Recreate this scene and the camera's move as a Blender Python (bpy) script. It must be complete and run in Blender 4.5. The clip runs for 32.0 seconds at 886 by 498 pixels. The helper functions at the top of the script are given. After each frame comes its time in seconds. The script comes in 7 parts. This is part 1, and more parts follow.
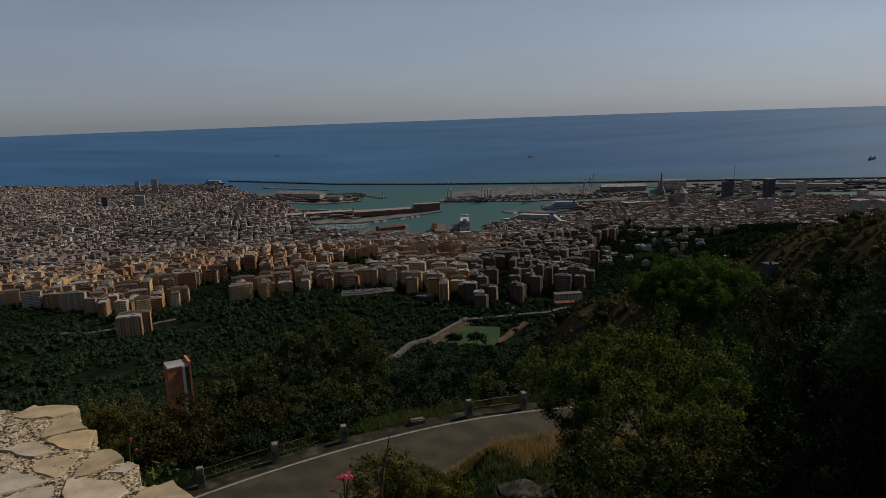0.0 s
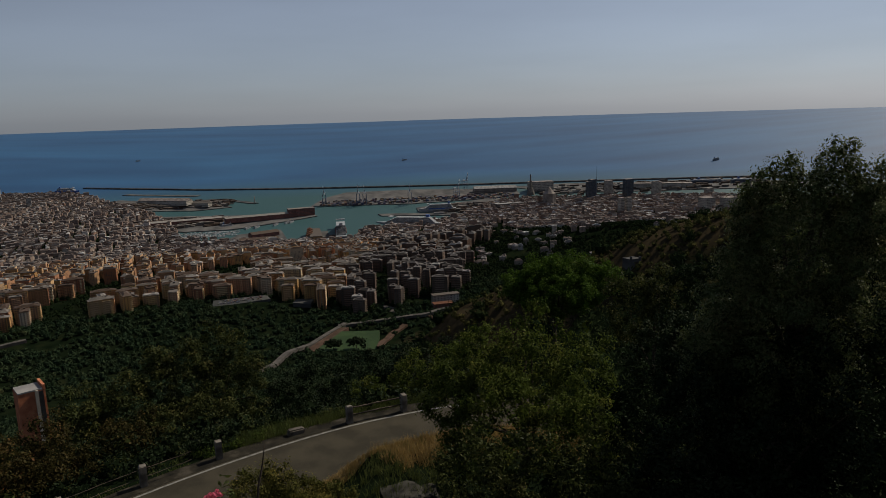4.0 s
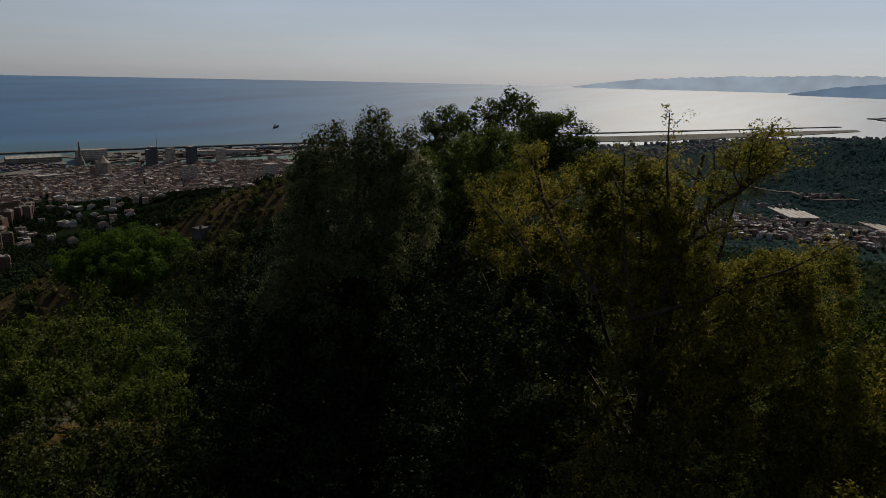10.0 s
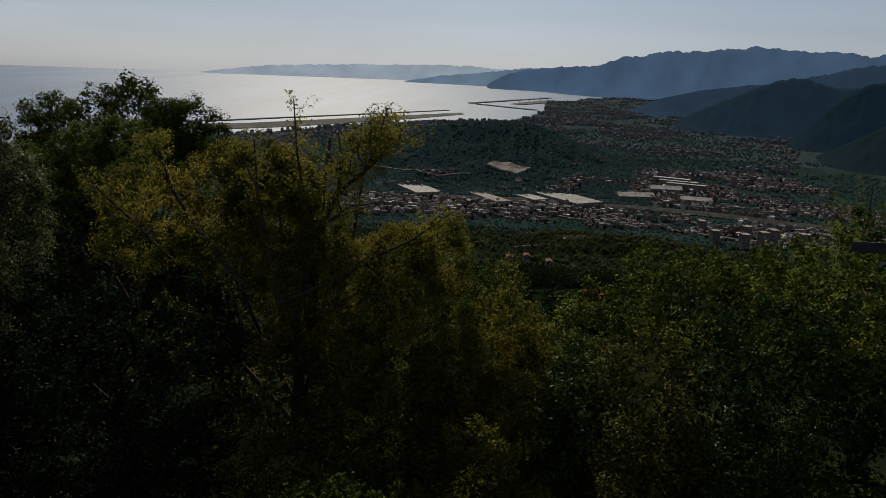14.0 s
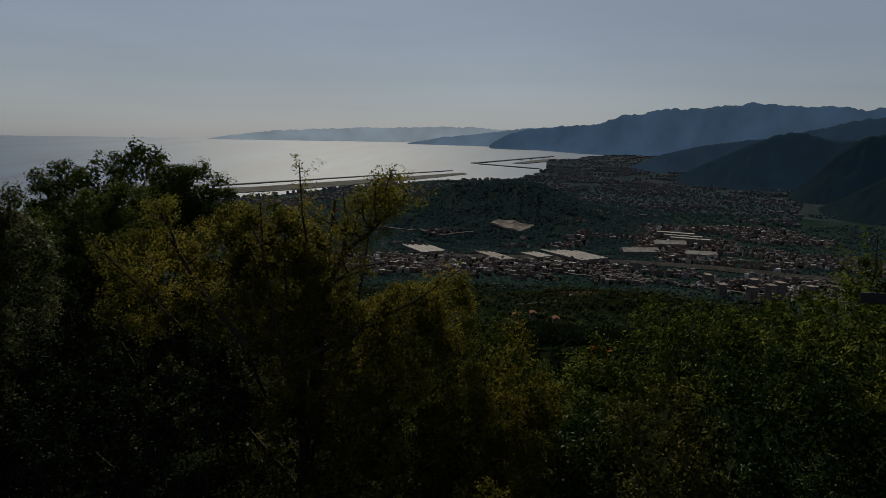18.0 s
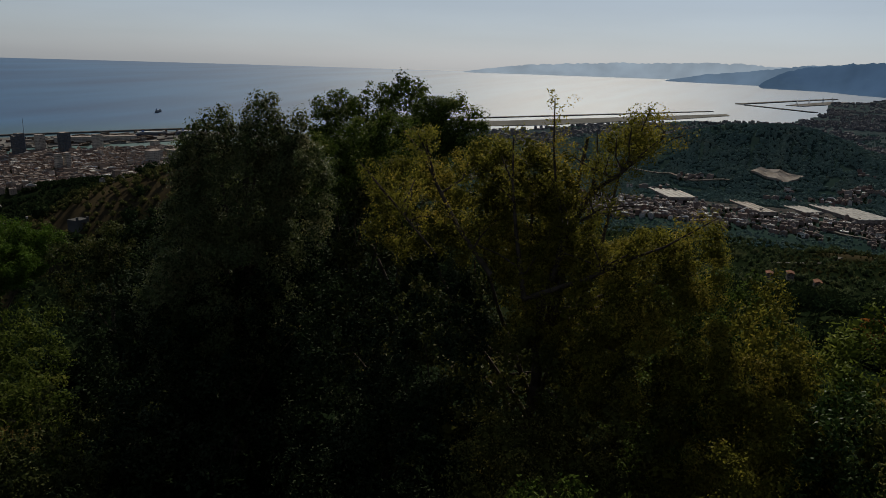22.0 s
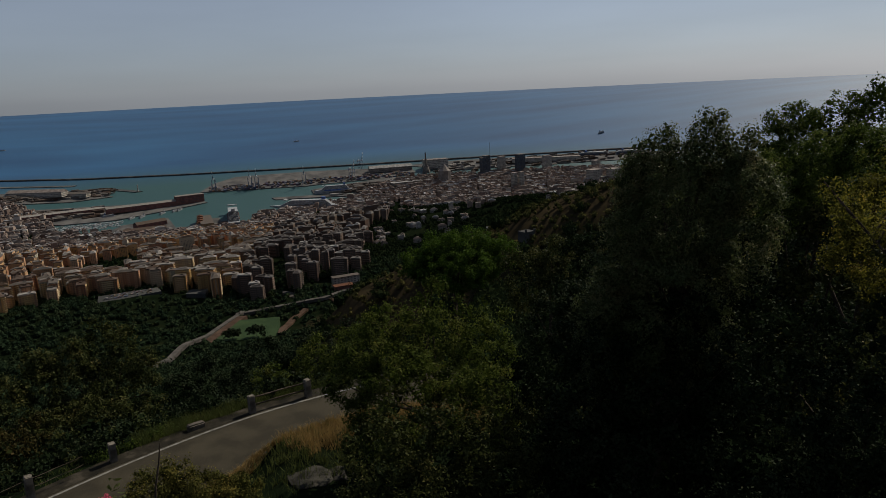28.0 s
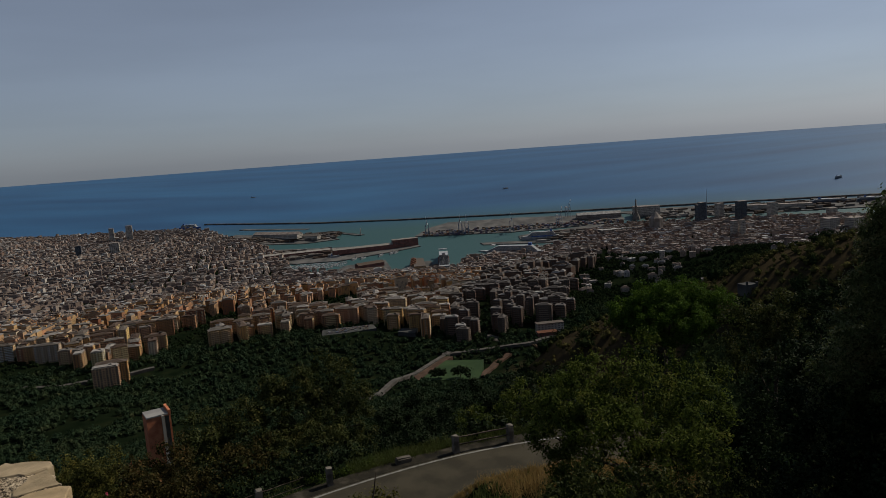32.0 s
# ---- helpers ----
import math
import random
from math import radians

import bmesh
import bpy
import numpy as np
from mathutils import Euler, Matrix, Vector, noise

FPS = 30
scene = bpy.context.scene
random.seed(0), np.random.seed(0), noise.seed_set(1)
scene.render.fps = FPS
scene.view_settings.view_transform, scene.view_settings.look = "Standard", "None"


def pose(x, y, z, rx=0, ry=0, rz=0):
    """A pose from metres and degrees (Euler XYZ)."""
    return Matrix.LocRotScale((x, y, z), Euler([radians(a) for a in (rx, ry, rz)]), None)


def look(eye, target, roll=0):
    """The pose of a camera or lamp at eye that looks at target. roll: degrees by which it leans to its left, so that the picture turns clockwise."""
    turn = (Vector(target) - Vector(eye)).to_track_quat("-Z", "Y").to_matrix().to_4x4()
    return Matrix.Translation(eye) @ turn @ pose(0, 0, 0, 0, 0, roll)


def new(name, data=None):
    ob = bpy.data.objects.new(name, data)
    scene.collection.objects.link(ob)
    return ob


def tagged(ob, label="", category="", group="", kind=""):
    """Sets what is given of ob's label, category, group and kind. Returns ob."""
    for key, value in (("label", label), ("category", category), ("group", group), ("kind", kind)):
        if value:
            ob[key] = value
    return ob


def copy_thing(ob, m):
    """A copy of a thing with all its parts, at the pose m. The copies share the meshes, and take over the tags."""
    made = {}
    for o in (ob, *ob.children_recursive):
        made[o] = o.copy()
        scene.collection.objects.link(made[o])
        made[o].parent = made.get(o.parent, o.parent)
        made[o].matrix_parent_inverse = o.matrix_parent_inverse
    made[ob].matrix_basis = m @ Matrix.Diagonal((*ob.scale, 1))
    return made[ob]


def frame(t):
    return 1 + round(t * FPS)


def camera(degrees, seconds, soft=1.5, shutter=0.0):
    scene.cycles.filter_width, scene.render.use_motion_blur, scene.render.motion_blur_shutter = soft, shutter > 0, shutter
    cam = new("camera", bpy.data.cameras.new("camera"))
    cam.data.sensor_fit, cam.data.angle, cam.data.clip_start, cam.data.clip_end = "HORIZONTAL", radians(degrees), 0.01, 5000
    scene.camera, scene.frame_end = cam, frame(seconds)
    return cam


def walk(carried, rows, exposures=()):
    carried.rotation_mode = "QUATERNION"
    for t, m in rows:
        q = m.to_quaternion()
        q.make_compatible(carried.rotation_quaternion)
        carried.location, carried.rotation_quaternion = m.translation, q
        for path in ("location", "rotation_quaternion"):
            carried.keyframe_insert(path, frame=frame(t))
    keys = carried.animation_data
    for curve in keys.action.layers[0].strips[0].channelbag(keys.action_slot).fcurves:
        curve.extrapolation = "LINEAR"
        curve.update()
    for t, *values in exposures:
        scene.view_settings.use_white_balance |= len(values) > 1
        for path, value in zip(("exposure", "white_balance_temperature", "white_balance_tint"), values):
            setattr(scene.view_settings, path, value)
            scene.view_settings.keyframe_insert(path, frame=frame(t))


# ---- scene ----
# ---- camera ----
FOV = 64.54
cam = camera(FOV, 32.0, soft=0.8)
EYE_Z = 490.0
# seconds, x, y, yaw, pitch, roll
PATH = [
    (0.0, -0.000, -0.000, 0.00, -11.01, 1.99),
    (0.5, 0.010, -0.000, -1.71, -11.25, 2.03),
    (1.0, 0.023, -0.001, -3.78, -11.35, 1.83),
    (1.5, 0.033, -0.002, -5.46, -11.22, 1.49),
    (2.0, 0.043, -0.003, -7.10, -11.04, 1.57),
    (2.5, 0.052, -0.004, -8.49, -10.95, 1.89),
    (4.5, 0.069, -0.007, -11.30, -11.23, 1.60),
    (5.0, 0.081, -0.010, -13.44, -11.55, 1.43),
    (5.5, 0.098, -0.014, -16.32, -11.92, 1.05),
    (6.0, 0.114, -0.019, -19.05, -12.11, 1.07),
    (6.5, 0.132, -0.026, -22.24, -12.47, 0.89),
    (7.0, 0.149, -0.033, -25.19, -13.15, 1.03),
    (7.5, 0.164, -0.041, -27.98, -13.32, 0.72),
    (8.0, 0.180, -0.050, -31.00, -13.35, 0.24),
    (8.5, 0.203, -0.065, -35.54, -13.20, -0.40),
    (9.0, 0.222, -0.080, -39.47, -13.47, -0.82),
    (9.5, 0.235, -0.090, -42.08, -13.90, -1.16),
    (10.0, 0.244, -0.100, -44.31, -13.88, -1.23),
    (10.5, 0.256, -0.111, -46.98, -13.65, -0.80),
    (11.0, 0.270, -0.128, -50.58, -13.61, -1.11),
    (11.5, 0.287, -0.150, -55.15, -13.72, -1.71),
    (12.0, 0.298, -0.167, -58.50, -13.73, -1.87),
    (12.5, 0.307, -0.183, -61.47, -13.73, -1.72),
    (13.0, 0.318, -0.205, -65.48, -13.93, -2.01),
    (13.5, 0.328, -0.228, -69.63, -14.04, -2.45),
    (14.0, 0.335, -0.248, -73.03, -14.11, -2.16),
    (14.5, 0.340, -0.265, -75.96, -13.87, -2.21),
    (16.5, 0.342, -0.277, -77.99, -9.28, -1.96),
    (17.0, 0.340, -0.266, -76.08, -8.48, -1.60),
    (17.5, 0.337, -0.257, -74.61, -8.42, -1.22),
    (18.0, 0.334, -0.247, -72.83, -9.30, -0.99),
    (18.5, 0.330, -0.234, -70.65, -10.59, -0.73),
    (19.0, 0.327, -0.226, -69.24, -12.18, -0.73),
    (19.5, 0.324, -0.217, -67.76, -13.75, -0.95),
    (20.0, 0.319, -0.207, -65.86, -14.77, -1.20),
    (20.5, 0.312, -0.192, -63.13, -15.24, -1.44),
    (21.0, 0.303, -0.174, -59.89, -15.25, -1.19),
    (21.5, 0.292, -0.158, -56.67, -15.32, -1.59),
    (22.0, 0.279, -0.139, -52.83, -14.88, -1.79),
    (22.5, 0.263, -0.120, -48.83, -14.56, -1.03),
    (23.0, 0.250, -0.105, -45.67, -14.01, -0.81),
    (23.5, 0.237, -0.093, -42.68, -13.70, -0.36),
    (24.0, 0.224, -0.081, -39.80, -13.21, -0.17),
    (24.5, 0.209, -0.069, -36.67, -13.37, 0.33),
    (25.0, 0.192, -0.058, -33.33, -13.50, 0.62),
    (25.5, 0.178, -0.049, -30.63, -13.54, 1.22),
    (26.0, 0.164, -0.041, -27.88, -13.44, 1.39),
    (26.5, 0.150, -0.034, -25.42, -13.45, 1.88),
    (28.5, 0.100, -0.014, -16.55, -12.67, 2.98),
    (29.0, 0.086, -0.011, -14.27, -12.05, 3.15),
    (29.5, 0.074, -0.008, -12.25, -11.73, 2.64),
    (30.0, 0.062, -0.005, -10.16, -11.09, 2.86),
    (30.5, 0.047, -0.003, -7.71, -10.03, 3.18),
    (31.0, 0.036, -0.002, -5.87, -8.98, 3.73),
    (31.5, 0.022, -0.001, -3.59, -8.48, 4.17),
    (32.0, 0.013, -0.000, -2.08, -8.32, 4.10),
]
EXPOSURES = [(0.0, -0.05, 6230, 10), (5.0, 0.0, 6300, 10), (9.0, 0.1, 6480, 10), (14.0, 0.08, 6420, 9), (17.0, -0.25, 6400, 6), (18.0, -0.46, 6420, 7), (19.0, -0.3, 6350, 5), (20.0, -0.1, 6350, 6), (21.0, 0.1, 6300, 7), (23.0, 0.1, 6380, 8), (26.0, 0.0, 6380, 10), (29.0, -0.05, 6200, 9), (32.0, -0.1, 6150, 9)]
walk(cam, [(t, pose(x, y, EYE_Z, 90 + pitch, roll, yaw)) for t, x, y, yaw, pitch, roll in PATH], EXPOSURES)

# ---- world and sun ----
SUN_BEARING, SUN_HEIGHT = 64.0, 44.0
world = bpy.data.worlds.new("sky")
scene.world = world
world.use_nodes = True
wn = world.node_tree.nodes
sky = wn.new("ShaderNodeTexSky")
sky.sky_type = "NISHITA"
sky.sun_disc = False
sky.sun_elevation = radians(SUN_HEIGHT)
sky.sun_rotation = radians(SUN_BEARING)
sky.altitude = 0
sky.air_density, sky.dust_density, sky.ozone_density = 1.0, 0.5, 3.0
soft = wn.new("ShaderNodeHueSaturation")
soft.inputs["Saturation"].default_value = 0.46
world.node_tree.links.new(sky.outputs[0], soft.inputs["Color"])
cool = wn.new("ShaderNodeMix")
cool.data_type, cool.blend_type = "RGBA", "MULTIPLY"
cool.inputs[0].default_value = 1.0
cool.inputs[7].default_value = (0.93, 0.97, 1.08, 1)
world.node_tree.links.new(soft.outputs[0], cool.inputs[6])
haze = wn.new("ShaderNodeMix")
haze.data_type = "RGBA"
haze.inputs[0].default_value = 0.3
haze.inputs[7].default_value = (2.3, 2.65, 3.25, 1)
world.node_tree.links.new(cool.outputs[2], haze.inputs[6])
veil_co, veil_map, veil_tx = wn.new("ShaderNodeTexCoord"), wn.new("ShaderNodeMapping"), wn.new("ShaderNodeTexNoise")
veil_map.inputs["Scale"].default_value = (1.0, 1.0, 6.0)
veil_tx.inputs["Scale"].default_value, veil_tx.inputs["Detail"].default_value = 1.8, 5
veil_range = wn.new("ShaderNodeMapRange")
veil_range.inputs["From Min"].default_value, veil_range.inputs["From Max"].default_value = 0.3, 0.7
veil_range.inputs["To Min"].default_value, veil_range.inputs["To Max"].default_value = 0.93, 1.07
veil = wn.new("ShaderNodeVectorMath")
veil.operation = "SCALE"
world.node_tree.links.new(veil_co.outputs["Generated"], veil_map.inputs["Vector"])
world.node_tree.links.new(veil_map.outputs[0], veil_tx.inputs["Vector"])
world.node_tree.links.new(veil_tx.outputs[0], veil_range.inputs["Value"])
world.node_tree.links.new(haze.outputs[2], veil.inputs[0])
world.node_tree.links.new(veil_range.outputs[0], veil.inputs["Scale"])
world.node_tree.links.new(veil.outputs[0], wn["Background"].inputs[0])
wn["Background"].inputs[1].default_value = 0.064
sun_data = bpy.data.lights.new("sun", "SUN")
sun_data.energy, sun_data.angle, sun_data.color = 4.4, radians(0.6), (1.0, 0.88, 0.7)
sun = new("sun", sun_data)
sb, sh = radians(SUN_BEARING), radians(SUN_HEIGHT)
sun_way = Vector((math.sin(sb) * math.cos(sh), math.cos(sb) * math.cos(sh), math.sin(sh)))
sun.matrix_world = look(Vector((0, 0, 700)) + sun_way * 50, (0, 0, 700))

# ---- helpers of this scene ----
rng = np.random.default_rng(7)


def reach(d):
    """Plan distance of things far off, drawn together beyond a kilometre so that the horizon lies within the clipping."""
    d = np.asarray(d, float)
    return np.where(d < 1000, d, 1000 + 950 * np.log(1 + np.maximum(d - 1000, 0) / 950))


def far(p):
    """True places (n x 3, sea level 0) to places in the scene."""
    p = np.asarray(p, float)
    d = np.maximum(np.hypot(p[..., 0], p[..., 1]), 1e-6)
    s = (reach(d) / d)[..., None]
    e = np.array((0, 0, EYE_Z))
    return e + (p - e) * s


def shrink(x, y):
    d = max(math.hypot(x, y), 1e-6)
    return float(reach(d)) / d


def polar(bearing, d):
    b = np.radians(bearing)
    return d * np.sin(b), d * np.cos(b)


def smooth(t):
    t = np.clip(t, 0, 1)
    return t * t * (3 - 2 * t)


def lattice(x, y, cell, seed):
    """Smooth value noise in -1..1."""
    table = np.random.default_rng(seed).random((64, 64)) * 2 - 1
    u, v = np.asarray(x) / cell, np.asarray(y) / cell
    i, j = np.floor(u).astype(int), np.floor(v).astype(int)
    a, b = smooth(u - i), smooth(v - j)
    t = lambda m, n: table[m % 64, n % 64]
    return (t(i, j) * (1 - a) + t(i + 1, j) * a) * (1 - b) + (t(i, j + 1) * (1 - a) + t(i + 1, j + 1) * a) * b


def mesh_of(name, verts, faces, mats, index=None, flat=True):
    """A mesh from arrays: verts n x 3, faces m x k."""
    me = bpy.data.meshes.new(name)
    faces = np.asarray(faces, np.int32)
    m, k = faces.shape
    me.vertices.add(len(verts))
    me.vertices.foreach_set("co", np.asarray(verts, np.float32).ravel())
    me.loops.add(m * k)
    me.loops.foreach_set("vertex_index", faces.ravel())
    me.polygons.add(m)
    me.polygons.foreach_set("loop_start", np.arange(0, m * k, k, dtype=np.int32))
    me.polygons.foreach_set("loop_total", np.full(m, k, np.int32))
    for mat in mats if isinstance(mats, (list, tuple)) else [mats]:
        me.materials.append(mat)
    if index is not None:
        me.polygons.foreach_set("material_index", np.asarray(index, np.int32))
    me.polygons.foreach_set("use_smooth", np.full(m, not flat))
    me.update(calc_edges=True)
    return me


def part(name, data, parent, label="", at=None):
    """Links a mesh under a thing."""
    ob = new(name, data)
    ob.parent = parent
    if at is not None:
        ob.matrix_basis = at
    return tagged(ob, label)


def bm_mesh(bm, mat, name="part", flat=True):
    me = bpy.data.meshes.new(name)
    bm.normal_update()
    bm.to_mesh(me)
    bm.free()
    me.materials.append(mat)
    if not flat:
        me.polygons.foreach_set("use_smooth", np.full(len(me.polygons), True))
    return me


BOX_F = np.array([(0, 3, 2, 1), (4, 5, 6, 7), (0, 1, 5, 4), (1, 2, 6, 5), (2, 3, 7, 6), (3, 0, 4, 7)])
BOX_V = np.array([(-.5, -.5, 0), (.5, -.5, 0), (.5, .5, 0), (-.5, .5, 0), (-.5, -.5, 1), (.5, -.5, 1), (.5, .5, 1), (-.5, .5, 1)])


def boxes(at, size, turn):
    """Corner arrays of n boxes standing at places, with sizes and turns in radians: n x 8 x 3."""
    at, size, turn = np.asarray(at, float), np.asarray(size, float), np.asarray(turn, float)
    v = BOX_V[None] * size[:, None]
    c, s = np.cos(turn)[:, None], np.sin(turn)[:, None]
    return np.stack([v[..., 0] * c - v[..., 1] * s, v[..., 0] * s + v[..., 1] * c, v[..., 2]], -1) + at[:, None]


def box_faces(n):
    return (BOX_F[None] + 8 * np.arange(n)[:, None, None]).reshape(-1, 4)


def tube(points, radii, sides=7):
    """A tapered tube along points."""
    pts = [Vector(p) for p in points]
    v, f = [], []
    for i, p in enumerate(pts):
        d = (pts[min(i + 1, len(pts) - 1)] - pts[max(i - 1, 0)]).normalized()
        a = d.cross(Vector((0.31, 0.87, 0.38))).normalized()
        b = d.cross(a)
        for k in range(sides):
            an = 2 * math.pi * k / sides
            v.append(p + (a * math.cos(an) + b * math.sin(an)) * radii[i])
    for i in range(len(pts) - 1):
        for k in range(sides):
            f.append((i * sides + k, i * sides + (k + 1) % sides, (i + 1) * sides + (k + 1) % sides, (i + 1) * sides + k))
    return np.array([tuple(q) for q in v]), np.array(f)


# ---- materials ----
def material(name, rough=0.8, metal=0.0):
    m = bpy.data.materials.new(name)
    m.use_nodes = True
    n = m.node_tree.nodes
    b = n["Principled BSDF"]
    b.inputs["Roughness"].default_value, b.inputs["Metallic"].default_value = rough, metal
    b.inputs["Specular IOR Level"].default_value = 0.5 if rough < 0.6 else 0.12
    return m, n, m.node_tree.links, b


def ramp_of(n, stops):
    r = n.new("ShaderNodeValToRGB")
    e = r.color_ramp.elements
    while len(e) < len(stops):
        e.new(0.5)
    for el, (pos, col) in zip(e, stops):
        el.position, el.color = pos, (*col, 1)
    return r


def noisy(name, stops, scale, rough=0.85, bump=0.0, bump_scale=None, detail=5, metal=0.0):
    """A surface whose colour runs through stops by noise in metres, with fine relief."""
    m, n, l, b = material(name, rough, metal)
    co = n.new("ShaderNodeTexCoord")
    tx = n.new("ShaderNodeTexNoise")
    tx.inputs["Scale"].default_value, tx.inputs["Detail"].default_value = scale, detail
    l.new(co.outputs["Object"], tx.inputs["Vector"])
    r = ramp_of(n, stops)
    l.new(tx.outputs[0], r.inputs[0])
    l.new(r.outputs[0], b.inputs["Base Color"])
    if bump:
        t2 = n.new("ShaderNodeTexNoise")
        t2.inputs["Scale"].default_value, t2.inputs["Detail"].default_value = bump_scale or scale * 6, 6
        l.new(co.outputs["Object"], t2.inputs["Vector"])
        bp = n.new("ShaderNodeBump")
        bp.inputs["Strength"].default_value = bump
        bp.inputs["Distance"].default_value = 0.02
        l.new(t2.outputs[0], bp.inputs["Height"])
        l.new(bp.outputs[0], b.inputs["Normal"])
    return m


def by_island(name, stops, rough=0.8, who="island", grime=0.25, grime_scale=0.15):
    """Colours that change from piece to piece, with stains over them."""
    m, n, l, b = material(name, rough)
    if who == "island":
        g = n.new("ShaderNodeNewGeometry")
        src = g.outputs["Random Per Island"]
    else:
        g = n.new("ShaderNodeObjectInfo")
        src = g.outputs["Random"]
    r = ramp_of(n, stops)
    l.new(src, r.inputs[0])
    co = n.new("ShaderNodeTexCoord")
    tx = n.new("ShaderNodeTexNoise")
    tx.inputs["Scale"].default_value, tx.inputs["Detail"].default_value = grime_scale, 6
    l.new(co.outputs["Object"], tx.inputs["Vector"])
    k = ramp_of(n, [(0.35, (1 - grime,) * 3), (0.65, (1, 1, 1))])
    l.new(tx.outputs[0], k.inputs[0])
    mx = n.new("ShaderNodeMix")
    mx.data_type, mx.blend_type = "RGBA", "MULTIPLY"
    mx.inputs[0].default_value = 1.0
    l.new(r.outputs[0], mx.inputs[6])
    l.new(k.outputs[0], mx.inputs[7])
    l.new(mx.outputs[2], b.inputs["Base Color"])
    return m


LEAVES = {}


def leaf_material(name, stops, glow=0.35, rough=0.5, sheen=0.03, patch=0.9):
    """Leaves: shades that drift over the crown and from leaf to leaf, letting some light through."""
    LEAVES[name] = stops
    m, n, l, b = material(name, rough)
    g = n.new("ShaderNodeNewGeometry")
    r = ramp_of(n, stops)
    co, tx = n.new("ShaderNodeTexCoord"), n.new("ShaderNodeTexNoise")
    tx.inputs["Scale"].default_value, tx.inputs["Detail"].default_value = patch, 3
    l.new(co.outputs["Object"], tx.inputs["Vector"])
    spread = n.new("ShaderNodeMapRange")
    spread.inputs["From Min"].default_value, spread.inputs["From Max"].default_value = 0.3, 0.7
    l.new(tx.outputs[0], spread.inputs["Value"])
    both = n.new("ShaderNodeMix")
    both.inputs[0].default_value = 0.34
    l.new(spread.outputs[0], both.inputs[2])
    l.new(g.outputs["Random Per Island"], both.inputs[3])
    l.new(both.outputs[0], r.inputs[0])
    l.new(r.outputs[0], b.inputs["Base Color"])
    b.inputs["Specular IOR Level"].default_value = sheen
    tr = n.new("ShaderNodeBsdfTranslucent")
    l.new(r.outputs[0], tr.inputs["Color"])
    mx = n.new("ShaderNodeMixShader")
    mx.inputs[0].default_value = glow
    l.new(b.outputs[0], mx.inputs[1])
    l.new(tr.outputs[0], mx.inputs[2])
    l.new(mx.outputs[0], n["Material Output"].inputs["Surface"])
    return m


# bare and grassy places on the hills: x, y, z, reach
BARE = [(50, 242, 418, 50), (85, 234, 430, 36), (106, 227, 444, 28), (125, 217, 450, 28), (142, 206, 455, 30), (165, 880, 196, 75), (120, 800, 205, 45), (1440, 120, 195, 90)]
M_SOIL, n_, l_, b_ = material("hillside", 1.0)
b_.inputs["Specular IOR Level"].default_value = 0.0
co_ = n_.new("ShaderNodeTexCoord")
tx_ = n_.new("ShaderNodeTexNoise")
tx_.inputs["Scale"].default_value, tx_.inputs["Detail"].default_value = 0.05, 7
l_.new(co_.outputs["Object"], tx_.inputs["Vector"])
green_ = ramp_of(n_, [(0.35, (0.0035, 0.0062, 0.003)), (0.55, (0.006, 0.0095, 0.0045)), (0.72, (0.011, 0.0135, 0.006))])
brown_ = ramp_of(n_, [(0.35, (0.0242, 0.0195, 0.0116)), (0.5, (0.0299, 0.0236, 0.0137)), (0.7, (0.0385, 0.0299, 0.0173))])
t2_ = n_.new("ShaderNodeTexNoise")
t2_.inputs["Scale"].default_value, t2_.inputs["Detail"].default_value = 0.2, 8
l_.new(co_.outputs["Object"], t2_.inputs["Vector"])
l_.new(tx_.outputs[0], green_.inputs[0])
l_.new(t2_.outputs[0], brown_.inputs[0])
last_ = green_.outputs[0]
for x_, y_, z_, r_ in BARE:
    ds_ = n_.new("ShaderNodeVectorMath")
    ds_.operation = "DISTANCE"
    ds_.inputs[1].default_value = (x_, y_, z_)
    l_.new(co_.outputs["Object"], ds_.inputs[0])
    ad_ = n_.new("ShaderNodeMath")
    ad_.operation = "MULTIPLY_ADD"
    l_.new(t2_.outputs[0], ad_.inputs[0])
    ad_.inputs[1].default_value = r_ * 0.4
    l_.new(ds_.outputs["Value"], ad_.inputs[2])
    mr_ = n_.new("ShaderNodeMapRange")
    mr_.inputs["From Min"].default_value, mr_.inputs["From Max"].default_value = r_ * 0.8, r_ * 1.3
    mr_.inputs["To Min"].default_value, mr_.inputs["To Max"].default_value = 1.0, 0.0
    l_.new(ad_.outputs[0], mr_.inputs["Value"])
    mx_ = n_.new("ShaderNodeMix")
    mx_.data_type = "RGBA"
    l_.new(mr_.outputs[0], mx_.inputs[0])
    l_.new(last_, mx_.inputs[6])
    l_.new(brown_.outputs[0], mx_.inputs[7])
    last_ = mx_.outputs[2]
l_.new(last_, b_.inputs["Base Color"])
bp_ = n_.new("ShaderNodeBump")
bp_.inputs["Strength"].default_value, bp_.inputs["Distance"].default_value = 0.15, 0.8
t3_ = n_.new("ShaderNodeTexNoise")
t3_.inputs["Scale"].default_value, t3_.inputs["Detail"].default_value = 0.25, 8
l_.new(co_.outputs["Object"], t3_.inputs["Vector"])
l_.new(t3_.outputs[0], bp_.inputs["Height"])
l_.new(bp_.outputs[0], b_.inputs["Normal"])
M_SEA, n_, l_, b_ = material("sea", 0.58)
b_.inputs["Specular IOR Level"].default_value = 0.26
co_ = n_.new("ShaderNodeTexCoord")
tx_ = n_.new("ShaderNodeTexNoise")
tx_.inputs["Scale"].default_value, tx_.inputs["Detail"].default_value = 0.004, 6
mp_ = n_.new("ShaderNodeMapping")
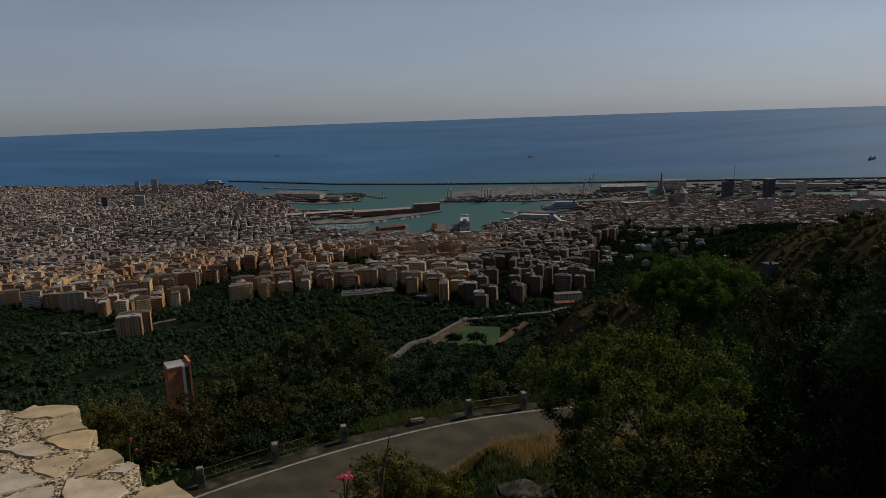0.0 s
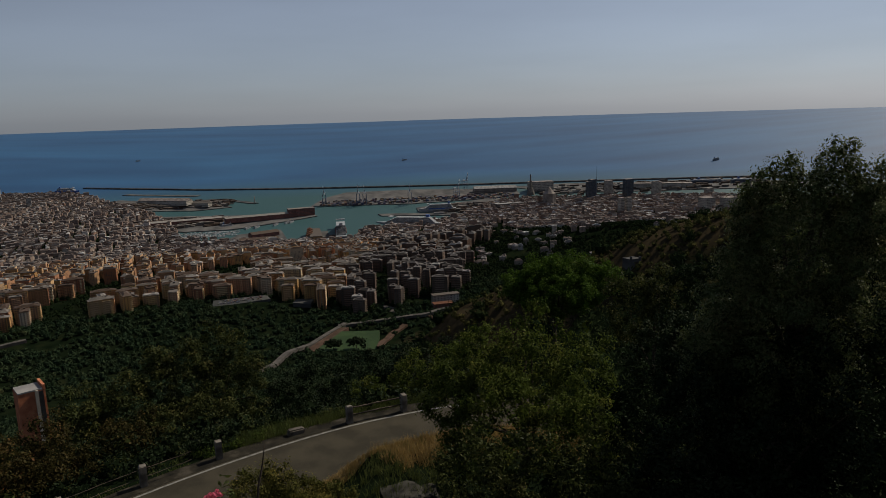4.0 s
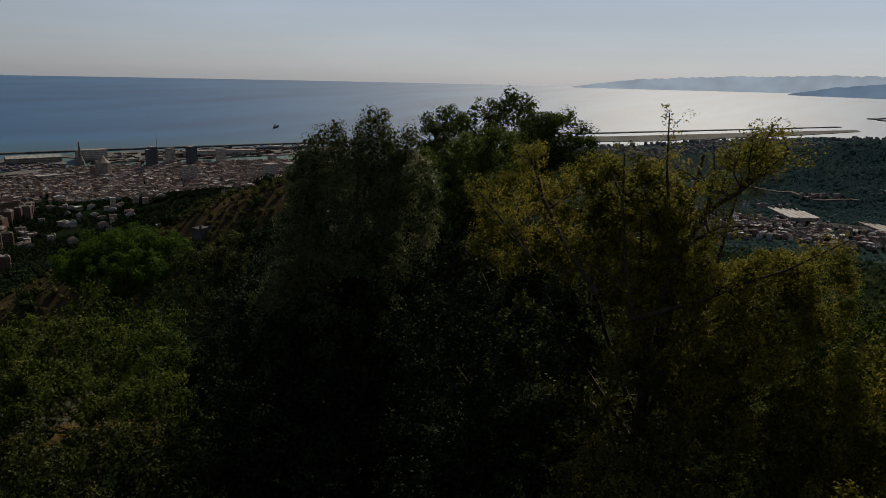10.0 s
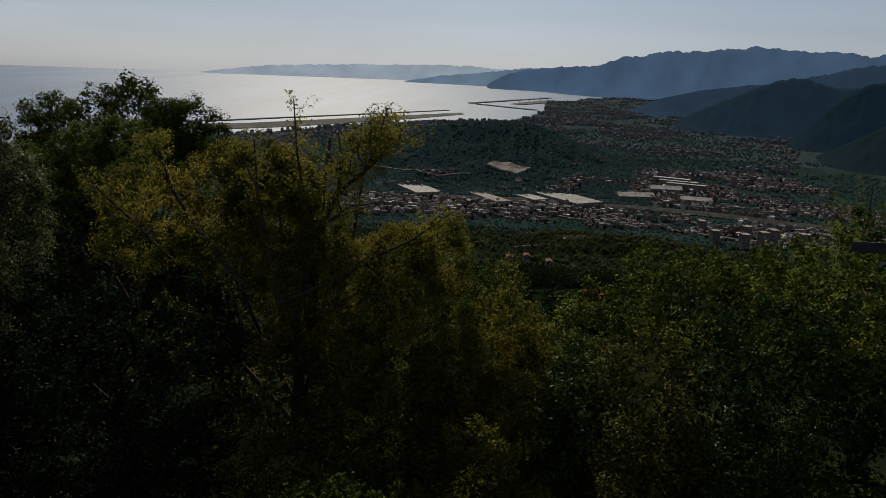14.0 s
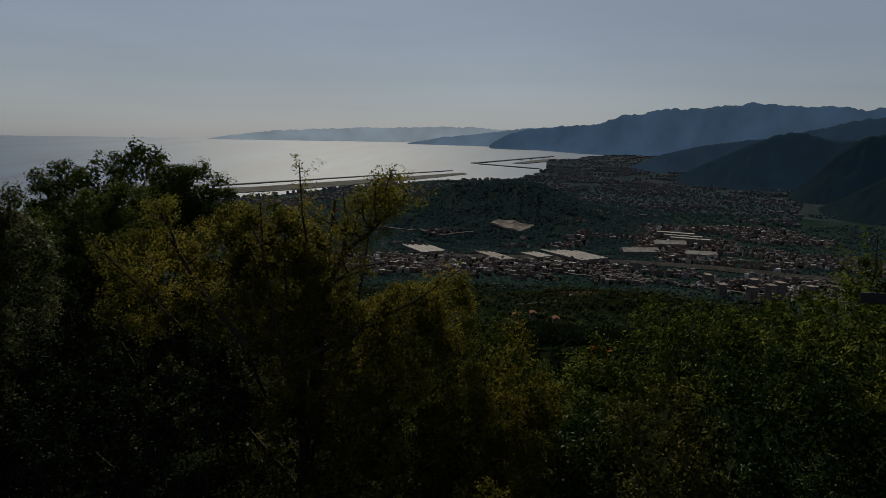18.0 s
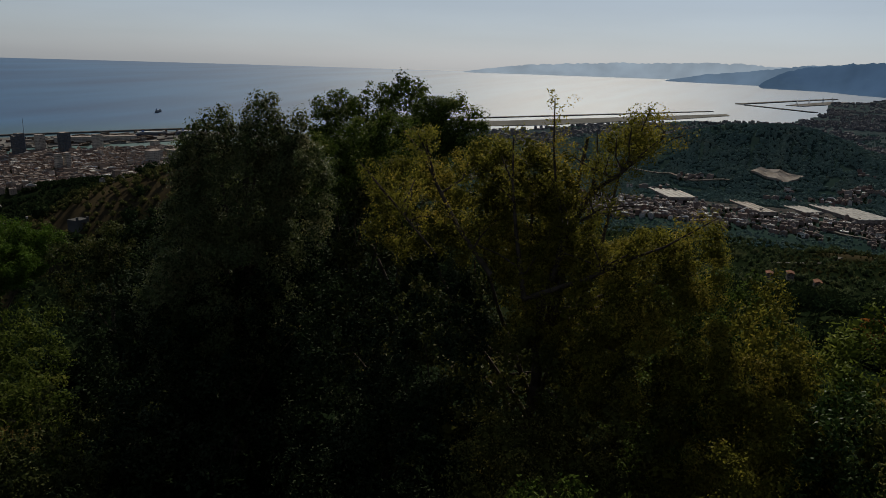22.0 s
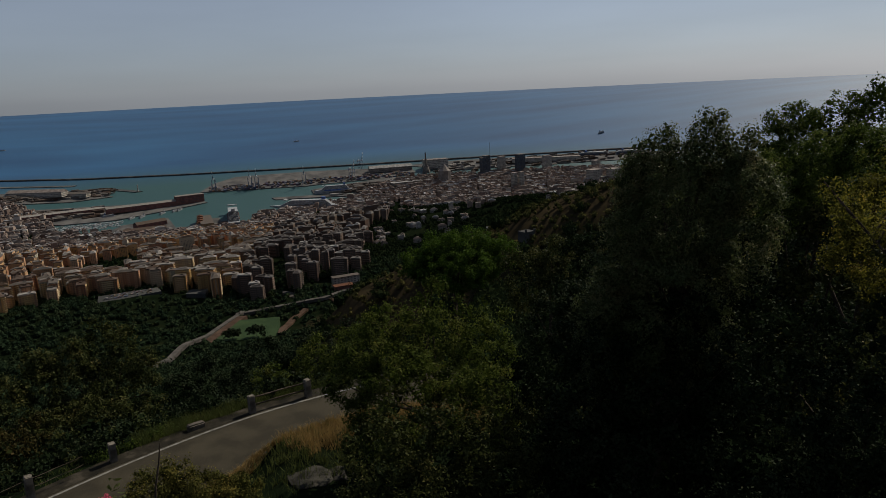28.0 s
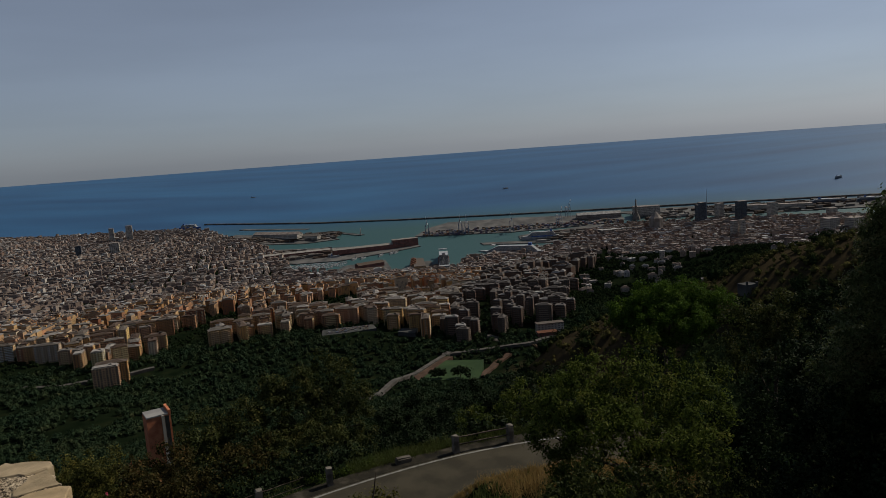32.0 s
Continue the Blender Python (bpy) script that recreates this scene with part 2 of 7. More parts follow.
mp_.inputs["Scale"].default_value = (0.35, 1.6, 1.0)
l_.new(co_.outputs["Object"], mp_.inputs["Vector"])
l_.new(mp_.outputs[0], tx_.inputs["Vector"])
r_ = ramp_of(n_, [(0.3, (0.013, 0.05, 0.12)), (0.7, (0.022, 0.083, 0.178))])
l_.new(tx_.outputs[0], r_.inputs[0])
fl_ = n_.new("ShaderNodeVectorMath")
fl_.operation = "MULTIPLY"
fl_.inputs[1].default_value = (1, 1, 0)
l_.new(co_.outputs["Object"], fl_.inputs[0])
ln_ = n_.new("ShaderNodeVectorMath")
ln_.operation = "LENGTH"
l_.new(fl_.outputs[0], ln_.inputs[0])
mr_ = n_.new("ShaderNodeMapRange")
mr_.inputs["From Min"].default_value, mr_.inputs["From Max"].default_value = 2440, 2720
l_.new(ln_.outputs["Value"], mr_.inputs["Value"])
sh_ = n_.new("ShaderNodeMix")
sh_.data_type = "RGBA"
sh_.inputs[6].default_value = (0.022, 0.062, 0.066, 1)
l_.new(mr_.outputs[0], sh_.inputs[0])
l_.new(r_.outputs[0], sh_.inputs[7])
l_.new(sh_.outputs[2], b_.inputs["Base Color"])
t2_ = n_.new("ShaderNodeTexNoise")
t2_.inputs["Scale"].default_value, t2_.inputs["Detail"].default_value = 0.25, 5
l_.new(co_.outputs["Object"], t2_.inputs["Vector"])
bp_ = n_.new("ShaderNodeBump")
bp_.inputs["Strength"].default_value, bp_.inputs["Distance"].default_value = 0.4, 0.5
l_.new(t2_.outputs[0], bp_.inputs["Height"])
l_.new(bp_.outputs[0], b_.inputs["Normal"])
WALLS = [(0.0, (0.2755, 0.1082, 0.0585)), (0.16, (0.4603, 0.2681, 0.0969)), (0.32, (0.4528, 0.2952, 0.1517)), (0.5, (0.331, 0.1566, 0.0881)), (0.64, (0.4116, 0.2903, 0.1732)), (0.82, (0.4486, 0.223, 0.1177)), (0.94, (0.4704, 0.3805, 0.2553)), (1.0, (0.504, 0.4797, 0.3796))]
ROOFS = [(0.0, (0.0425, 0.0271, 0.0187)), (0.3, (0.0731, 0.05, 0.0374)), (0.6, (0.0918, 0.0795, 0.0686)), (0.85, (0.1343, 0.1214, 0.1092)), (1.0, (0.2567, 0.2362, 0.2161))]
CITY_WALLS = [(0.0, (0.16, 0.115, 0.097)), (0.25, (0.23, 0.172, 0.137)), (0.5, (0.28, 0.215, 0.172)), (0.7, (0.21, 0.127, 0.093)), (0.9, (0.33, 0.275, 0.225)), (1.0, (0.5, 0.46, 0.41))]
CITY_ROOFS = [(0.0, (0.06, 0.045, 0.04)), (0.3, (0.1, 0.085, 0.078)), (0.55, (0.14, 0.1, 0.082)), (0.8, (0.17, 0.155, 0.148)), (0.94, (0.26, 0.25, 0.24)), (1.0, (0.45, 0.44, 0.42))]
M_CROOFS = by_island("city_roofing", CITY_ROOFS, 0.8, "island", 0.3, 0.02)
M_CWALLS = by_island("city_plaster", CITY_WALLS, 0.85, "island", 0.3, 0.02)
M_PALEWALLS = by_island("pale_villa_plaster", [(0.0, (0.18, 0.15, 0.12)), (0.5, (0.228, 0.198, 0.168)), (1.0, (0.33, 0.312, 0.288))], 0.85, "island", 0.3, 0.02)
M_WALL = by_island("plaster", WALLS, 0.85, "object")
# Greyish wall colours, darkened to paint in the valley's shade.
SHADE_WALLS = [(0.0, (0.0787, 0.0525, 0.0392)), (0.35, (0.1124, 0.0781, 0.0578)), (0.7, (0.1238, 0.0904, 0.0703)), (1.0, (0.1012, 0.0541, 0.0361))]
M_SHADEWALL = by_island("shade_plaster", SHADE_WALLS, 0.85, "object")
M_SHADEWALLS = by_island("shade_plaster_rows", SHADE_WALLS, 0.85, "island", 0.3, 0.02)
# Roof colours darkened for the same valley shade.
SHADE_ROOFS = [(0.0, (0.0448, 0.0384, 0.0344)), (0.6, (0.08, 0.0704, 0.064)), (0.92, (0.12, 0.1104, 0.1048)), (1.0, (0.24, 0.2304, 0.22))]
M_SHADEROOFS = by_island("shade_roofing_rows", SHADE_ROOFS, 0.85, "island", 0.3, 0.02)
M_SHADEROOF = by_island("shade_roofing", SHADE_ROOFS, 0.85, "object")
M_WALLS = by_island("plaster_rows", WALLS, 0.85, "island", 0.3, 0.02)
M_BALCONY = by_island("balcony_plaster", [(q, tuple(min(0.5, c * 1.25 + 0.03) for c in col)) for q, col in WALLS], 0.8, "object")
M_SHADEBALCONY = by_island("shade_balcony_plaster", [(q, tuple(c * 1.3 + 0.02 for c in col)) for q, col in SHADE_WALLS], 0.8, "object")
M_ROOF = by_island("roofing", ROOFS, 0.85, "object")
M_ROOFS = by_island("roofing_rows", ROOFS, 0.85, "island", 0.3, 0.02)
VALLEY_WALLS = [(0.0, (0.13, 0.085, 0.075)), (0.3, (0.18, 0.14, 0.125)), (0.6, (0.195, 0.17, 0.16)), (0.82, (0.165, 0.1, 0.082)), (0.93, (0.27, 0.255, 0.25)), (1.0, (0.7, 0.68, 0.66))]
M_VWALLS = by_island("valley_plaster", VALLEY_WALLS, 0.85, "island", 0.3, 0.02)
# Leaf colour paled and blued to carry the haze of distance.
M_HAZEWOOD = leaf_material("hazed_forest_leaves", [(0.0, (0.0858, 0.1365, 0.13)), (0.5, (0.1118, 0.1625, 0.1495)), (0.85, (0.1365, 0.182, 0.1586)), (1.0, (0.169, 0.195, 0.156))], 0.4, 0.9, 0.0, 0.01)
M_SCRUB = leaf_material("scrub_leaves", [(0.0, (0.0179, 0.0269, 0.0095)), (0.5, (0.0448, 0.0471, 0.0166)), (0.85, (0.0784, 0.0671, 0.0238)), (1.0, (0.1227, 0.0895, 0.0332))], 0.15, 0.9, 0.0, 0.03)
# Wall and roof colours greyed and blued for haze along the coast.
M_HAZEWALLS = by_island("hazed_coast_plaster", [(0.0, (0.085, 0.085, 0.095)), (0.4, (0.12, 0.12, 0.13)), (0.8, (0.15, 0.145, 0.15)), (1.0, (0.2, 0.2, 0.2))], 0.85, "island", 0.3, 0.02)
M_HAZEROOFS = by_island("hazed_coast_roofing", [(0.0, (0.05, 0.052, 0.06)), (0.6, (0.08, 0.078, 0.085)), (1.0, (0.15, 0.15, 0.155))], 0.85, "island", 0.3, 0.02)
M_VROOFS = by_island("valley_roofing", [(0.0, (0.06, 0.045, 0.04)), (0.35, (0.1, 0.078, 0.07)), (0.7, (0.13, 0.12, 0.12)), (0.9, (0.22, 0.215, 0.21)), (1.0, (0.55, 0.55, 0.55))], 0.85, "island", 0.3, 0.02)
M_GLASS = noisy("window_glass", [(0.4, (0.012, 0.013, 0.015)), (0.6, (0.03, 0.032, 0.034))], 0.3, 0.35)
M_FOREST = leaf_material("forest_leaves", [(0.0, (0.007, 0.0138, 0.0068)), (0.5, (0.013, 0.021, 0.0088)), (0.85, (0.02, 0.0268, 0.0104)), (1.0, (0.036, 0.036, 0.014))], 0.15, 0.9, 0.0, 0.03)
# The forest leaves again, lightened and blued for haze across the valley.
M_HAZEVALLEY = leaf_material("hazed_valley_leaves", [(0.0, (0.0098, 0.0193, 0.0116)), (0.5, (0.0182, 0.0294, 0.015)), (0.85, (0.028, 0.0375, 0.0177)), (1.0, (0.0504, 0.0504, 0.0238))], 0.15, 0.9, 0.0, 0.03)
M_SLOPEWOOD = leaf_material("valley_slope_leaves", [(0.0, (0.026, 0.042, 0.018)), (0.5, (0.045, 0.062, 0.026)), (0.85, (0.07, 0.078, 0.032)), (1.0, (0.1, 0.085, 0.04))], 0.35, 0.6, 0.02, 0.02)
M_BARK = noisy("bark", [(0.35, (0.022, 0.017, 0.012)), (0.65, (0.06, 0.047, 0.035))], 6, 0.95, 0.8, 25)
M_ROAD = noisy("asphalt", [(0.4, (0.025, 0.0215, 0.0141)), (0.62, (0.0391, 0.0336, 0.0221))], 0.8, 0.9, 0.3, 60)
M_LINE = noisy("road_paint", [(0.3, (0.085, 0.082, 0.074)), (0.6, (0.17, 0.165, 0.15))], 4, 0.7)
M_DIRT = noisy("verge_dirt", [(0.35, (0.0084, 0.0077, 0.0049)), (0.55, (0.0196, 0.0168, 0.0112)), (0.7, (0.0455, 0.0392, 0.0294))], 1.6, 0.95, 0.6, 20)
M_CONCRETE = noisy("concrete", [(0.35, (0.0408, 0.0354, 0.0286)), (0.6, (0.109, 0.0966, 0.0802))], 2.5, 0.9, 0.5, 30)

# Ground colour blued for the haze over the valley.
M_HAZESOIL = noisy("hazed_valley_ground", [(0.35, (0.0114, 0.0221, 0.0202)), (0.55, (0.0163, 0.0285, 0.0253)), (0.7, (0.0242, 0.0356, 0.0301))], 0.02, 1.0, 0.8, 0.1)
M_HAZESOIL.node_tree.nodes["Principled BSDF"].inputs["Specular IOR Level"].default_value = 0.0

# Lighter, bluer ground still: haze over the coast, put into its colour.
M_HAZEPLAIN = noisy("hazed_coastal_plain", [(0.35, (0.0189, 0.0297, 0.0338)), (0.55, (0.0297, 0.0405, 0.0446)), (0.7, (0.0446, 0.0513, 0.0527))], 0.03, 1.0)
M_HAZEPLAIN.node_tree.nodes["Principled BSDF"].inputs["Specular IOR Level"].default_value = 0.0

# ---- ground ----
CITY_D = (0, 1.2, 2.2, 6, 14, 27, 37, 45, 60, 100, 200, 400, 600, 800, 950, 1150, 1400, 1900, 2400, 2750, 3100, 60000)
CITY_Z = (488.3, 488.3, 484.5, 482, 478, 474.5, 473.5, 469, 461, 444, 400, 322, 262, 203, 184, 190, 165, 110, 45, 6, 4, 4)
EAST_Z = (488.3, 488.3, 485, 482.5, 479, 475, 471, 468, 463, 452, 430, 370, 315, 262, 226, 182, 140, 75, 38, 22, 15, 10)
# bearing, distance, half-widths across and along, height
HILLS = [(24, 1950, 420, 380, 90), (33, 1700, 300, 400, 60), (88, 1450, 260, 220, 40), (-30, 900, 200, 160, 25)]
# the wooded hill beyond the valley: foot and crest distances, then bearings and the height angles of its crest
RIDGES = [(2950, 4250, (60, 66, 70, 72.4, 74.8, 77.1, 78.9, 80.8, 83.1, 85.4, 87.7, 88.7, 91), (-6.5, -5.4, -4.9, -4.3, -3.6, -3.55, -3.5, -3.7, -4.5, -5.3, -6.0, -6.4, -7.5))]
# the spur below the lookout: bearing and height of its back
SPUR_B = (4, 7.9, 10.4, 14.8, 19, 23.3, 25.2, 28.9, 32.1, 37, 46, 60)
SPUR_Z = (378, 404, 414, 423, 431, 438, 444, 449.5, 454, 458, 445, 400)
SHORE_B = (-60, -40, -32, -28, -20, -17.6, -15.5, -12.5, -10.7, -6, -2.4, 2.5, 3.2, 4, 8, 11, 13, 15, 17, 25, 40, 56, 60, 66, 70, 72.4, 75, 78.5, 80.1, 81.2, 81.4, 83.7, 84.3, 86.3, 87.2, 90, 95, 130)
SHORE_D = (9000, 7400, 6880, 6270, 5730, 5500, 4700, 3900, 3040, 2850, 2790, 2770, 2950, 3010, 3100, 3250, 3600, 3800, 3850, 3900, 4000, 5250, 5550, 6350, 7000, 7500, 7500, 7750, 8770, 10400, 14200, 14900, 17600, 19000, 20100, 21000, 22000, 30000)


def road_bend(along):
    """How far the road swings towards the lookout at a place along it."""
    q = np.abs(np.asarray(along, float) + 2)
    near = np.minimum(q, 13)
    return -1.17 + np.where(np.asarray(along) < -2, 0.012, 0.02) * (near * near + 15 * (q - near))


def ground(x, y):
    """True height of the land."""
    x, y = np.asarray(x, float), np.asarray(y, float)
    d, b = np.hypot(x, y), np.degrees(np.arctan2(x, y))
    w = smooth((b - 10) / 14)
    z = np.interp(d, CITY_D, CITY_Z) * (1 - w) + np.interp(d, CITY_D, EAST_Z) * w
    for hb, hd, ws, wd, hh in HILLS:
        hx, hy = polar(hb, 1.0)
        al, ac = x * hx + y * hy - hd, x * hy - y * hx
        z = z + hh * np.exp(-(al / wd) ** 2 - (ac / ws) ** 2)
    for foot, crest, rb, re in RIDGES:
        k = (d - foot) / (crest - foot)
        up = np.clip(k, 0, 1)
        fold = 1 + (0.16 * lattice(b * 12, k * 3, 9, 31) + 0.09 * lattice(b * 12, k * 5, 3.5, 32)) * 4 * up * (1 - up)
        lift = np.where(k < 1, up ** 1.25 * fold, np.clip(2 - k, 0, 1) ** 1.5)
        z = z + np.maximum(EYE_Z + crest * np.tan(np.radians(np.interp(b, rb, re))) - 25, 0) * lift * ((b > rb[0]) & (b < 140))
    spur = np.interp(b, SPUR_B, SPUR_Z) - 0.42 * np.maximum(np.abs(d - 250) - 8, 0)
    z = np.where((b > 3) & (b < 60), np.maximum(z, spur), z)
    rough = smooth((d - 60) / 300)
    z = z + rough * (lattice(x, y, 170, 3) * 7 + lattice(x, y, 60, 4) * 2.5) * np.clip(z / 60, 0, 1)
    pitch = np.exp(-((x - 40) / 75) ** 4 - ((y - 948) / 50) ** 4)
    z = z * (1 - pitch) + 184.5 * pitch
    along, across = (x - 0.8) * 0.919 + (y - 34.4) * 0.395, (x - 0.8) * 0.395 - (y - 34.4) * 0.919
    bend = road_bend(along)
    bed = smooth((across - bend + 2.2) / 1.2) * smooth((6.7 - across + bend) / 0.9) * ((along > -58) & (along < 11))
    z = z + 1.15 * smooth((across - bend - 5.6) / 1.3) * smooth((11 - across) / 4) * smooth((along + 5) / 4) * (np.abs(along) < 40)
    z = z * (1 - bed) + 473.85 * bed
    shore = np.interp(b, SHORE_B, SHORE_D)
    z = np.where(d > shore, -14, z)
    return np.where((d > 9000) & (z > 0), np.maximum(z * (1 - smooth((d - 9000) / 500)), 20), z)


bear = np.radians(np.concatenate([np.arange(-180, -48, 6), np.arange(-48, 122, 0.5), np.arange(122, 181, 6)]))
rings = np.concatenate([[0.01], np.geomspace(0.6, 60, 70), np.geomspace(62, 1900, 130), np.geomspace(1950, 9000, 130), np.geomspace(9200, 24000, 40)])
RR, BB = np.meshgrid(rings, bear, indexing="ij")
gx, gy = RR * np.sin(BB), RR * np.cos(BB)
gv = far(np.stack([gx, gy, ground(gx, gy)], -1)).reshape(-1, 3)


def grid_faces(rows, cols):
    i = np.arange(rows - 1)[:, None] * cols + np.arange(cols - 1)[None]
    return np.stack([i, i + 1, i + 1 + cols, i + cols], -1).reshape(-1, 4)[:, ::-1]


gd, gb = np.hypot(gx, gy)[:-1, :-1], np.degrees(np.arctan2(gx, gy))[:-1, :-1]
# Farther rings eastward take the ground colours tinted for haze.
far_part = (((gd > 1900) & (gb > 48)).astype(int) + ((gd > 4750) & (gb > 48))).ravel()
land = new("ground", mesh_of("ground", gv, grid_faces(len(rings), len(bear)), [M_SOIL, M_HAZESOIL, M_HAZEPLAIN], far_part, flat=False))
tagged(land, "scrubby green and brown hillsides falling to the city", "ground", kind="structure")
bear2 = np.radians(np.arange(-180, 181, 2.0))
rings2 = np.concatenate([np.geomspace(2000, 46500, 90)])
R2, B2 = np.meshgrid(rings2, bear2, indexing="ij")
sv = far(np.stack([R2 * np.sin(B2), R2 * np.cos(B2), np.zeros_like(R2)], -1)).reshape(-1, 3)
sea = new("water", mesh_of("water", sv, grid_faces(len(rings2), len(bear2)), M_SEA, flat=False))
tagged(sea, "calm hazy blue sea reaching the horizon", "sea", kind="structure")

# ---- where the town stands ----
FRONT_B = (-60, -33, -29, -27, -25.5, -24, -20, -14, -12, -9, -5, -3.6, -2.4, 0, 4, 8, 13, 16, 22, 28, 36, 60, 66, 74, 84, 94, 104, 120)
FRONT_D = (1800, 1520, 1400, 1090, 1010, 1070, 1100, 1210, 1235, 1215, 1215, 1180, 1165, 1085, 1035, 1090, 1180, 1500, 1400, 1700, 2900, 2400, 2100, 1880, 1900, 1820, 1900, 2000)


def town(x, y):
    """1 where houses stand."""
    d, b = np.hypot(x, y), np.degrees(np.arctan2(x, y))
    z = ground(x, y)
    inside = (d > np.interp(b, FRONT_B, FRONT_D)) & (z > 1)
    steep = (b > 50) & ((z > 75 + 25 * lattice(x, y, 300, 12)) | (lattice(x, y, 330, 17) > 0.42) | ((d > 3300) & (lattice(x, y, 260, 18) > np.where(d > 4600, 0.3, 0.1))))
    green = ((lattice(x, y, 210, 11) > np.where(b > 12, 0.0, 0.62)) & (d < np.where(b > 12, 2900, 2000))) | ((lattice(x, y, 70, 13) > 0.22) & (b < -16) & (d < 1750))
    # Strip left to dark trees, standing for blocks in shadow.
    shade_gap = (np.abs(b - 4.6 + (d - 1100) * 0.0012) < 0.75) & (d > 1000) & (d < 1420)
    hill = (b > 14) & (b < 34) & (d < 2700) & (lattice(x, y, 90, 14) < -0.1)
    valley = (b > 58) & (b < 112) & (d > 2110 + 130 * lattice(x, y, 300, 20)) & (d < 2680) & (lattice(x, y, 110, 19) < 0.45)
    works = (b > 66) & (b < 90) & (d > 2660) & (d < 2940)
    edge = 60 * lattice(x, y, 260, 24)
    wooded = (b > 62) & (b < 88.5 + edge / 60) & (d > 2950 + edge) & (d < 4900 + 5 * edge) & (lattice(x, y, 110, 23) < 0.62)
    rail = (b > 74) & (b < 108) & (d > 2575) & (d < 2735)
    valley &= ~rail
    return valley | (inside & ~rail & ~steep & ~green & ~shade_gap & ~hill & ~works & ~wooded)


def house_turn(x, y):
    b = np.degrees(np.arctan2(x, y))
    return 0.2 + 0.42 * lattice(x, y, 420, 15) - 0.35 * smooth((b - 1) / 4) * smooth((40 - b) / 10)


# ---- woods ----
def lump(seed, level):
    bm = bmesh.new()
    bmesh.ops.create_icosphere(bm, subdivisions=level, radius=1)
    r = np.random.default_rng(seed)
    v = np.array([q.co[:] for q in bm.verts])
    f = np.array([[q.index for q in p.verts] for p in bm.faces])
    bm.free()
    v *= (0.68 + 0.56 * r.random(len(v)))[:, None]
    v[:, 2] *= 0.85
    return v, f


LUMPS_FAR = [lump(s, 1) for s in range(9)]


def tuft(seed, n, size):
    """A crown of leafy sprays round a small core, of unit size."""
    r = np.random.default_rng(seed)
    bm = bmesh.new()
    bmesh.ops.create_icosphere(bm, subdivisions=1, radius=0.74)
    v = [np.array(q.co[:]) * r.uniform(0.8, 1.1) for q in bm.verts]
    f = [[q.index for q in p.verts] for p in bm.faces]
    bm.free()
    for _ in range(n):
        u = r.normal(size=3)
        u[2] = abs(u[2]) * 1.1 - 0.25
        u /= np.linalg.norm(u)
        c = u * r.uniform(0.62, 1.08) * (1 + 0.22 * math.sin(3 * math.atan2(u[1], u[0]) + seed))
        a = r.normal(size=3) + u * 0.4
        a *= size * r.uniform(0.6, 1.3) / np.linalg.norm(a)
        t = np.cross(a, u + r.normal(size=3) * 0.5)
        t *= size * r.uniform(0.35, 0.7) / max(np.linalg.norm(t), 1e-6)
        k = len(v)
        v += [c - a, c + t, c + a]
        f.append([k, k + 1, k + 2])
    return np.array(v) * np.array((1, 1, 0.9)), np.array(f)


TUFTS = [tuft(40 + s, 18, 0.48) for s in range(7)]
TUFTS_FAR = [tuft(80 + s, 11, 0.5) for s in range(6)]
TUFTS_NEAR = [tuft(60 + s, 70, 0.33) for s in range(6)]


def woods(name, x, y, radius, label, mat, sink=0.35, lumps=LUMPS_FAR):
    z = ground(x, y)
    vs, fs, o = [], [], 0
    for k, (lv, lf) in enumerate(lumps):
        i = np.arange(k, len(x), len(lumps))
        if not len(i):
            continue
        a = rng.random(len(i)) * 6.28
        c, s = np.cos(a)[:, None], np.sin(a)[:, None]
        v = np.stack([lv[:, 0] * c - lv[:, 1] * s, lv[:, 0] * s + lv[:, 1] * c, np.broadcast_to(lv[:, 2], (len(i), len(lv)))], -1)
        sc = radius[i][:, None, None] * np.array((1, 1, 1.15)) * (0.8 + 0.4 * rng.random((len(i), 1, 3)))
        v = v * sc + np.stack([x[i], y[i], z[i] + radius[i] * (1 - sink)], -1)[:, None]
        v = far(v)
        vs.append(v.reshape(-1, 3))
        fs.append((lf[None] + (o + len(lv) * np.arange(len(i)))[:, None, None]).reshape(-1, 3))
        o += v.shape[0] * v.shape[1]
    ob = new(name, mesh_of(name, np.concatenate(vs), np.concatenate(fs), mat))
    return tagged(ob, label, "woods", kind="stuff")


def wood_sites(n, b0, b1, d0, d1, gaps=-0.6):
    """Places for trees outside the town, evenly spread to the eye."""
    b = rng.uniform(b0, b1, n)
    d = np.exp(rng.uniform(math.log(d0), math.log(d1), n))
    x, y = polar(b, d)
    off = (np.hypot((x - 28) / 66, (y - 905) / 66) > 1) & (np.hypot((x + 142) / 58, (y - 1158) / 36) > 1) & (np.hypot((x + 38) / 30, (y - 1128) / 34) > 1)
    off &= np.hypot(x - polar(78.5, 3350)[0], y - polar(78.5, 3350)[1]) > 100
    for bx_, by_, bz_, br_ in BARE:
        off &= (np.hypot(x - bx_, y - by_) > br_ * (1.0 if by_ > 700 else 0.8)) | (rng.random(n) < (0.08 if by_ > 700 else 0.3))
    k = ~town(x, y) & (ground(x, y) > 5) & off & (lattice(x, y, 90, 21) + 0.3 * lattice(x, y, 25, 22) > gaps)
    return x[k], y[k], d[k]


wx, wy, wd = wood_sites(5600, -46, 118, 62, 420)
woods("forest", wx, wy, np.clip(1.3 + wd * 0.006, 1.6, 4) * rng.uniform(0.7, 1.3, len(wx)), "dense dark green broadleaf forest on the near slopes", M_FOREST, lumps=TUFTS_NEAR)
wx, wy, wd = wood_sites(13000, -46, 16, 400, 1280)
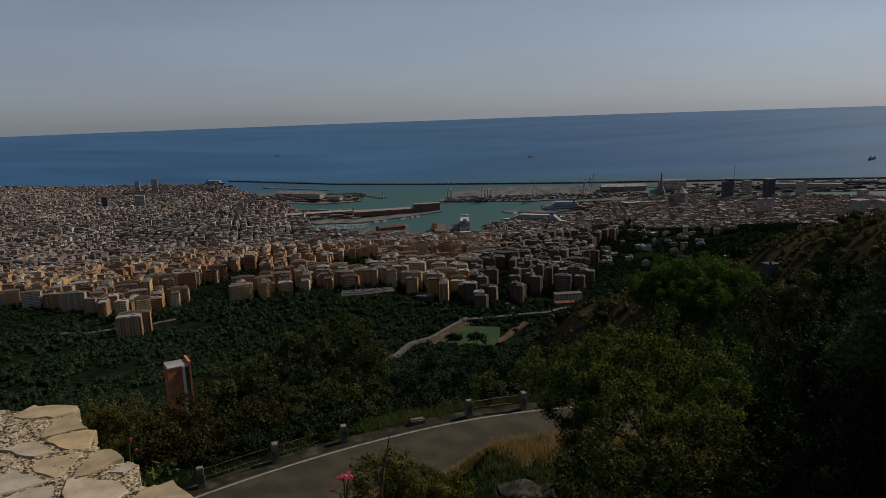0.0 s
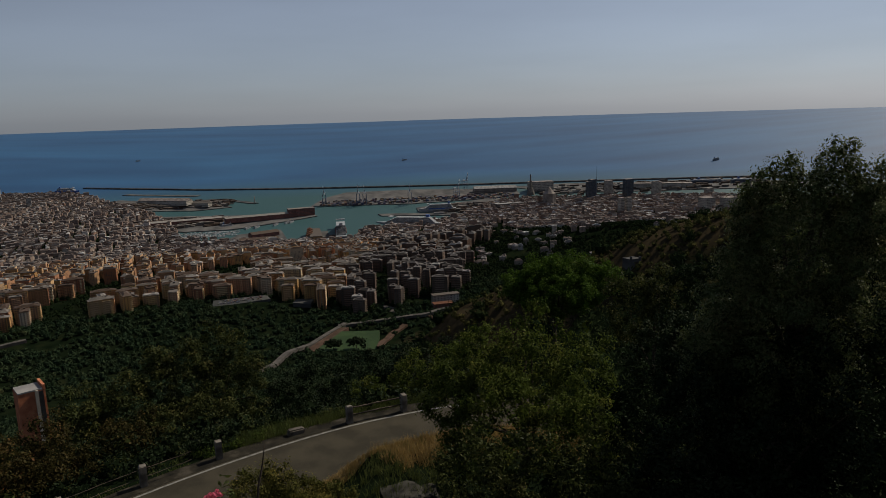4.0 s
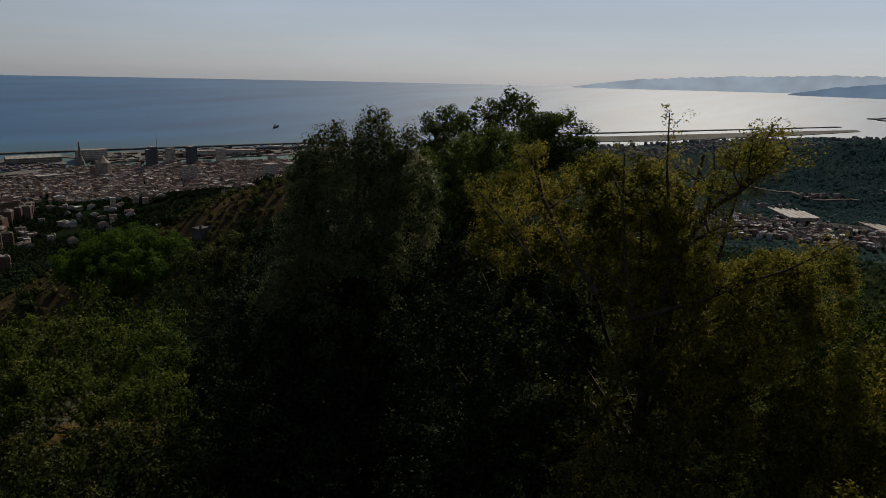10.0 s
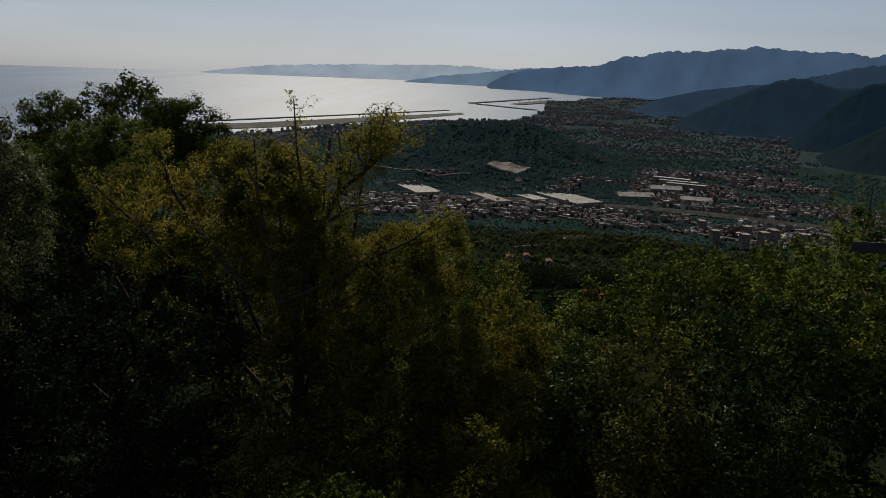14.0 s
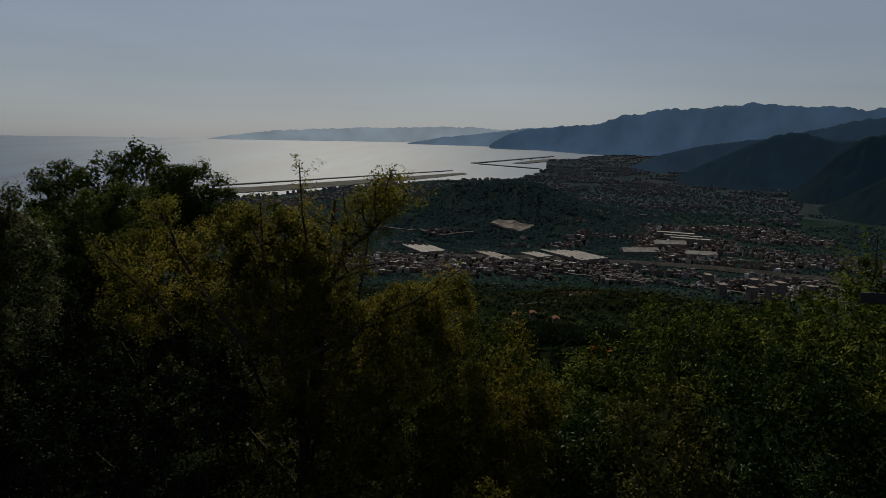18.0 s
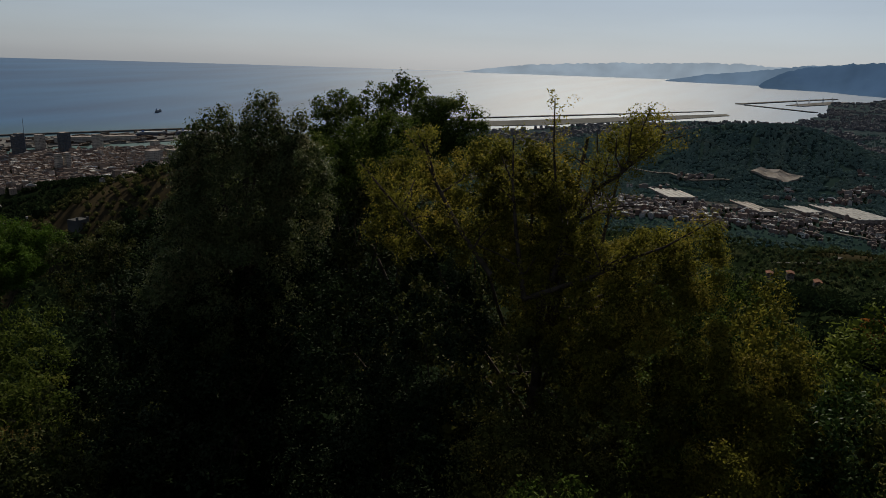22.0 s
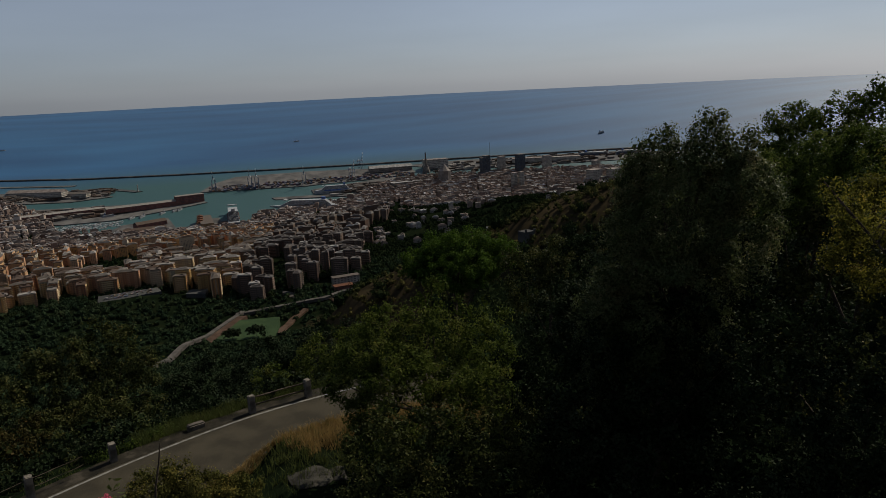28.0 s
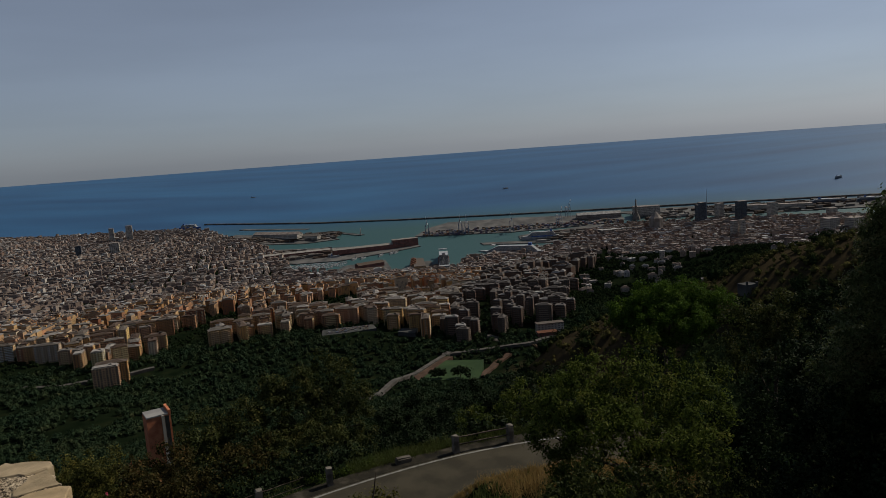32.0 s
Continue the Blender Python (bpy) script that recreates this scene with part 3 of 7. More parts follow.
woods("valley_forest", wx, wy, np.clip(1.4 + wd * 0.0032, 2, 6) * rng.uniform(0.65, 1.25, len(wx)), "dense dark green forest across the valley", M_HAZEVALLEY, lumps=TUFTS)
wx, wy, wd = wood_sites(6000, 60, 118, 330, 1950)
woods("slope_forest", wx, wy, np.clip(1.4 + wd * 0.0032, 2, 6) * rng.uniform(0.6, 1.3, len(wx)), "green broadleaf forest on the slope above the valley town", M_SLOPEWOOD, lumps=TUFTS)
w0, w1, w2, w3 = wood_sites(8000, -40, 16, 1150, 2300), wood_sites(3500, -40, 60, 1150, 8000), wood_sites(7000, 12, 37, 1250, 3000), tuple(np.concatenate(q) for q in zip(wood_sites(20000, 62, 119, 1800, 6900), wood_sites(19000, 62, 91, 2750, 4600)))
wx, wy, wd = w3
woods("distant_woods", wx, wy, np.clip(wd * 0.0018, 3.6, 9) * rng.uniform(0.6, 1.2, len(wx)), "green woods on the far hills, leaf colour paled for haze", M_HAZEWOOD, lumps=LUMPS_FAR)
wx, wy, wd = (np.concatenate(q) for q in zip(w0, w1, w2))
woods("hill_woods", wx, wy, np.clip(wd * 0.0028, 3.6, 20) * rng.uniform(0.6, 1.2, len(wx)), "dark green woods between the districts of the city", M_FOREST, lumps=TUFTS_FAR)
sb_, sd_ = rng.uniform(7, 38, 1500), rng.uniform(165, 262, 1500)
wx, wy = polar(sb_, sd_)
woods("scrub", wx, wy, rng.uniform(0.4, 1.5, len(wx)), "low olive and brown scrub on the grassy spur", M_SCRUB, lumps=TUFTS)
gb, gd = np.concatenate([rng.uniform(-36, 16, 7400), rng.uniform(62, 118, 5200)]), np.concatenate([np.exp(rng.uniform(math.log(1050), math.log(1950), 7400)), np.exp(rng.uniform(math.log(1900), math.log(4400), 5200))])
gb, gd = np.concatenate([gb, rng.uniform(14, 38, 2600)]), np.concatenate([gd, rng.uniform(1250, 2700, 2600)])
wx, wy = polar(gb, gd)
kk = town(wx, wy)
cb_, cd_ = rng.uniform(80, 94, 1100), rng.uniform(1250, 1800, 1100)
cx_, cy_ = polar(cb_, cd_)
woods("scrub", cx_, cy_, rng.uniform(1.2, 4, len(cx_)), "patchy green and olive scrub over the low hill", M_SCRUB, lumps=TUFTS)
woods("street_trees", wx[kk], wy[kk], rng.uniform(3.2, 7, kk.sum()), "dark garden trees between the blocks of flats", M_FOREST, lumps=TUFTS)

# ---- town ----
def town_sites(step, d0, d1, b0, b1, jitter, full=0.86):
    """House sites on a bent, jittered grid."""
    lim = d1
    g = np.arange(-lim, lim, step)
    x, y = np.meshgrid(g, np.arange(-lim, lim, step * 0.8))
    x, y = x.ravel(), y.ravel()
    c, s = math.cos(0.25), math.sin(0.25)
    x, y = x * c - y * s, x * s + y * c
    x = x + rng.uniform(-jitter, jitter, len(x)) * step
    y = y + rng.uniform(-jitter, jitter, len(x)) * step
    d, b = np.hypot(x, y), np.degrees(np.arctan2(x, y))
    k = (d > d0) & (d < d1) & (b > b0) & (b < b1)
    x, y = x[k], y[k]
    k = town(x, y) & (rng.random(len(x)) < full)
    return x[k], y[k]


def house_rows(name, x, y, w, dp, h, turn, label, walls=M_WALLS, roofs=M_ROOFS):
    """Far houses as one sheet: walls and roofs."""
    z = ground(x, y)
    k = len(x)
    v = boxes(np.stack([x, y, z - 4], -1), np.stack([w, dp, h + 4], -1), turn)
    top = boxes(np.stack([x, y, z + h], -1), np.stack([w * 1.05, dp * 1.05, np.full(k, 1.6)], -1), turn)
    hip = (rng.random(k) < 0.5)[:, None]
    mid = top[:, 4:].mean(1, keepdims=True)
    top[:, 4:] = np.where(hip[..., None], mid + (top[:, 4:] - mid) * 0.35 + np.array((0, 0, 2.2)), top[:, 4:])
    hut = boxes(np.stack([x, y, z + h + 1.4], -1) + np.stack([w * 0.2 * np.cos(turn), w * 0.2 * np.sin(turn), 0 * w], -1), np.stack([w * 0.16, dp * 0.25, rng.uniform(1.5, 4, k)], -1), turn)
    quads = []
    c, s = np.cos(turn), np.sin(turn)
    for side in range(4):
        span, off = (w, dp) if side % 2 == 0 else (dp, w)
        sg = 1 if side < 2 else -1
        nx, ny = (-s * sg, c * sg) if side % 2 == 0 else (c * sg, s * sg)
        seen = (nx * x + ny * y < 0) & (np.hypot(x, y) < 2500)
        for fl in range(9):
            for col in range(-4, 5):
                kk = seen & (fl * 3.1 + 4 < h) & (np.abs(col) * 3.4 + 1.4 < span / 2) & (rng.random(k) < 0.9)
                if not kk.any():
                    continue
                u0, u1 = col * 3.4 - 0.65, col * 3.4 + 0.65
                o = sg * (off[kk] / 2 + 0.12)
                q = []
                for u, zz in ((u0, 0), (u1, 0), (u1, 1.7), (u0, 1.7)):
                    lx, ly = (np.full(kk.sum(), u), o) if side % 2 == 0 else (o, np.full(kk.sum(), u))
                    q.append(np.stack([x[kk] + lx * c[kk] - ly * s[kk], y[kk] + lx * s[kk] + ly * c[kk], z[kk] + fl * 3.1 + 1.3 + zz], -1))
                quads.append(np.stack(q, 1))
    qd = np.concatenate(quads) if quads else np.zeros((0, 4, 3))
    vv = far(np.concatenate([np.concatenate([v, top, hut]).reshape(-1, 3), qd.reshape(-1, 3)]))
    nb = 3 * k
    ff = np.concatenate([box_faces(nb), 8 * nb + np.arange(4 * len(qd)).reshape(-1, 4)])
    idx = np.concatenate([np.repeat([0, 1, 0], k * 6), np.full(len(qd), 2)])
    ob = new(name, mesh_of(name, vv, ff, [walls, roofs, M_GLASS], idx))
    return tagged(ob, label, "buildings", kind="stuff")


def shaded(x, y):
    """True in the valley whose flats are greyish, their colours darkened for its shade."""
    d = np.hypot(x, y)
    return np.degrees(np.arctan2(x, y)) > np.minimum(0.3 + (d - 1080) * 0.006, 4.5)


hx, hy = town_sites(36, 1000, 2250, -45, 15, 0.2, 0.96)
hd = np.hypot(hx, hy)
order = np.argsort(hd + 150 * (np.abs(np.degrees(np.arctan2(hx, hy)) + 10) > 24))
hx, hy = hx[order], hy[order]
near_x, near_y, hx, hy = hx[:300], hy[:300], hx[300:], hy[300:]
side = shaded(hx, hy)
for pick, label, walls, roofs in ((~side, "closely packed ochre and pink apartment blocks", M_WALLS, M_ROOFS), (side, "greyish blocks of flats, colours darkened for the valley's shade", M_SHADEWALLS, M_SHADEROOFS)):
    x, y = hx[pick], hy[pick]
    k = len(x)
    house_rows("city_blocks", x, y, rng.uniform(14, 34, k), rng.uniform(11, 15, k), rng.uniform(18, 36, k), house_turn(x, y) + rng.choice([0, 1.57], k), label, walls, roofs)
hx, hy = town_sites(32, 2250, 6900, -42, 40, 0.3)
k = len(hx)
house_rows("city_centre", hx, hy, rng.uniform(14, 38, k), rng.uniform(10, 17, k), rng.uniform(8, 18, k) * (1 + 0.7 * (rng.random(k) > 0.95)), house_turn(hx, hy) + rng.choice([0, 1.57], k), "dense grey and pink city roofs down to the harbour", M_CWALLS, M_CROOFS)
hx, hy = town_sites(40, 1250, 2250, 15, 38, 0.36)
k = len(hx)
house_rows("hillside_houses", hx, hy, rng.uniform(10, 22, k), rng.uniform(9, 14, k), rng.uniform(7, 19, k), house_turn(hx, hy) + rng.choice([0, 1.57], k), "villas and flats scattered over the wooded hill", M_CWALLS, M_CROOFS)
hx, hy = town_sites(33, 1700, 4300, 55, 118, 0.34)
k = len(hx)
house_rows("valley_town", hx, hy, rng.uniform(9, 26, k), rng.uniform(8, 14, k), rng.uniform(6, 17, k) * (1 + 0.5 * (rng.random(k) > 0.93)), house_turn(hx, hy) + rng.choice([0, 1.57], k), "valley town of flats and workshops", M_VWALLS, M_VROOFS)
hx, hy = town_sites(62, 4300, 11500, 55, 100, 0.36)
k = len(hx)
house_rows("coast_town", hx, hy, rng.uniform(14, 36, k), rng.uniform(12, 24, k), rng.uniform(9, 22, k), house_turn(hx, hy) + rng.choice([0, 1.57], k), "far suburbs spread along the coast", M_HAZEWALLS, M_HAZEROOFS)

hx, hy = town_sites(140, 11500, 20000, 79, 93, 0.4)
k = len(hx)
house_rows("coast_town", hx, hy, rng.uniform(30, 80, k), rng.uniform(25, 50, k), rng.uniform(10, 24, k), house_turn(hx, hy), "suburbs round the far bay, colours greyed for haze", M_HAZEWALLS, M_HAZEROOFS)
vb, vd = rng.uniform(12.5, 35, 260), np.exp(rng.uniform(math.log(1450), math.log(2900), 260))
hx, hy = polar(vb, vd)
keep = ~town(hx, hy) & (lattice(hx, hy, 130, 27) > -0.15)
hx, hy = hx[keep], hy[keep]
k = len(hx)
house_rows("villas", hx, hy, rng.uniform(9, 20, k), rng.uniform(8, 12, k), rng.uniform(6, 12, k), rng.uniform(-0.5, 0.5, k), "pale villas among the trees of the hill", M_PALEWALLS, M_CROOFS)


def apartment_block(w, dp, floors, seed, plaster=M_WALL, roofing=M_ROOF):
    """One block of flats: walls, roof with parapet and stair hut, windows, balconies."""
    r = random.Random(seed)
    h = floors * 3.1 + 1.0
    walls = mesh_of("wall", boxes([(0, 0, -8)], [(w, dp, h + 8)], [0])[0], box_faces(1), plaster)
    rv = [boxes([(0, 0, h)], [(w + 0.9, dp + 0.9, 0.45)], [0]), boxes([(0, 0, h + 0.45)], [(w * 0.9, dp * 0.9, 1.2)], [0])]
    if seed % 2:
        m = rv[1][0, 4:].mean(0)
        rv[1][0, 4:] = m + (rv[1][0, 4:] - m) * 0.4 + np.array((0, 0, 1.4))
    rv.append(boxes([(w * 0.2, 0, h + 0.45)], [(4, 3.2, 3.2)], [0]))
    roof = mesh_of("roof", np.concatenate(rv).reshape(-1, 3), box_faces(3), roofing)
    at, size, bal, bsz, facing = [], [], [], [], []
    for side in range(4):
        length, off = (w, dp / 2) if side % 2 == 0 else (dp, w / 2)
        n = max(2, int(length / 3.5))
        for fl in range(floors):
            for i in range(n):
                u = (i + 0.5) / n * length - length / 2
                z = 1.3 + fl * 3.1
                sgn = 1 if side < 2 else -1
                p = (u, sgn * off, z) if side % 2 == 0 else (sgn * off, u, z)
                at.append(p)
                facing.append({(0, 1): 4, (0, -1): 2, (1, 1): 3, (1, -1): 5}[(side % 2, sgn)])
                # Wide dark panes on long sides also stand for shaded balcony recesses.
                size.append((2.3, 0.12, 2.0) if side % 2 == 0 else (0.12, 1.75, 1.9))
                if not (seed % 3 and side % 2 == 0) and i % 3 == seed % 3 and fl > 0:
                    q = (p[0], p[1] + sgn * 0.55, z - 0.35) if side % 2 == 0 else (p[0] + sgn * 0.55, p[1], z - 0.35)
                    bal.append(q)
                    bsz.append((2.7, 1.1, 1.0) if side % 2 == 0 else (1.1, 2.7, 1.0))
    if seed % 3:
        for fl in range(1, floors):
            for sgn in (-1, 1):
                for u0, u1 in ((-0.46, -0.04), (0.06, 0.46)) if seed % 3 == 1 else ((-0.3, 0.3),):
                    bal.append(((u0 + u1) / 2 * w, sgn * (dp / 2 + 0.65), fl * 3.1 + 0.75))
                    bsz.append(((u1 - u0) * w, 1.3, 1.15))
    win = mesh_of("glazing", boxes(at, size, np.zeros(len(at))).reshape(-1, 3), box_faces(len(at)).reshape(-1, 6, 4)[np.arange(len(at)), facing], M_GLASS)
    balc = mesh_of("balcony_tier", boxes(bal, bsz, np.zeros(len(bal))).reshape(-1, 3), box_faces(len(bal)), M_SHADEBALCONY if plaster is M_SHADEWALL else M_BALCONY)
    return walls, roof, win, balc


SHAPES = [(26, 13, 7), (34, 13, 7), (20, 14, 6), (36, 13, 6), (17, 15, 8), (29, 12, 5), (31, 14, 8), (22, 13, 7), (24, 14, 5), (40, 13, 7)]
BLOCKS = [apartment_block(w, dp, fl + 2 + s % 2, s) for s, (w, dp, fl) in enumerate(SHAPES)]
SHADE_BLOCKS = [apartment_block(w * 0.66, dp * 0.85, fl + 2, s + 20, M_SHADEWALL, M_SHADEROOF) for s, (w, dp, fl) in enumerate(SHAPES)]
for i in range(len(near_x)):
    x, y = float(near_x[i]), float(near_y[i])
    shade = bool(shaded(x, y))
    walls, roof, win, balc = (SHADE_BLOCKS if shade else BLOCKS)[int(rng.integers(len(BLOCKS)))]
    s = shrink(x, y)
    p = far(np.array((x, y, float(ground(x, y)))))
    m = Matrix.LocRotScale(Vector(p), Euler((0, 0, float(house_turn(x, y)) + (1.5708 if rng.random() < 0.25 else 0) + float(rng.normal()) * 0.1)), (s, s, s))
    b = new("apartment_building", walls)
    b.matrix_basis = m
    tagged(b, "tall greyish block of flats, colours darkened for valley shade" if shade else "ochre plastered block of flats with balconies", "building", "blocks on the hillside")
    part("roof", roof, b)
    tagged(part("glazing", win, b), kind="stuff")
    tagged(part("balcony_tier", balc, b), kind="stuff")

# ---- road ----
ROAD_A, ROAD_DIR = Vector((0.8, 34.4)), Vector((12.1, 5.2)).normalized()
ROAD_N = Vector((ROAD_DIR.y, -ROAD_DIR.x))
ROAD_Z = 474.0


def road_at(along, across, up=0.0):
    p = ROAD_A + ROAD_DIR * along + ROAD_N * (across + float(road_bend(along)))
    return (p.x, p.y, ROAD_Z + up)


def strip(name, a0, a1, w0, w1, z0, z1, mat, label, category, kind="structure"):
    us = np.linspace(a0, a1, 60)
    v = []
    for u in us:
        for w, z in ((w0, z0), (w0, z1), (w1, z1), (w1, z0)):
            v.append(road_at(u, w, z))
    f = []
    for i in range(len(us) - 1):
        for k in range(4):
            f.append((i * 4 + k, i * 4 + (k + 1) % 4, i * 4 + 4 + (k + 1) % 4, i * 4 + 4 + k))
    ob = new(name, mesh_of(name, np.array(v), np.array(f), mat))
    return tagged(ob, label, category, kind=kind)


strip("verge", -60, 11, -0.3, 0.62, -0.6, 0.012, M_DIRT, "strip of pale trodden dirt beside the asphalt", "verge")
strip("road", -60, 11, 0.62, 5.6, -0.6, 0.0, M_ROAD, "worn grey asphalt mountain road", "road")
strip("road_marking", -60, 11, 0.76, 0.9, -0.05, 0.006, M_LINE, "faded white edge line on the asphalt", "road marking")


# ---- harbour ----
M_QUAY = noisy("quay_concrete", [(0.35, (0.05, 0.05, 0.05)), (0.65, (0.11, 0.105, 0.1))], 0.03, 0.9)
M_DARKSTONE = noisy("breakwater_stone", [(0.4, (0.035, 0.035, 0.035)), (0.65, (0.08, 0.08, 0.078))], 0.05, 0.9)
M_WHITE = noisy("ship_white", [(0.4, (0.2, 0.21, 0.22)), (0.65, (0.3, 0.3, 0.3))], 0.1, 0.5)
M_HULL = noisy("hull_dark", [(0.4, (0.02, 0.03, 0.05)), (0.65, (0.05, 0.06, 0.08))], 0.1, 0.5)
M_BLUE = noisy("ship_blue", [(0.4, (0.02, 0.06, 0.2)), (0.65, (0.03, 0.09, 0.28))], 0.1, 0.5)
M_REDWALL = noisy("red_plaster", [(0.4, (0.13, 0.056, 0.046)), (0.65, (0.2, 0.095, 0.076))], 0.08, 0.85)
M_PALE = noisy("pale_plaster", [(0.4, (0.26, 0.235, 0.2)), (0.65, (0.38, 0.35, 0.31))], 0.05, 0.85)
M_RUNWAY = noisy("runway_surface", [(0.4, (0.03, 0.032, 0.031)), (0.65, (0.055, 0.055, 0.052))], 0.01, 0.9)
M_TILE = noisy("old_roof_tiles", [(0.4, (0.0715, 0.0292, 0.0163)), (0.65, (0.117, 0.052, 0.0292))], 0.4, 0.9)
M_OCHRE = noisy("ochre_stucco", [(0.4, (0.26, 0.17, 0.085)), (0.65, (0.36, 0.25, 0.14))], 0.05, 0.85)
M_TOWERGLASS = noisy("dark_curtain_wall", [(0.4, (0.03, 0.04, 0.055)), (0.65, (0.06, 0.075, 0.095))], 0.08, 0.25)
M_CRANE = noisy("crane_steel", [(0.4, (0.1, 0.12, 0.16)), (0.65, (0.2, 0.22, 0.26))], 0.2, 0.6)
M_CRANE_W = noisy("crane_white", [(0.4, (0.5, 0.5, 0.5)), (0.65, (0.65, 0.64, 0.62))], 0.2, 0.6)
M_STACKS = by_island("containers", [(0.0, (0.12, 0.05, 0.04)), (0.3, (0.05, 0.07, 0.12)), (0.55, (0.2, 0.19, 0.18)), (0.8, (0.16, 0.1, 0.06)), (1.0, (0.06, 0.09, 0.09))], 0.7)
M_DULL = noisy("dull_plaster", [(0.4, (0.13, 0.11, 0.095)), (0.65, (0.21, 0.185, 0.165))], 0.05, 0.85)
M_HALLROOF = noisy("hall_roof", [(0.4, (0.15, 0.145, 0.14)), (0.65, (0.26, 0.25, 0.24))], 0.06, 0.75)
M_SHEDDARK = noisy("shed_dark", [(0.4, (0.12, 0.1, 0.09)), (0.65, (0.22, 0.19, 0.17))], 0.06, 0.85)


def quay(name, poly, top, label, mat=None, category="quay", foot=-10, cell=70):
    """A flat pier or quay from its outline in plan, cut small so that it follows the sea."""
    bm = bmesh.new()
    bm.faces.new([bm.verts.new((x, y, top)) for x, y in poly])
    xs, ys = [p[0] for p in poly], [p[1] for p in poly]
    for lo, hi, n in ((min(xs), max(xs), (1, 0, 0)), (min(ys), max(ys), (0, 1, 0))):
        q = lo + cell
        while q < hi:
            bmesh.ops.bisect_plane(bm, geom=bm.verts[:] + bm.edges[:] + bm.faces[:], plane_co=(q * n[0], q * n[1], 0), plane_no=n)
            q += cell
    edge = [e for e in bm.edges if e.is_boundary]
    ex = bmesh.ops.extrude_edge_only(bm, edges=edge)
    for v in [g for g in ex["geom"] if isinstance(g, bmesh.types.BMVert)]:
        v.co.z = foot
    bmesh.ops.recalc_face_normals(bm, faces=bm.faces)
    for v in bm.verts:
        v.co = Vector(far(np.array(v.co[:])))
    return tagged(new(name, bm_mesh(bm, mat or M_QUAY, name)), label, category, kind="structure")


def lane(pts, width):
    """Outline of a straight strip through points."""
    a, b = [], []
    for i, p in enumerate(pts):
        q, r = pts[max(0, i - 1)], pts[min(len(pts) - 1, i + 1)]
        d = Vector((r[0] - q[0], r[1] - q[1])).normalized()
        a.append((p[0] - d.y * width / 2, p[1] + d.x * width / 2))
        b.append((p[0] + d.y * width / 2, p[1] - d.x * width / 2))
    return a + b[::-1]


quay("breakwater", lane([(-1750, 5700), (-1250, 5400), (-780, 5119), (-150, 4900), (430, 4744)], 34), 9, "long dark stone breakwater across the harbour", M_DARKSTONE, "breakwater")
quay("breakwater", lane([(430, 4744), (900, 4640), (1403, 4553), (2000, 4440), (2680, 4300), (3300, 4150)], 34), 9, "long dark stone breakwater off the docks", M_DARKSTONE, "breakwater")
quay("pier", lane([(-1300, 5050), (-1223, 4996), (-780, 4743)], 50), 4, "outer concrete pier of the yacht harbour")
quay("quay", [(-1250, 4700), (-1057, 4560), (-679, 4446), (-489, 4047), (-674, 3960), (-943, 4060), (-1200, 4150), (-1350, 4450)], 4, "shipyard quay with dry docks")
quay("pier", lane([(-559, 4420), (-370, 4170)], 40), 4, "harbour mole with a small light", M_DARKSTONE)
quay("pier", [(-1000, 3830), (-534, 3698), (-274, 3640), (-37, 3550), (-20, 3500), (-138, 3390), (-393, 3210), (-605, 3216), (-862, 3414), (-1050, 3600)], 4, "broad old harbour pier")
quay("quay", [(-351, 3050), (-182, 3130), (-129, 2770), (-325, 2780), (-420, 2850)], 4, "ferry pier with red sheds")
quay("quay", [(-63, 2989), (22, 3010), (36, 2700), (-100, 2700)], 4, "passenger terminal pier")
quay("pier", [(155, 3014), (206, 3060), (560, 2950), (700, 2990), (620, 2860), (260, 2860)], 4, "quay along the cruise berth")
quay("pier", [(276, 3450), (576, 3380), (745, 3300), (1100, 3300), (1000, 3150), (740, 3210), (560, 3300), (287, 3375)], 4, "long ferry jetty")
quay("quay", [(489, 3600), (551, 3640), (940, 3830), (1300, 3700), (1200, 3330), (800, 3400), (480, 3470)], 4, "ferry quay with paved yards")
quay("quay", [(-52, 3901), (21, 4236), (160, 4500), (600, 4480), (1019, 4330), (1200, 4200), (1150, 3950), (931, 3827), (524, 3791), (491, 3774)], 4, "container terminal on reclaimed land")
quay("quay", [(1200, 4360), (1600, 4400), (2300, 4200), (3000, 3900), (2900, 3600), (1400, 3900)], 4, "coal and oil docks by the lighthouse")
quay("pier", lane([(2150, 4250), (2450, 4180), (2700, 4080)], 60), 5, "tanker jetty")
quay("airfield", [(4700, 3900), (5400, 3420), (6200, 3180), (7600, 2780), (8800, 2420), (8500, 2300), (7200, 2500), (5359, 2950), (4600, 3300)], 4, "flat airfield built out into the bay", M_RUNWAY, "airfield")
quay("breakwater", lane([(4600, 4150), (5614, 3696), (7400, 3200), (9190, 2714)], 60), 8, "airport breakwater in the bay", M_DARKSTONE, "breakwater", cell=200)
quay("breakwater", lane([(11776, 3079), (14300, 2800), (16905, 2498)], 110), 14, "far port breakwater", M_DARKSTONE, "breakwater", cell=400)
quay("breakwater", lane([(11560, 2900), (11000, 2300), (10500, 1760)], 90), 12, "far port mole", M_DARKSTONE, "breakwater", cell=400)
quay("quay", [(12300, 2500), (12300, 2250), (14700, 1900), (15200, 2050), (15000, 2300)], 10, "far port terminal", M_DARKSTONE, cell=400)


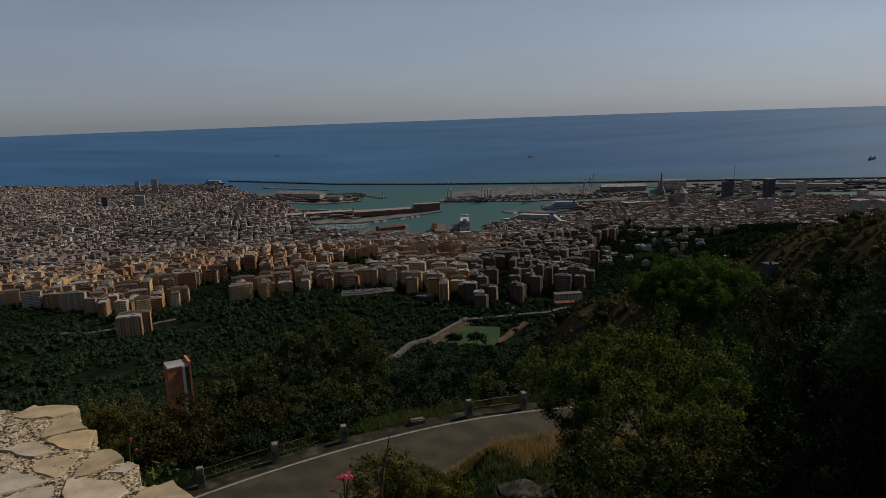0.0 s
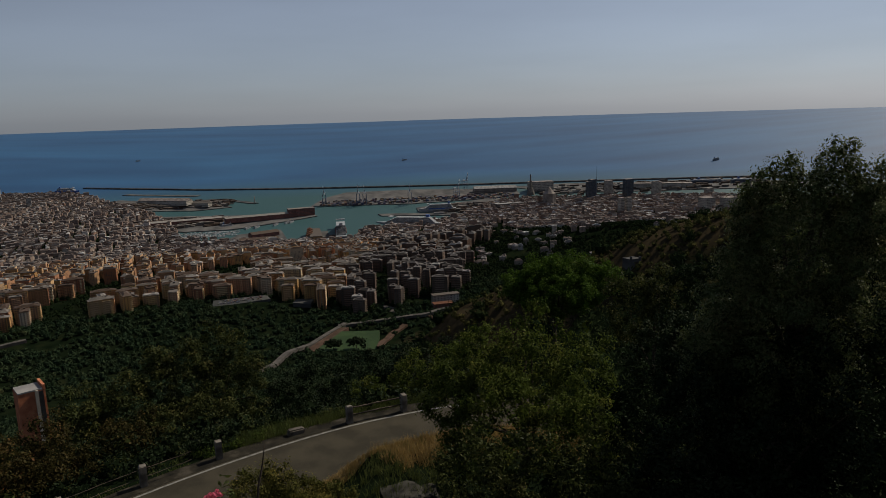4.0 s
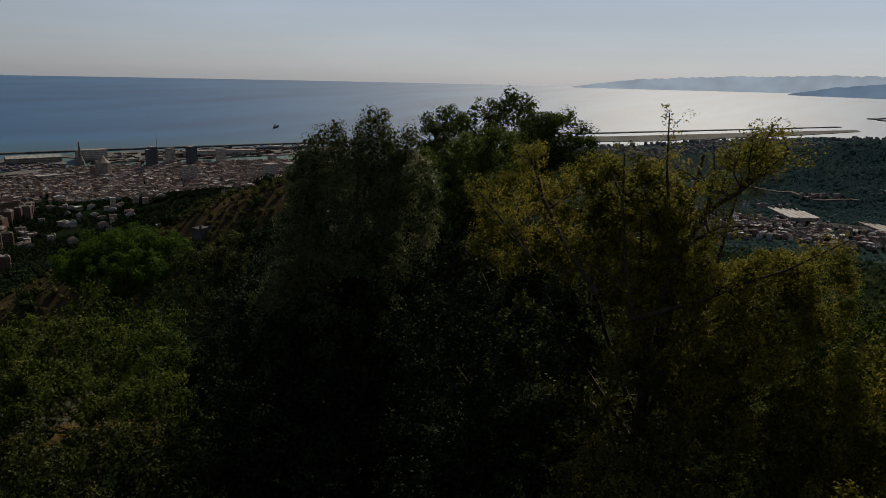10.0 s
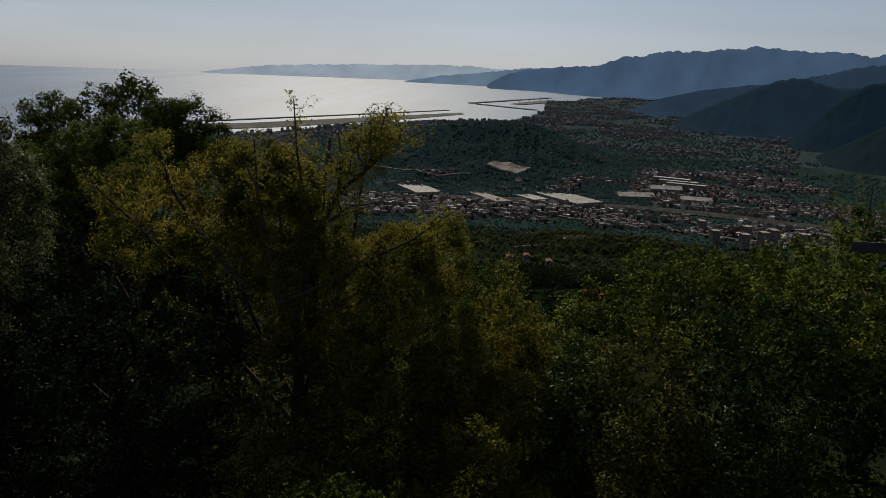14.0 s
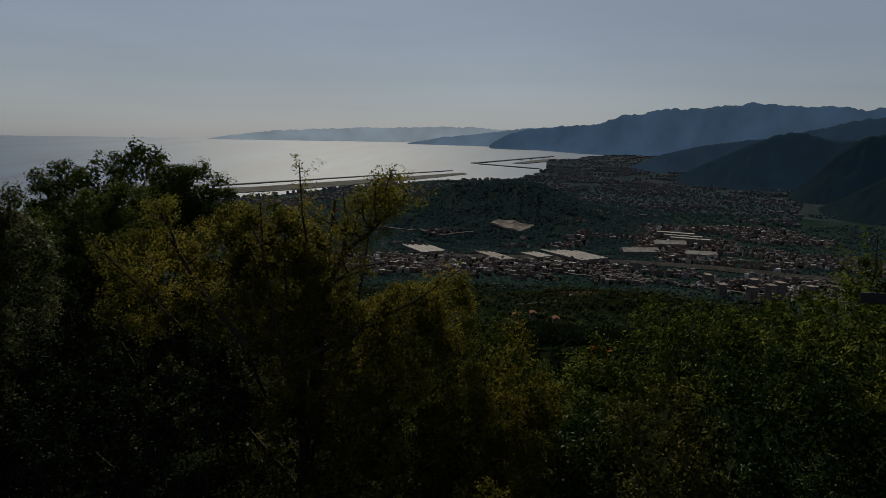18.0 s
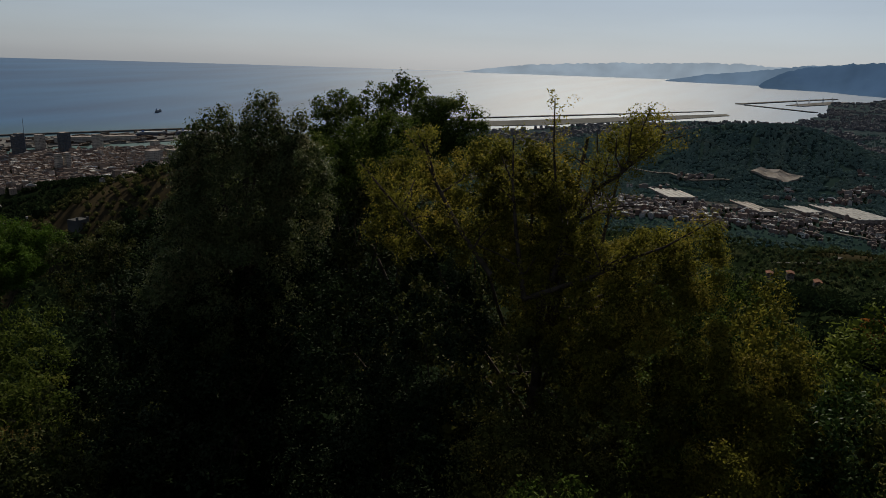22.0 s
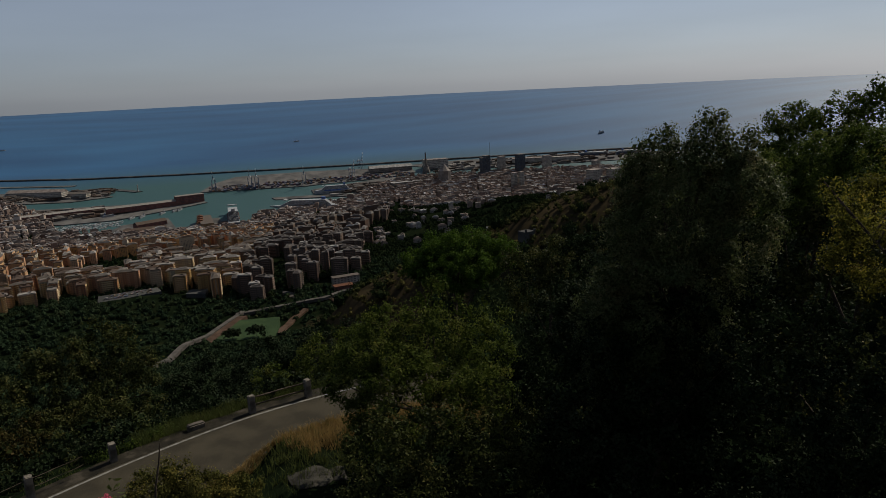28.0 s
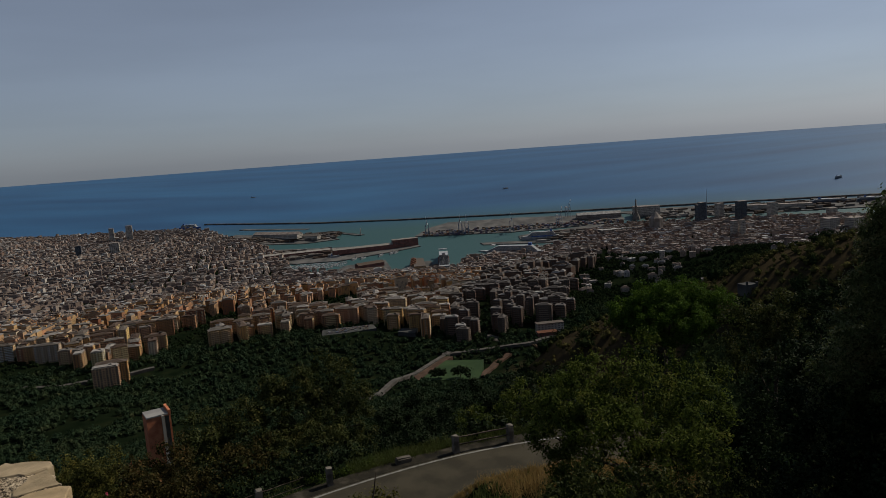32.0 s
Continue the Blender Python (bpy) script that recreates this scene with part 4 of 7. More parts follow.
def solid(name, x, y, size, turn, mat, z=4.0, parent=None):
    """A plain built volume standing in plan, as an object at its place."""
    s = shrink(x, y)
    me = mesh_of(name, boxes([(0, 0, -2)], [(size[0], size[1], size[2] + 2)], [0])[0], box_faces(1), mat)
    m = Matrix.LocRotScale(Vector(far(np.array((x, y, z)))), Euler((0, 0, turn)), (s, s, s))
    return me, m


def building(name, x, y, size, turn, wall, roof, label, z=4.0, floors=4, roof_kind="gable", cols=None):
    """A long shed or palace: walls, roof and rows of window openings."""
    w, d, h = size
    me, m = solid("wall", x, y, size, turn, wall, z)
    b = new(name, me)
    b.matrix_basis = m
    tagged(b, label, name.replace("_", " "))
    if roof_kind == "gable":
        rv = np.array([(-w / 2 - 1, -d / 2 - 1, h), (w / 2 + 1, -d / 2 - 1, h), (w / 2 + 1, d / 2 + 1, h), (-w / 2 - 1, d / 2 + 1, h), (-w / 2 - 1, 0, h + d * 0.22), (w / 2 + 1, 0, h + d * 0.22)])
        rf = [(0, 1, 5, 4), (2, 3, 4, 5), (0, 4, 3, 3), (1, 2, 5, 5), (0, 3, 2, 1)]
        bm = bmesh.new()
        bv = [bm.verts.new(q) for q in rv]
        for q in rf:
            bm.faces.new([bv[i] for i in dict.fromkeys(q)])
        bmesh.ops.recalc_face_normals(bm, faces=bm.faces)
        part("roof", bm_mesh(bm, roof, "roof"), b)
    else:
        part("roof", mesh_of("roof", boxes([(0, 0, h)], [(w + 1.5, d + 1.5, 1.2)], [0])[0], box_faces(1), roof), b)
    at, sz = [], []
    n = cols or max(3, int(w / 5))
    n2 = max(2, int(d / 5))
    fh = h / floors
    for fl in range(floors):
        for sg in (-1, 1):
            for i in range(n):
                at.append(((i + 0.5) / n * w - w / 2, sg * d / 2, fl * fh + fh * 0.3))
                sz.append((w / n * 0.5, 0.25, fh * 0.45))
            for i in range(n2):
                at.append((sg * w / 2, (i + 0.5) / n2 * d - d / 2, fl * fh + fh * 0.3))
                sz.append((0.25, d / n2 * 0.5, fh * 0.45))
    win = part("glazing", mesh_of("glazing", boxes(at, sz, np.zeros(len(at))).reshape(-1, 3), box_faces(len(at)), M_GLASS), b)
    tagged(win, kind="stuff")
    return b


building("warehouse", -250, 3480, (420, 34, 20), 0.24, M_REDWALL, M_ROOF, "long red brick warehouse on the old pier", floors=4)
building("warehouse", -640, 3480, (330, 30, 15), 0.24, M_REDWALL, M_ROOF, "long rust-red dock warehouse", floors=3)
building("warehouse", -100, 3560, (130, 44, 34), 0.24, M_REDWALL, M_SHEDDARK, "tall dark red block at the pier's end", floors=5, roof_kind="flat")
building("warehouse", -240, 2960, (120, 40, 16), 0.5, M_REDWALL, M_ROOF, "red roofed shed on the ferry pier", floors=3)
building("warehouse", -250, 2830, (150, 30, 14), 0.1, M_PALE, M_ROOF, "long pale shed by the ferry pier", floors=2)
building("terminal", -30, 2870, (200, 46, 19), 1.62, M_OCHRE, M_ROOF, "ornate ochre passenger terminal", floors=4, roof_kind="flat")
for k in range(4):
    building("terminal_wing", -52, 2795 + 48 * k, (26, 22, 24), 1.62, M_OCHRE, M_TILE, "ochre pavilion of the passenger terminal", floors=4)
building("warehouse", -900, 4330, (330, 60, 26), -0.45, M_PALE, M_SHEDDARK, "shipyard hall on the docks", floors=3)
building("warehouse", -700, 4180, (180, 40, 18), -0.45, M_PALE, M_ROOF, "shed beside the dry docks", floors=2)
building("warehouse", 1010, 3500, (260, 60, 14), 0.15, M_DULL, M_HALLROOF, "wide white ferry shed", floors=1, roof_kind="flat")
building("warehouse", 1050, 4150, (260, 60, 22), -0.1, M_DULL, M_HALLROOF, "white roofed dock shed near the lighthouse", floors=2)
building("warehouse", 1330, 4120, (150, 60, 50), -0.1, M_PALE, M_SHEDDARK, "grey grain silo block beside the lighthouse", floors=5, roof_kind="flat")
building("warehouse", 2000, 3950, (420, 50, 24), -0.35, M_PALE, M_SHEDDARK, "long grey dock building", floors=3, roof_kind="flat")
for bx_, by_, h_, w_, lab in ((1405, 3475, 104, 34, "dark glass office tower by the harbour"), (1372, 3440, 96, 26, "narrow dark office tower by the harbour"), (1600, 3466, 98, 44, "dark twin office tower by the harbour"), (1530, 3560, 84, 36, "grey office tower by the harbour"), (1760, 3480, 78, 30, "grey residential tower by the harbour"), (1830, 3600, 88, 40, "pale residential tower by the harbour"), (2050, 3440, 60, 40, "pale slab tower by the harbour"), (1330, 2950, 70, 24, "pale twin tower block by the harbour"), (1370, 2960, 70, 22, "pale twin tower block by the harbour"), (1750, 2950, 52, 60, "broad grey tower block by the harbour"), (1840, 2920, 52, 60, "broad grey tower block by the harbour"), (-2115, 4811, 96, 30, "tall pale tower in the city centre"), (-2010, 4848, 104, 40, "tall grey tower in the city centre"), (-1796, 4100, 70, 52, "white office block by the harbour"), (-2015, 4122, 66, 30, "blue-grey office tower by the harbour"), (-1700, 4500, 60, 26, "pale tower in the old city")):
    building("office_tower", bx_, by_, (w_, w_ * 0.8, h_), 0.3, M_TOWERGLASS if "dark" in lab or "blue" in lab else M_PALE, M_SHEDDARK, lab, z=float(ground(bx_, by_)), floors=int(h_ / 7), roof_kind="flat", cols=5)


def lathe(profile, sides, mat, name):
    v, f = [], []
    for z, r in profile:
        for k in range(sides):
            a = 2 * math.pi * k / sides
            v.append((r * math.cos(a), r * math.sin(a), z))
    for i in range(len(profile) - 1):
        for k in range(sides):
            f.append((i * sides + k, i * sides + (k + 1) % sides, (i + 1) * sides + (k + 1) % sides, (i + 1) * sides + k))
    return mesh_of(name, np.array(v), np.array(f), mat)


def standing(name, x, y, z, turn, label, category):
    s = shrink(x, y)
    root = new(name)
    root.matrix_basis = Matrix.LocRotScale(Vector(far(np.array((x, y, z)))), Euler((0, 0, turn)), (s, s, s))
    return tagged(root, label, category)


M_LANTERN = noisy("lighthouse_stone", [(0.4, (0.088, 0.077, 0.066)), (0.65, (0.154, 0.138, 0.121))], 0.1, 0.85)
lh = standing("lighthouse", 1212, 3937, 4, 0.4, "tall square stone lighthouse in two tiers", "lighthouse")
part("rock", lathe([(-4, 24), (14, 20), (28, 14), (36, 12), (36, 0.1)], 9, M_LANTERN, "rock"), lh)
part("lower_tier", lathe([(34, 9), (72, 8), (72, 10.5), (75, 10.5), (75, 0.1)], 4, M_LANTERN, "lower_tier"), lh)
part("upper_tier", lathe([(75, 6), (104, 5), (104, 7.5), (106, 7.5), (106, 0.1)], 4, M_LANTERN, "upper_tier"), lh)
part("lantern", lathe([(106, 2.6), (111, 2.6), (114, 0.4), (117, 0.2)], 8, M_TOWERGLASS, "lantern"), lh)
pt = standing("pointed_tower", 1148, 3411, 5, 0.2, "grey octagonal tower with a pointed white roof", "tower")
part("shaft", lathe([(-4, 34), (62, 34), (62, 0.1)], 8, M_DULL, "shaft"), pt)
part("spire", lathe([(62, 33), (70, 24), (96, 0.3)], 8, M_DULL, "spire"), pt)
ml = standing("harbour_light", -378, 4190, 4, 0, "small harbour light at the mole's end", "lighthouse")
part("shaft", lathe([(0, 3.5), (30, 2.2), (30, 3), (34, 2.5), (38, 0.2)], 8, M_PALE, "shaft"), ml)
an = standing("radio_mast", 1480, 3600, 5, 0, "thin steel radio mast", "mast")
part("shaft", lathe([(0, 2), (60, 1.6), (170, 0.9)], 6, M_CRANE, "shaft"), an)


def ship(x, y, heading, length, beam, decks, hull_mat, label, hull_h=14, funnel=True, band=None, top_mat=None, start=-0.42, funnel_mat=None):
    """A ship: pointed hull, stacked decks, bridge, funnel and mast."""
    top_mat = top_mat or M_WHITE
    root = standing("ship", x, y, 0, heading, label, "ship")
    v, f = [], []
    st = np.linspace(-0.5, 0.5, 15)
    for q in st:
        w = beam / 2 * (1 if q < 0.2 else max(0.03, 1 - ((q - 0.2) / 0.3) ** 2))
        for z, k in ((-5, 0.75), (hull_h * 0.5, 0.97), (hull_h, 1.0)):
            v += [(q * length + (2.0 if q > 0.4 else 0) * z / 8, -w * k, z), (q * length + (2.0 if q > 0.4 else 0) * z / 8, w * k, z)]
    for i in range(14):
        a, b = i * 6, i * 6 + 6
        f += [(a, b, b + 2, a + 2), (a + 2, b + 2, b + 4, a + 4), (a + 1, a + 3, b + 3, b + 1), (a + 3, a + 5, b + 5, b + 3), (a + 4, b + 4, b + 5, a + 5)]
    f += [(0, 2, 3, 1), (2, 4, 5, 3)]
    part("hull", mesh_of("hull", np.array(v), np.array(f), hull_mat), root)
    z = hull_h
    for k in range(decks):
        a0, a1 = start + 0.012 * k, 0.34 - 0.022 * k
        part("deck", mesh_of("deck", boxes([((a0 + a1) / 2 * length, 0, z)], [((a1 - a0) * length, beam * (0.96 - 0.008 * k), 2.9)], [0])[0], box_faces(1), top_mat), root)
        part("window_row", mesh_of("window_row", boxes([((a0 + a1) / 2 * length, 0, z + 1.2)], [((a1 - a0) * length * 0.96, beam * (0.96 - 0.008 * k) + 0.3, 0.9)], [0])[0], box_faces(1), M_GLASS), root)
        z += 2.9
    part("bridge", mesh_of("bridge", boxes([(0.27 * length, 0, z)], [(length * 0.05, beam * 0.9, 3.4)], [0])[0], box_faces(1), top_mat), root)
    if funnel:
        part("funnel", mesh_of("funnel", boxes([(-0.3 * length, 0, z)], [(length * 0.05, beam * 0.35, 11)], [0])[0], box_faces(1), funnel_mat or band or M_BLUE), root)
    if decks > 10:
        for k in range(decks):
            part("balcony_row", mesh_of("balcony_row", boxes([(start * length - 1.2 + 0.012 * k * length, 0, hull_h + 2.9 * k - 0.3)], [(4.2, beam * 0.9, 1.0)], [0])[0], box_faces(1), top_mat), root)
            part("stern_glazing", mesh_of("stern_glazing", boxes([(start * length + 0.012 * k * length - 0.2, 0, hull_h + 2.9 * k + 0.7)], [(0.8, beam * 0.86, 2.0)], [0])[0], box_faces(1), M_GLASS), root)
        for k in range(14):
            part("lifeboat", mesh_of("lifeboat", boxes([((-0.3 + 0.08 * (k // 2)) * length, (k % 2 - 0.5) * beam, hull_h + 4)], [(11, 4, 3.4)], [0])[0], box_faces(1), M_REDWALL), root)
        part("stern_door", mesh_of("stern_door", boxes([(-0.5 * length - 0.2, 0, 1)], [(0.8, beam * 0.8, 10)], [0])[0], box_faces(1), M_HULL), root)
    vv, ff = tube([(0.24 * length, 0, z), (0.24 * length, 0, z + 14)], [0.8, 0.4], 6)
    part("mast", mesh_of("mast", vv, ff, M_CRANE), root)
    if band:
        part("stripe", mesh_of("stripe", boxes([(-0.05 * length, 0, hull_h - 4)], [(length * 0.6, beam + 0.5, 6)], [0])[0], box_faces(1), band), root)
    return root


ship(76, 2935, 1.55, 285, 42, 12, M_WHITE, "white cruise liner berthed bow outwards", 14, funnel_mat=M_WHITE)
ship(380, 3075, -0.43 + 3.14, 300, 34, 8, M_WHITE, "long white cruise liner at the quay", 12)
ship(578, 3455, -0.14 + 3.14, 185, 28, 7, M_WHITE, "white ferry with blue patterned sides", 16, band=M_BLUE)
ship(-1790, 5440, -0.3, 180, 28, 6, M_BLUE, "blue and white ferry at the far coast", 16, band=M_BLUE)
ship(2420, 4060, -0.3, 220, 32, 3, M_HULL, "dark tanker at the oil jetty", 14, start=-0.46)
ship(2650, 4000, -0.3, 200, 30, 3, M_HULL, "dark bulk carrier at the jetty", 14, start=-0.46)
ship(3425, 5652, 0.4, 80, 18, 4, M_HULL, "small dark freighter out at sea", 10)
ship(-430, 3330, 0.24, 55, 11, 2, M_WHITE, "white harbour vessel by the old pier", 6)
for (sx, sy) in ((-330, 3230), (-290, 3245), (-210, 3290), (-160, 3330), (-140, 3345), (-520, 3090), (-500, 3070), (-480, 3060)):
    ship(sx, sy, 0.9, 34, 8, 1, M_WHITE, "white motor yacht in the old harbour", 4, funnel=False)
ship(900, 7400, 0.3, 60, 14, 2, M_WHITE, "distant white boat on the open sea", 6)
ship(-2200, 9300, 0.3, 60, 14, 2, M_WHITE, "distant white boat far out", 6)


def bar(a, b, w):
    v, f = tube([a, b], [w, w], 4)
    return v, f


def crane(x, y, turn, label):
    """A quay crane with its boom raised."""
    root = standing("quay_crane", x, y, 4, turn, label, "crane")
    for sx in (-13, 13):
        for sy in (-9, 9):
            part("leg", mesh_of("leg", *bar((sx, sy, 0), (sx, sy, 58), 1.5), M_CRANE), root)
        part("cross_beam", mesh_of("cross_beam", *bar((sx, -9, 18), (sx, 9, 18), 1.2), M_CRANE), root)
    for sy in (-9, 9):
        part("portal_beam", mesh_of("portal_beam", *bar((-13, sy, 42), (13, sy, 42), 1.5), M_CRANE), root)
    part("rear_girder", mesh_of("rear_girder", *bar((-34, 0, 58), (14, 0, 58), 2.2), M_CRANE), root)
    part("tower", mesh_of("tower", *bar((10, 0, 58), (8, 0, 84), 1.6), M_CRANE), root)
    for k in range(5):
        a, b = 58 + k * 10, 68 + k * 10
        part("boom_segment", mesh_of("boom_segment", *bar((14 + k * 1.4, 0, a), (15.4 + k * 1.4, 0, b), 2.0), (M_CRANE_W, M_CRANE)[k % 2]), root)
    part("stay", mesh_of("stay", *bar((8, 0, 84), (-32, 0, 60), 0.6), M_CRANE), root)
    part("cabin", mesh_of("cabin", boxes([(-14, 0, 59)], [(14, 8, 7)], [0])[0], box_faces(1), M_CRANE_W), root)
    return root


first = crane(20, 3905, -1.7, "tall striped container crane with its boom raised")
first["group"] = "cranes of the terminal"
for cx, cy in ((205, 3872), (240, 3864), (482, 3800), (760, 3880), (900, 4300), (12600, 2400), (13300, 2350), (14000, 2250), (14600, 2200)):
    s = shrink(cx, cy)
    c = copy_thing(first, Matrix.LocRotScale(Vector(far(np.array((cx, cy, 4.0)))), Euler((0, 0, -1.7 if cx < 700 else 0.5)), None))
    c.scale = (s, s, s)
n = 480
kx, ky = rng.uniform(-10, 1100, n), rng.uniform(3850, 4060, n)
row_y = np.round(ky / 26) * 26
v = boxes(np.stack([np.round(kx / 15) * 15, row_y - 0.16 * kx * 0.3, np.full(n, 4.0)], -1), np.stack([np.full(n, 12.2), np.full(n, 14.0), rng.integers(1, 5, n) * 2.6], -1), np.full(n, 0.0))
tagged(new("container_stacks", mesh_of("container_stacks", far(v).reshape(-1, 3), box_faces(n), M_STACKS)), "rows of stacked coloured shipping containers", "containers", kind="stuff")
n = 1000
pick = rng.random(n)
cxs = np.where(pick < 0.3, rng.uniform(-1150, -520, n), np.where(pick < 0.55, rng.uniform(1250, 2800, n), np.where(pick < 0.75, rng.uniform(560, 1150, n), rng.uniform(-950, -480, n))))
cys = np.where(pick < 0.3, rng.uniform(4080, 4420, n), np.where(pick < 0.55, rng.uniform(3750, 4250, n), np.where(pick < 0.75, rng.uniform(3330, 3650, n), rng.uniform(3330, 3640, n))))
v = boxes(np.stack([cxs, cys, np.full(n, 4.0)], -1), np.stack([rng.uniform(10, 60, n), rng.uniform(8, 22, n), rng.uniform(3, 14, n)], -1), rng.normal(size=n) * 0.15 + 0.1)
tagged(new("dock_sheds", mesh_of("dock_sheds", far(v).reshape(-1, 3), box_faces(n), M_ROOFS)), "low grey sheds, lorries and cargo on the docks", "sheds", kind="stuff")
n = 260
v = boxes(np.stack([rng.uniform(-640, -360, n), rng.uniform(3040, 3190, n), np.zeros(n)], -1), np.stack([rng.uniform(7, 15, n), np.full(n, 3.5), np.full(n, 2.2)], -1), np.full(n, 1.0))
tagged(new("moored_boats", mesh_of("moored_boats", far(v).reshape(-1, 3), box_faces(n), M_WHITE)), "small white boats moored in the marina", "boats", kind="stuff")
for k in range(4):
    quay("jetty", lane([(-640 + k * 70, 3010 + k * 8), (-590 + k * 70, 3200)], 6), 2, "narrow floating jetty of the marina", None, "jetty")

# ---- valley works ----
def sawtooth(name, x, y, w, d, h, turn, bays, label, pale=True):
    """A works hall with a row of ridged roof bays, parted by dark strips."""
    z = float(ground(x, y))
    me, m = solid("wall", x, y, (w, d, h), turn, M_SHEDDARK, z)
    b = new(name, me)
    b.matrix_basis = m
    tagged(b, label, "factory hall")
    bw = d / bays
    for k in range(bays):
        y0, span = -d / 2 + k * bw, bw * 0.66
        for name_, a, c, up, mat in (("roof_bay", y0, y0 + span, 0.09, M_HALLROOF if pale else M_SHEDDARK), ("dark_strip", y0 + span, y0 + bw, 0.02, M_GLASS)):
            bm = bmesh.new()
            q = [bm.verts.new(p) for p in ((-w / 2, a, h), (w / 2, a, h), (w / 2, c, h), (-w / 2, c, h), (-w / 2, (a + c) / 2, h + bw * up), (w / 2, (a + c) / 2, h + bw * up))]
            for i in ((0, 1, 5, 4), (2, 3, 4, 5), (0, 4, 3), (1, 2, 5)):
                bm.faces.new([q[j] for j in i])
            bmesh.ops.recalc_face_normals(bm, faces=bm.faces)
            part(name_, bm_mesh(bm, mat, name_), b)
    return b


sawtooth("factory_hall", 2741, 938, 290, 110, 9, -2.40, 5, "long works hall with pale ridged roofs")
sawtooth("factory_hall", 2640, 615, 280, 60, 10, -2.37, 3, "low works hall with dull ridged roofs", False)
sawtooth("factory_hall", 2800, 330, 330, 130, 10, -2.34, 5, "large steelworks hall with bright striped roofs")
sawtooth("factory_hall", 2700, 440, 120, 70, 10, -2.3, 4, "works hall with a bright ridged roof")
building("warehouse", 2960, 60, (150, 60, 14), -1.2, M_DULL, M_HALLROOF, "white roofed shed in the valley", z=float(ground(2960, 60)), floors=2)
building("warehouse", 3000, -180, (120, 50, 12), -1.5, M_DULL, M_HALLROOF, "pale warehouse beside the river", z=float(ground(3000, -180)), floors=2)
building("warehouse", 3250, -60, (140, 60, 14), -1.3, M_DULL, M_HALLROOF, "pale warehouse in the valley floor", z=float(ground(3250, -60)), floors=2)
for k in range(3):
    building("terrace_block", 3350 + 90 * k, -150 + 30 * k, (170, 34, 26), -1.75, M_DULL, M_HALLROOF, "stepped pale office block on the hillside", z=float(ground(3350 + 90 * k, -150 + 30 * k)), floors=4, roof_kind="flat")
for x, y, h in ((1990, -300, 44), (2040, -330, 52), (1960, -250, 38), (2120, -420, 40), (2180, -280, 36), (2240, -160, 34), (2010, -180, 30)):
    building("office_tower", x, y, (24, 20, h), 0.4, M_DULL, M_SHEDDARK, "pale valley apartment tower", z=float(ground(x, y)), floors=int(h / 5), roof_kind="flat", cols=5)


def ribbon(name, pts, width, mat, label, lift=0.6, category="road"):
    """A road laid on the land through plan points."""
    p = np.array(pts, float)
    u = np.linspace(0, len(p) - 1, 14 * (len(p) - 1) + 1)
    i = np.minimum(u.astype(int), len(p) - 2)
    c = p[i] + (p[i + 1] - p[i]) * smooth(u - i)[:, None] * 0.5 + (p[i + 1] - p[i]) * ((u - i) * 0.5)[:, None]
    t = np.gradient(c, axis=0)
    t /= np.linalg.norm(t, axis=1)[:, None]
    n = np.stack([-t[:, 1], t[:, 0]], -1) * width / 2
    rows = []
    zz = np.maximum(np.maximum(ground(c[:, 0], c[:, 1]), ground(c[:, 0] + n[:, 0], c[:, 1] + n[:, 1])), ground(c[:, 0] - n[:, 0], c[:, 1] - n[:, 1])) + lift
    for o, dz in ((-1, -4), (-1, 0), (1, 0), (1, -4)):
        q = c + n * o
        rows.append(np.stack([q[:, 0], q[:, 1], zz + dz], -1))
    v = far(np.stack(rows, 1)).reshape(-1, 3)
    return tagged(new(name, mesh_of(name, v, grid_faces(len(c), 4), mat)), label, category, kind="structure")


M_PATH = noisy("pale_road", [(0.4, (0.045, 0.041, 0.037)), (0.65, (0.08, 0.072, 0.064))], 0.1, 0.9)
M_RAIL = noisy("railway_ballast", [(0.4, (0.016, 0.015, 0.015)), (0.65, (0.034, 0.031, 0.03))], 0.05, 1.0)
M_CLAY = noisy("clay_bank", [(0.4, (0.039, 0.0221, 0.0137)), (0.65, (0.0683, 0.0423, 0.0279))], 0.1, 0.9)
ribbon("road", [(-80, 742), (-50, 850), (-33, 890), (-16, 928), (0, 958), (24, 995)], 7, M_PATH, "pale road winding down the valley", 7)
ribbon("road", [(14, 992), (60, 1000), (141, 1002), (200, 1035)], 8, M_PATH, "valley road and bridge past the flats", 5)
ribbon("road", [(-640, 1000), (-520, 960), (-470, 975), (-410, 1010)], 8, M_PATH, "lane climbing to the first houses", 4)
ribbon("road", [(2050, -330), (2150, -90), (2240, 40), (2180, 170), (2300, 330)], 14, M_PATH, "curving road in the valley", 5)
ribbon("road", [(2900, -350), (2980, -100), (2860, 0)], 16, M_PATH, "looping slip road in the valley", 5)
ribbon("road", [(3150, 1350), (3080, 1060), (3000, 930), (3080, 800)], 18, M_PATH, "motorway ramp on the valley side", 10)
ribbon("railway", [(polar(b_, 2655)[0], polar(b_, 2655)[1]) for b_ in (72, 78, 84, 90, 96, 102, 107)], 95, M_RAIL, "dark railway yard along the valley", 3, "railway")
ribbon("footpath", [(1320, 250), (1380, 180), (1450, 160)], 6, M_PATH, "pale path over the grassy hill", 1.5)
ribbon("footpath", [(130, 700), (160, 820), (170, 930), (150, 1000)], 5, M_CLAY, "clay path along the brown spur", 2.5)
ribbon("river", [(2300, -700), (2420, -500), (2330, -1100)], 70, M_PATH, "pale gravel riverbed", 2, "river")
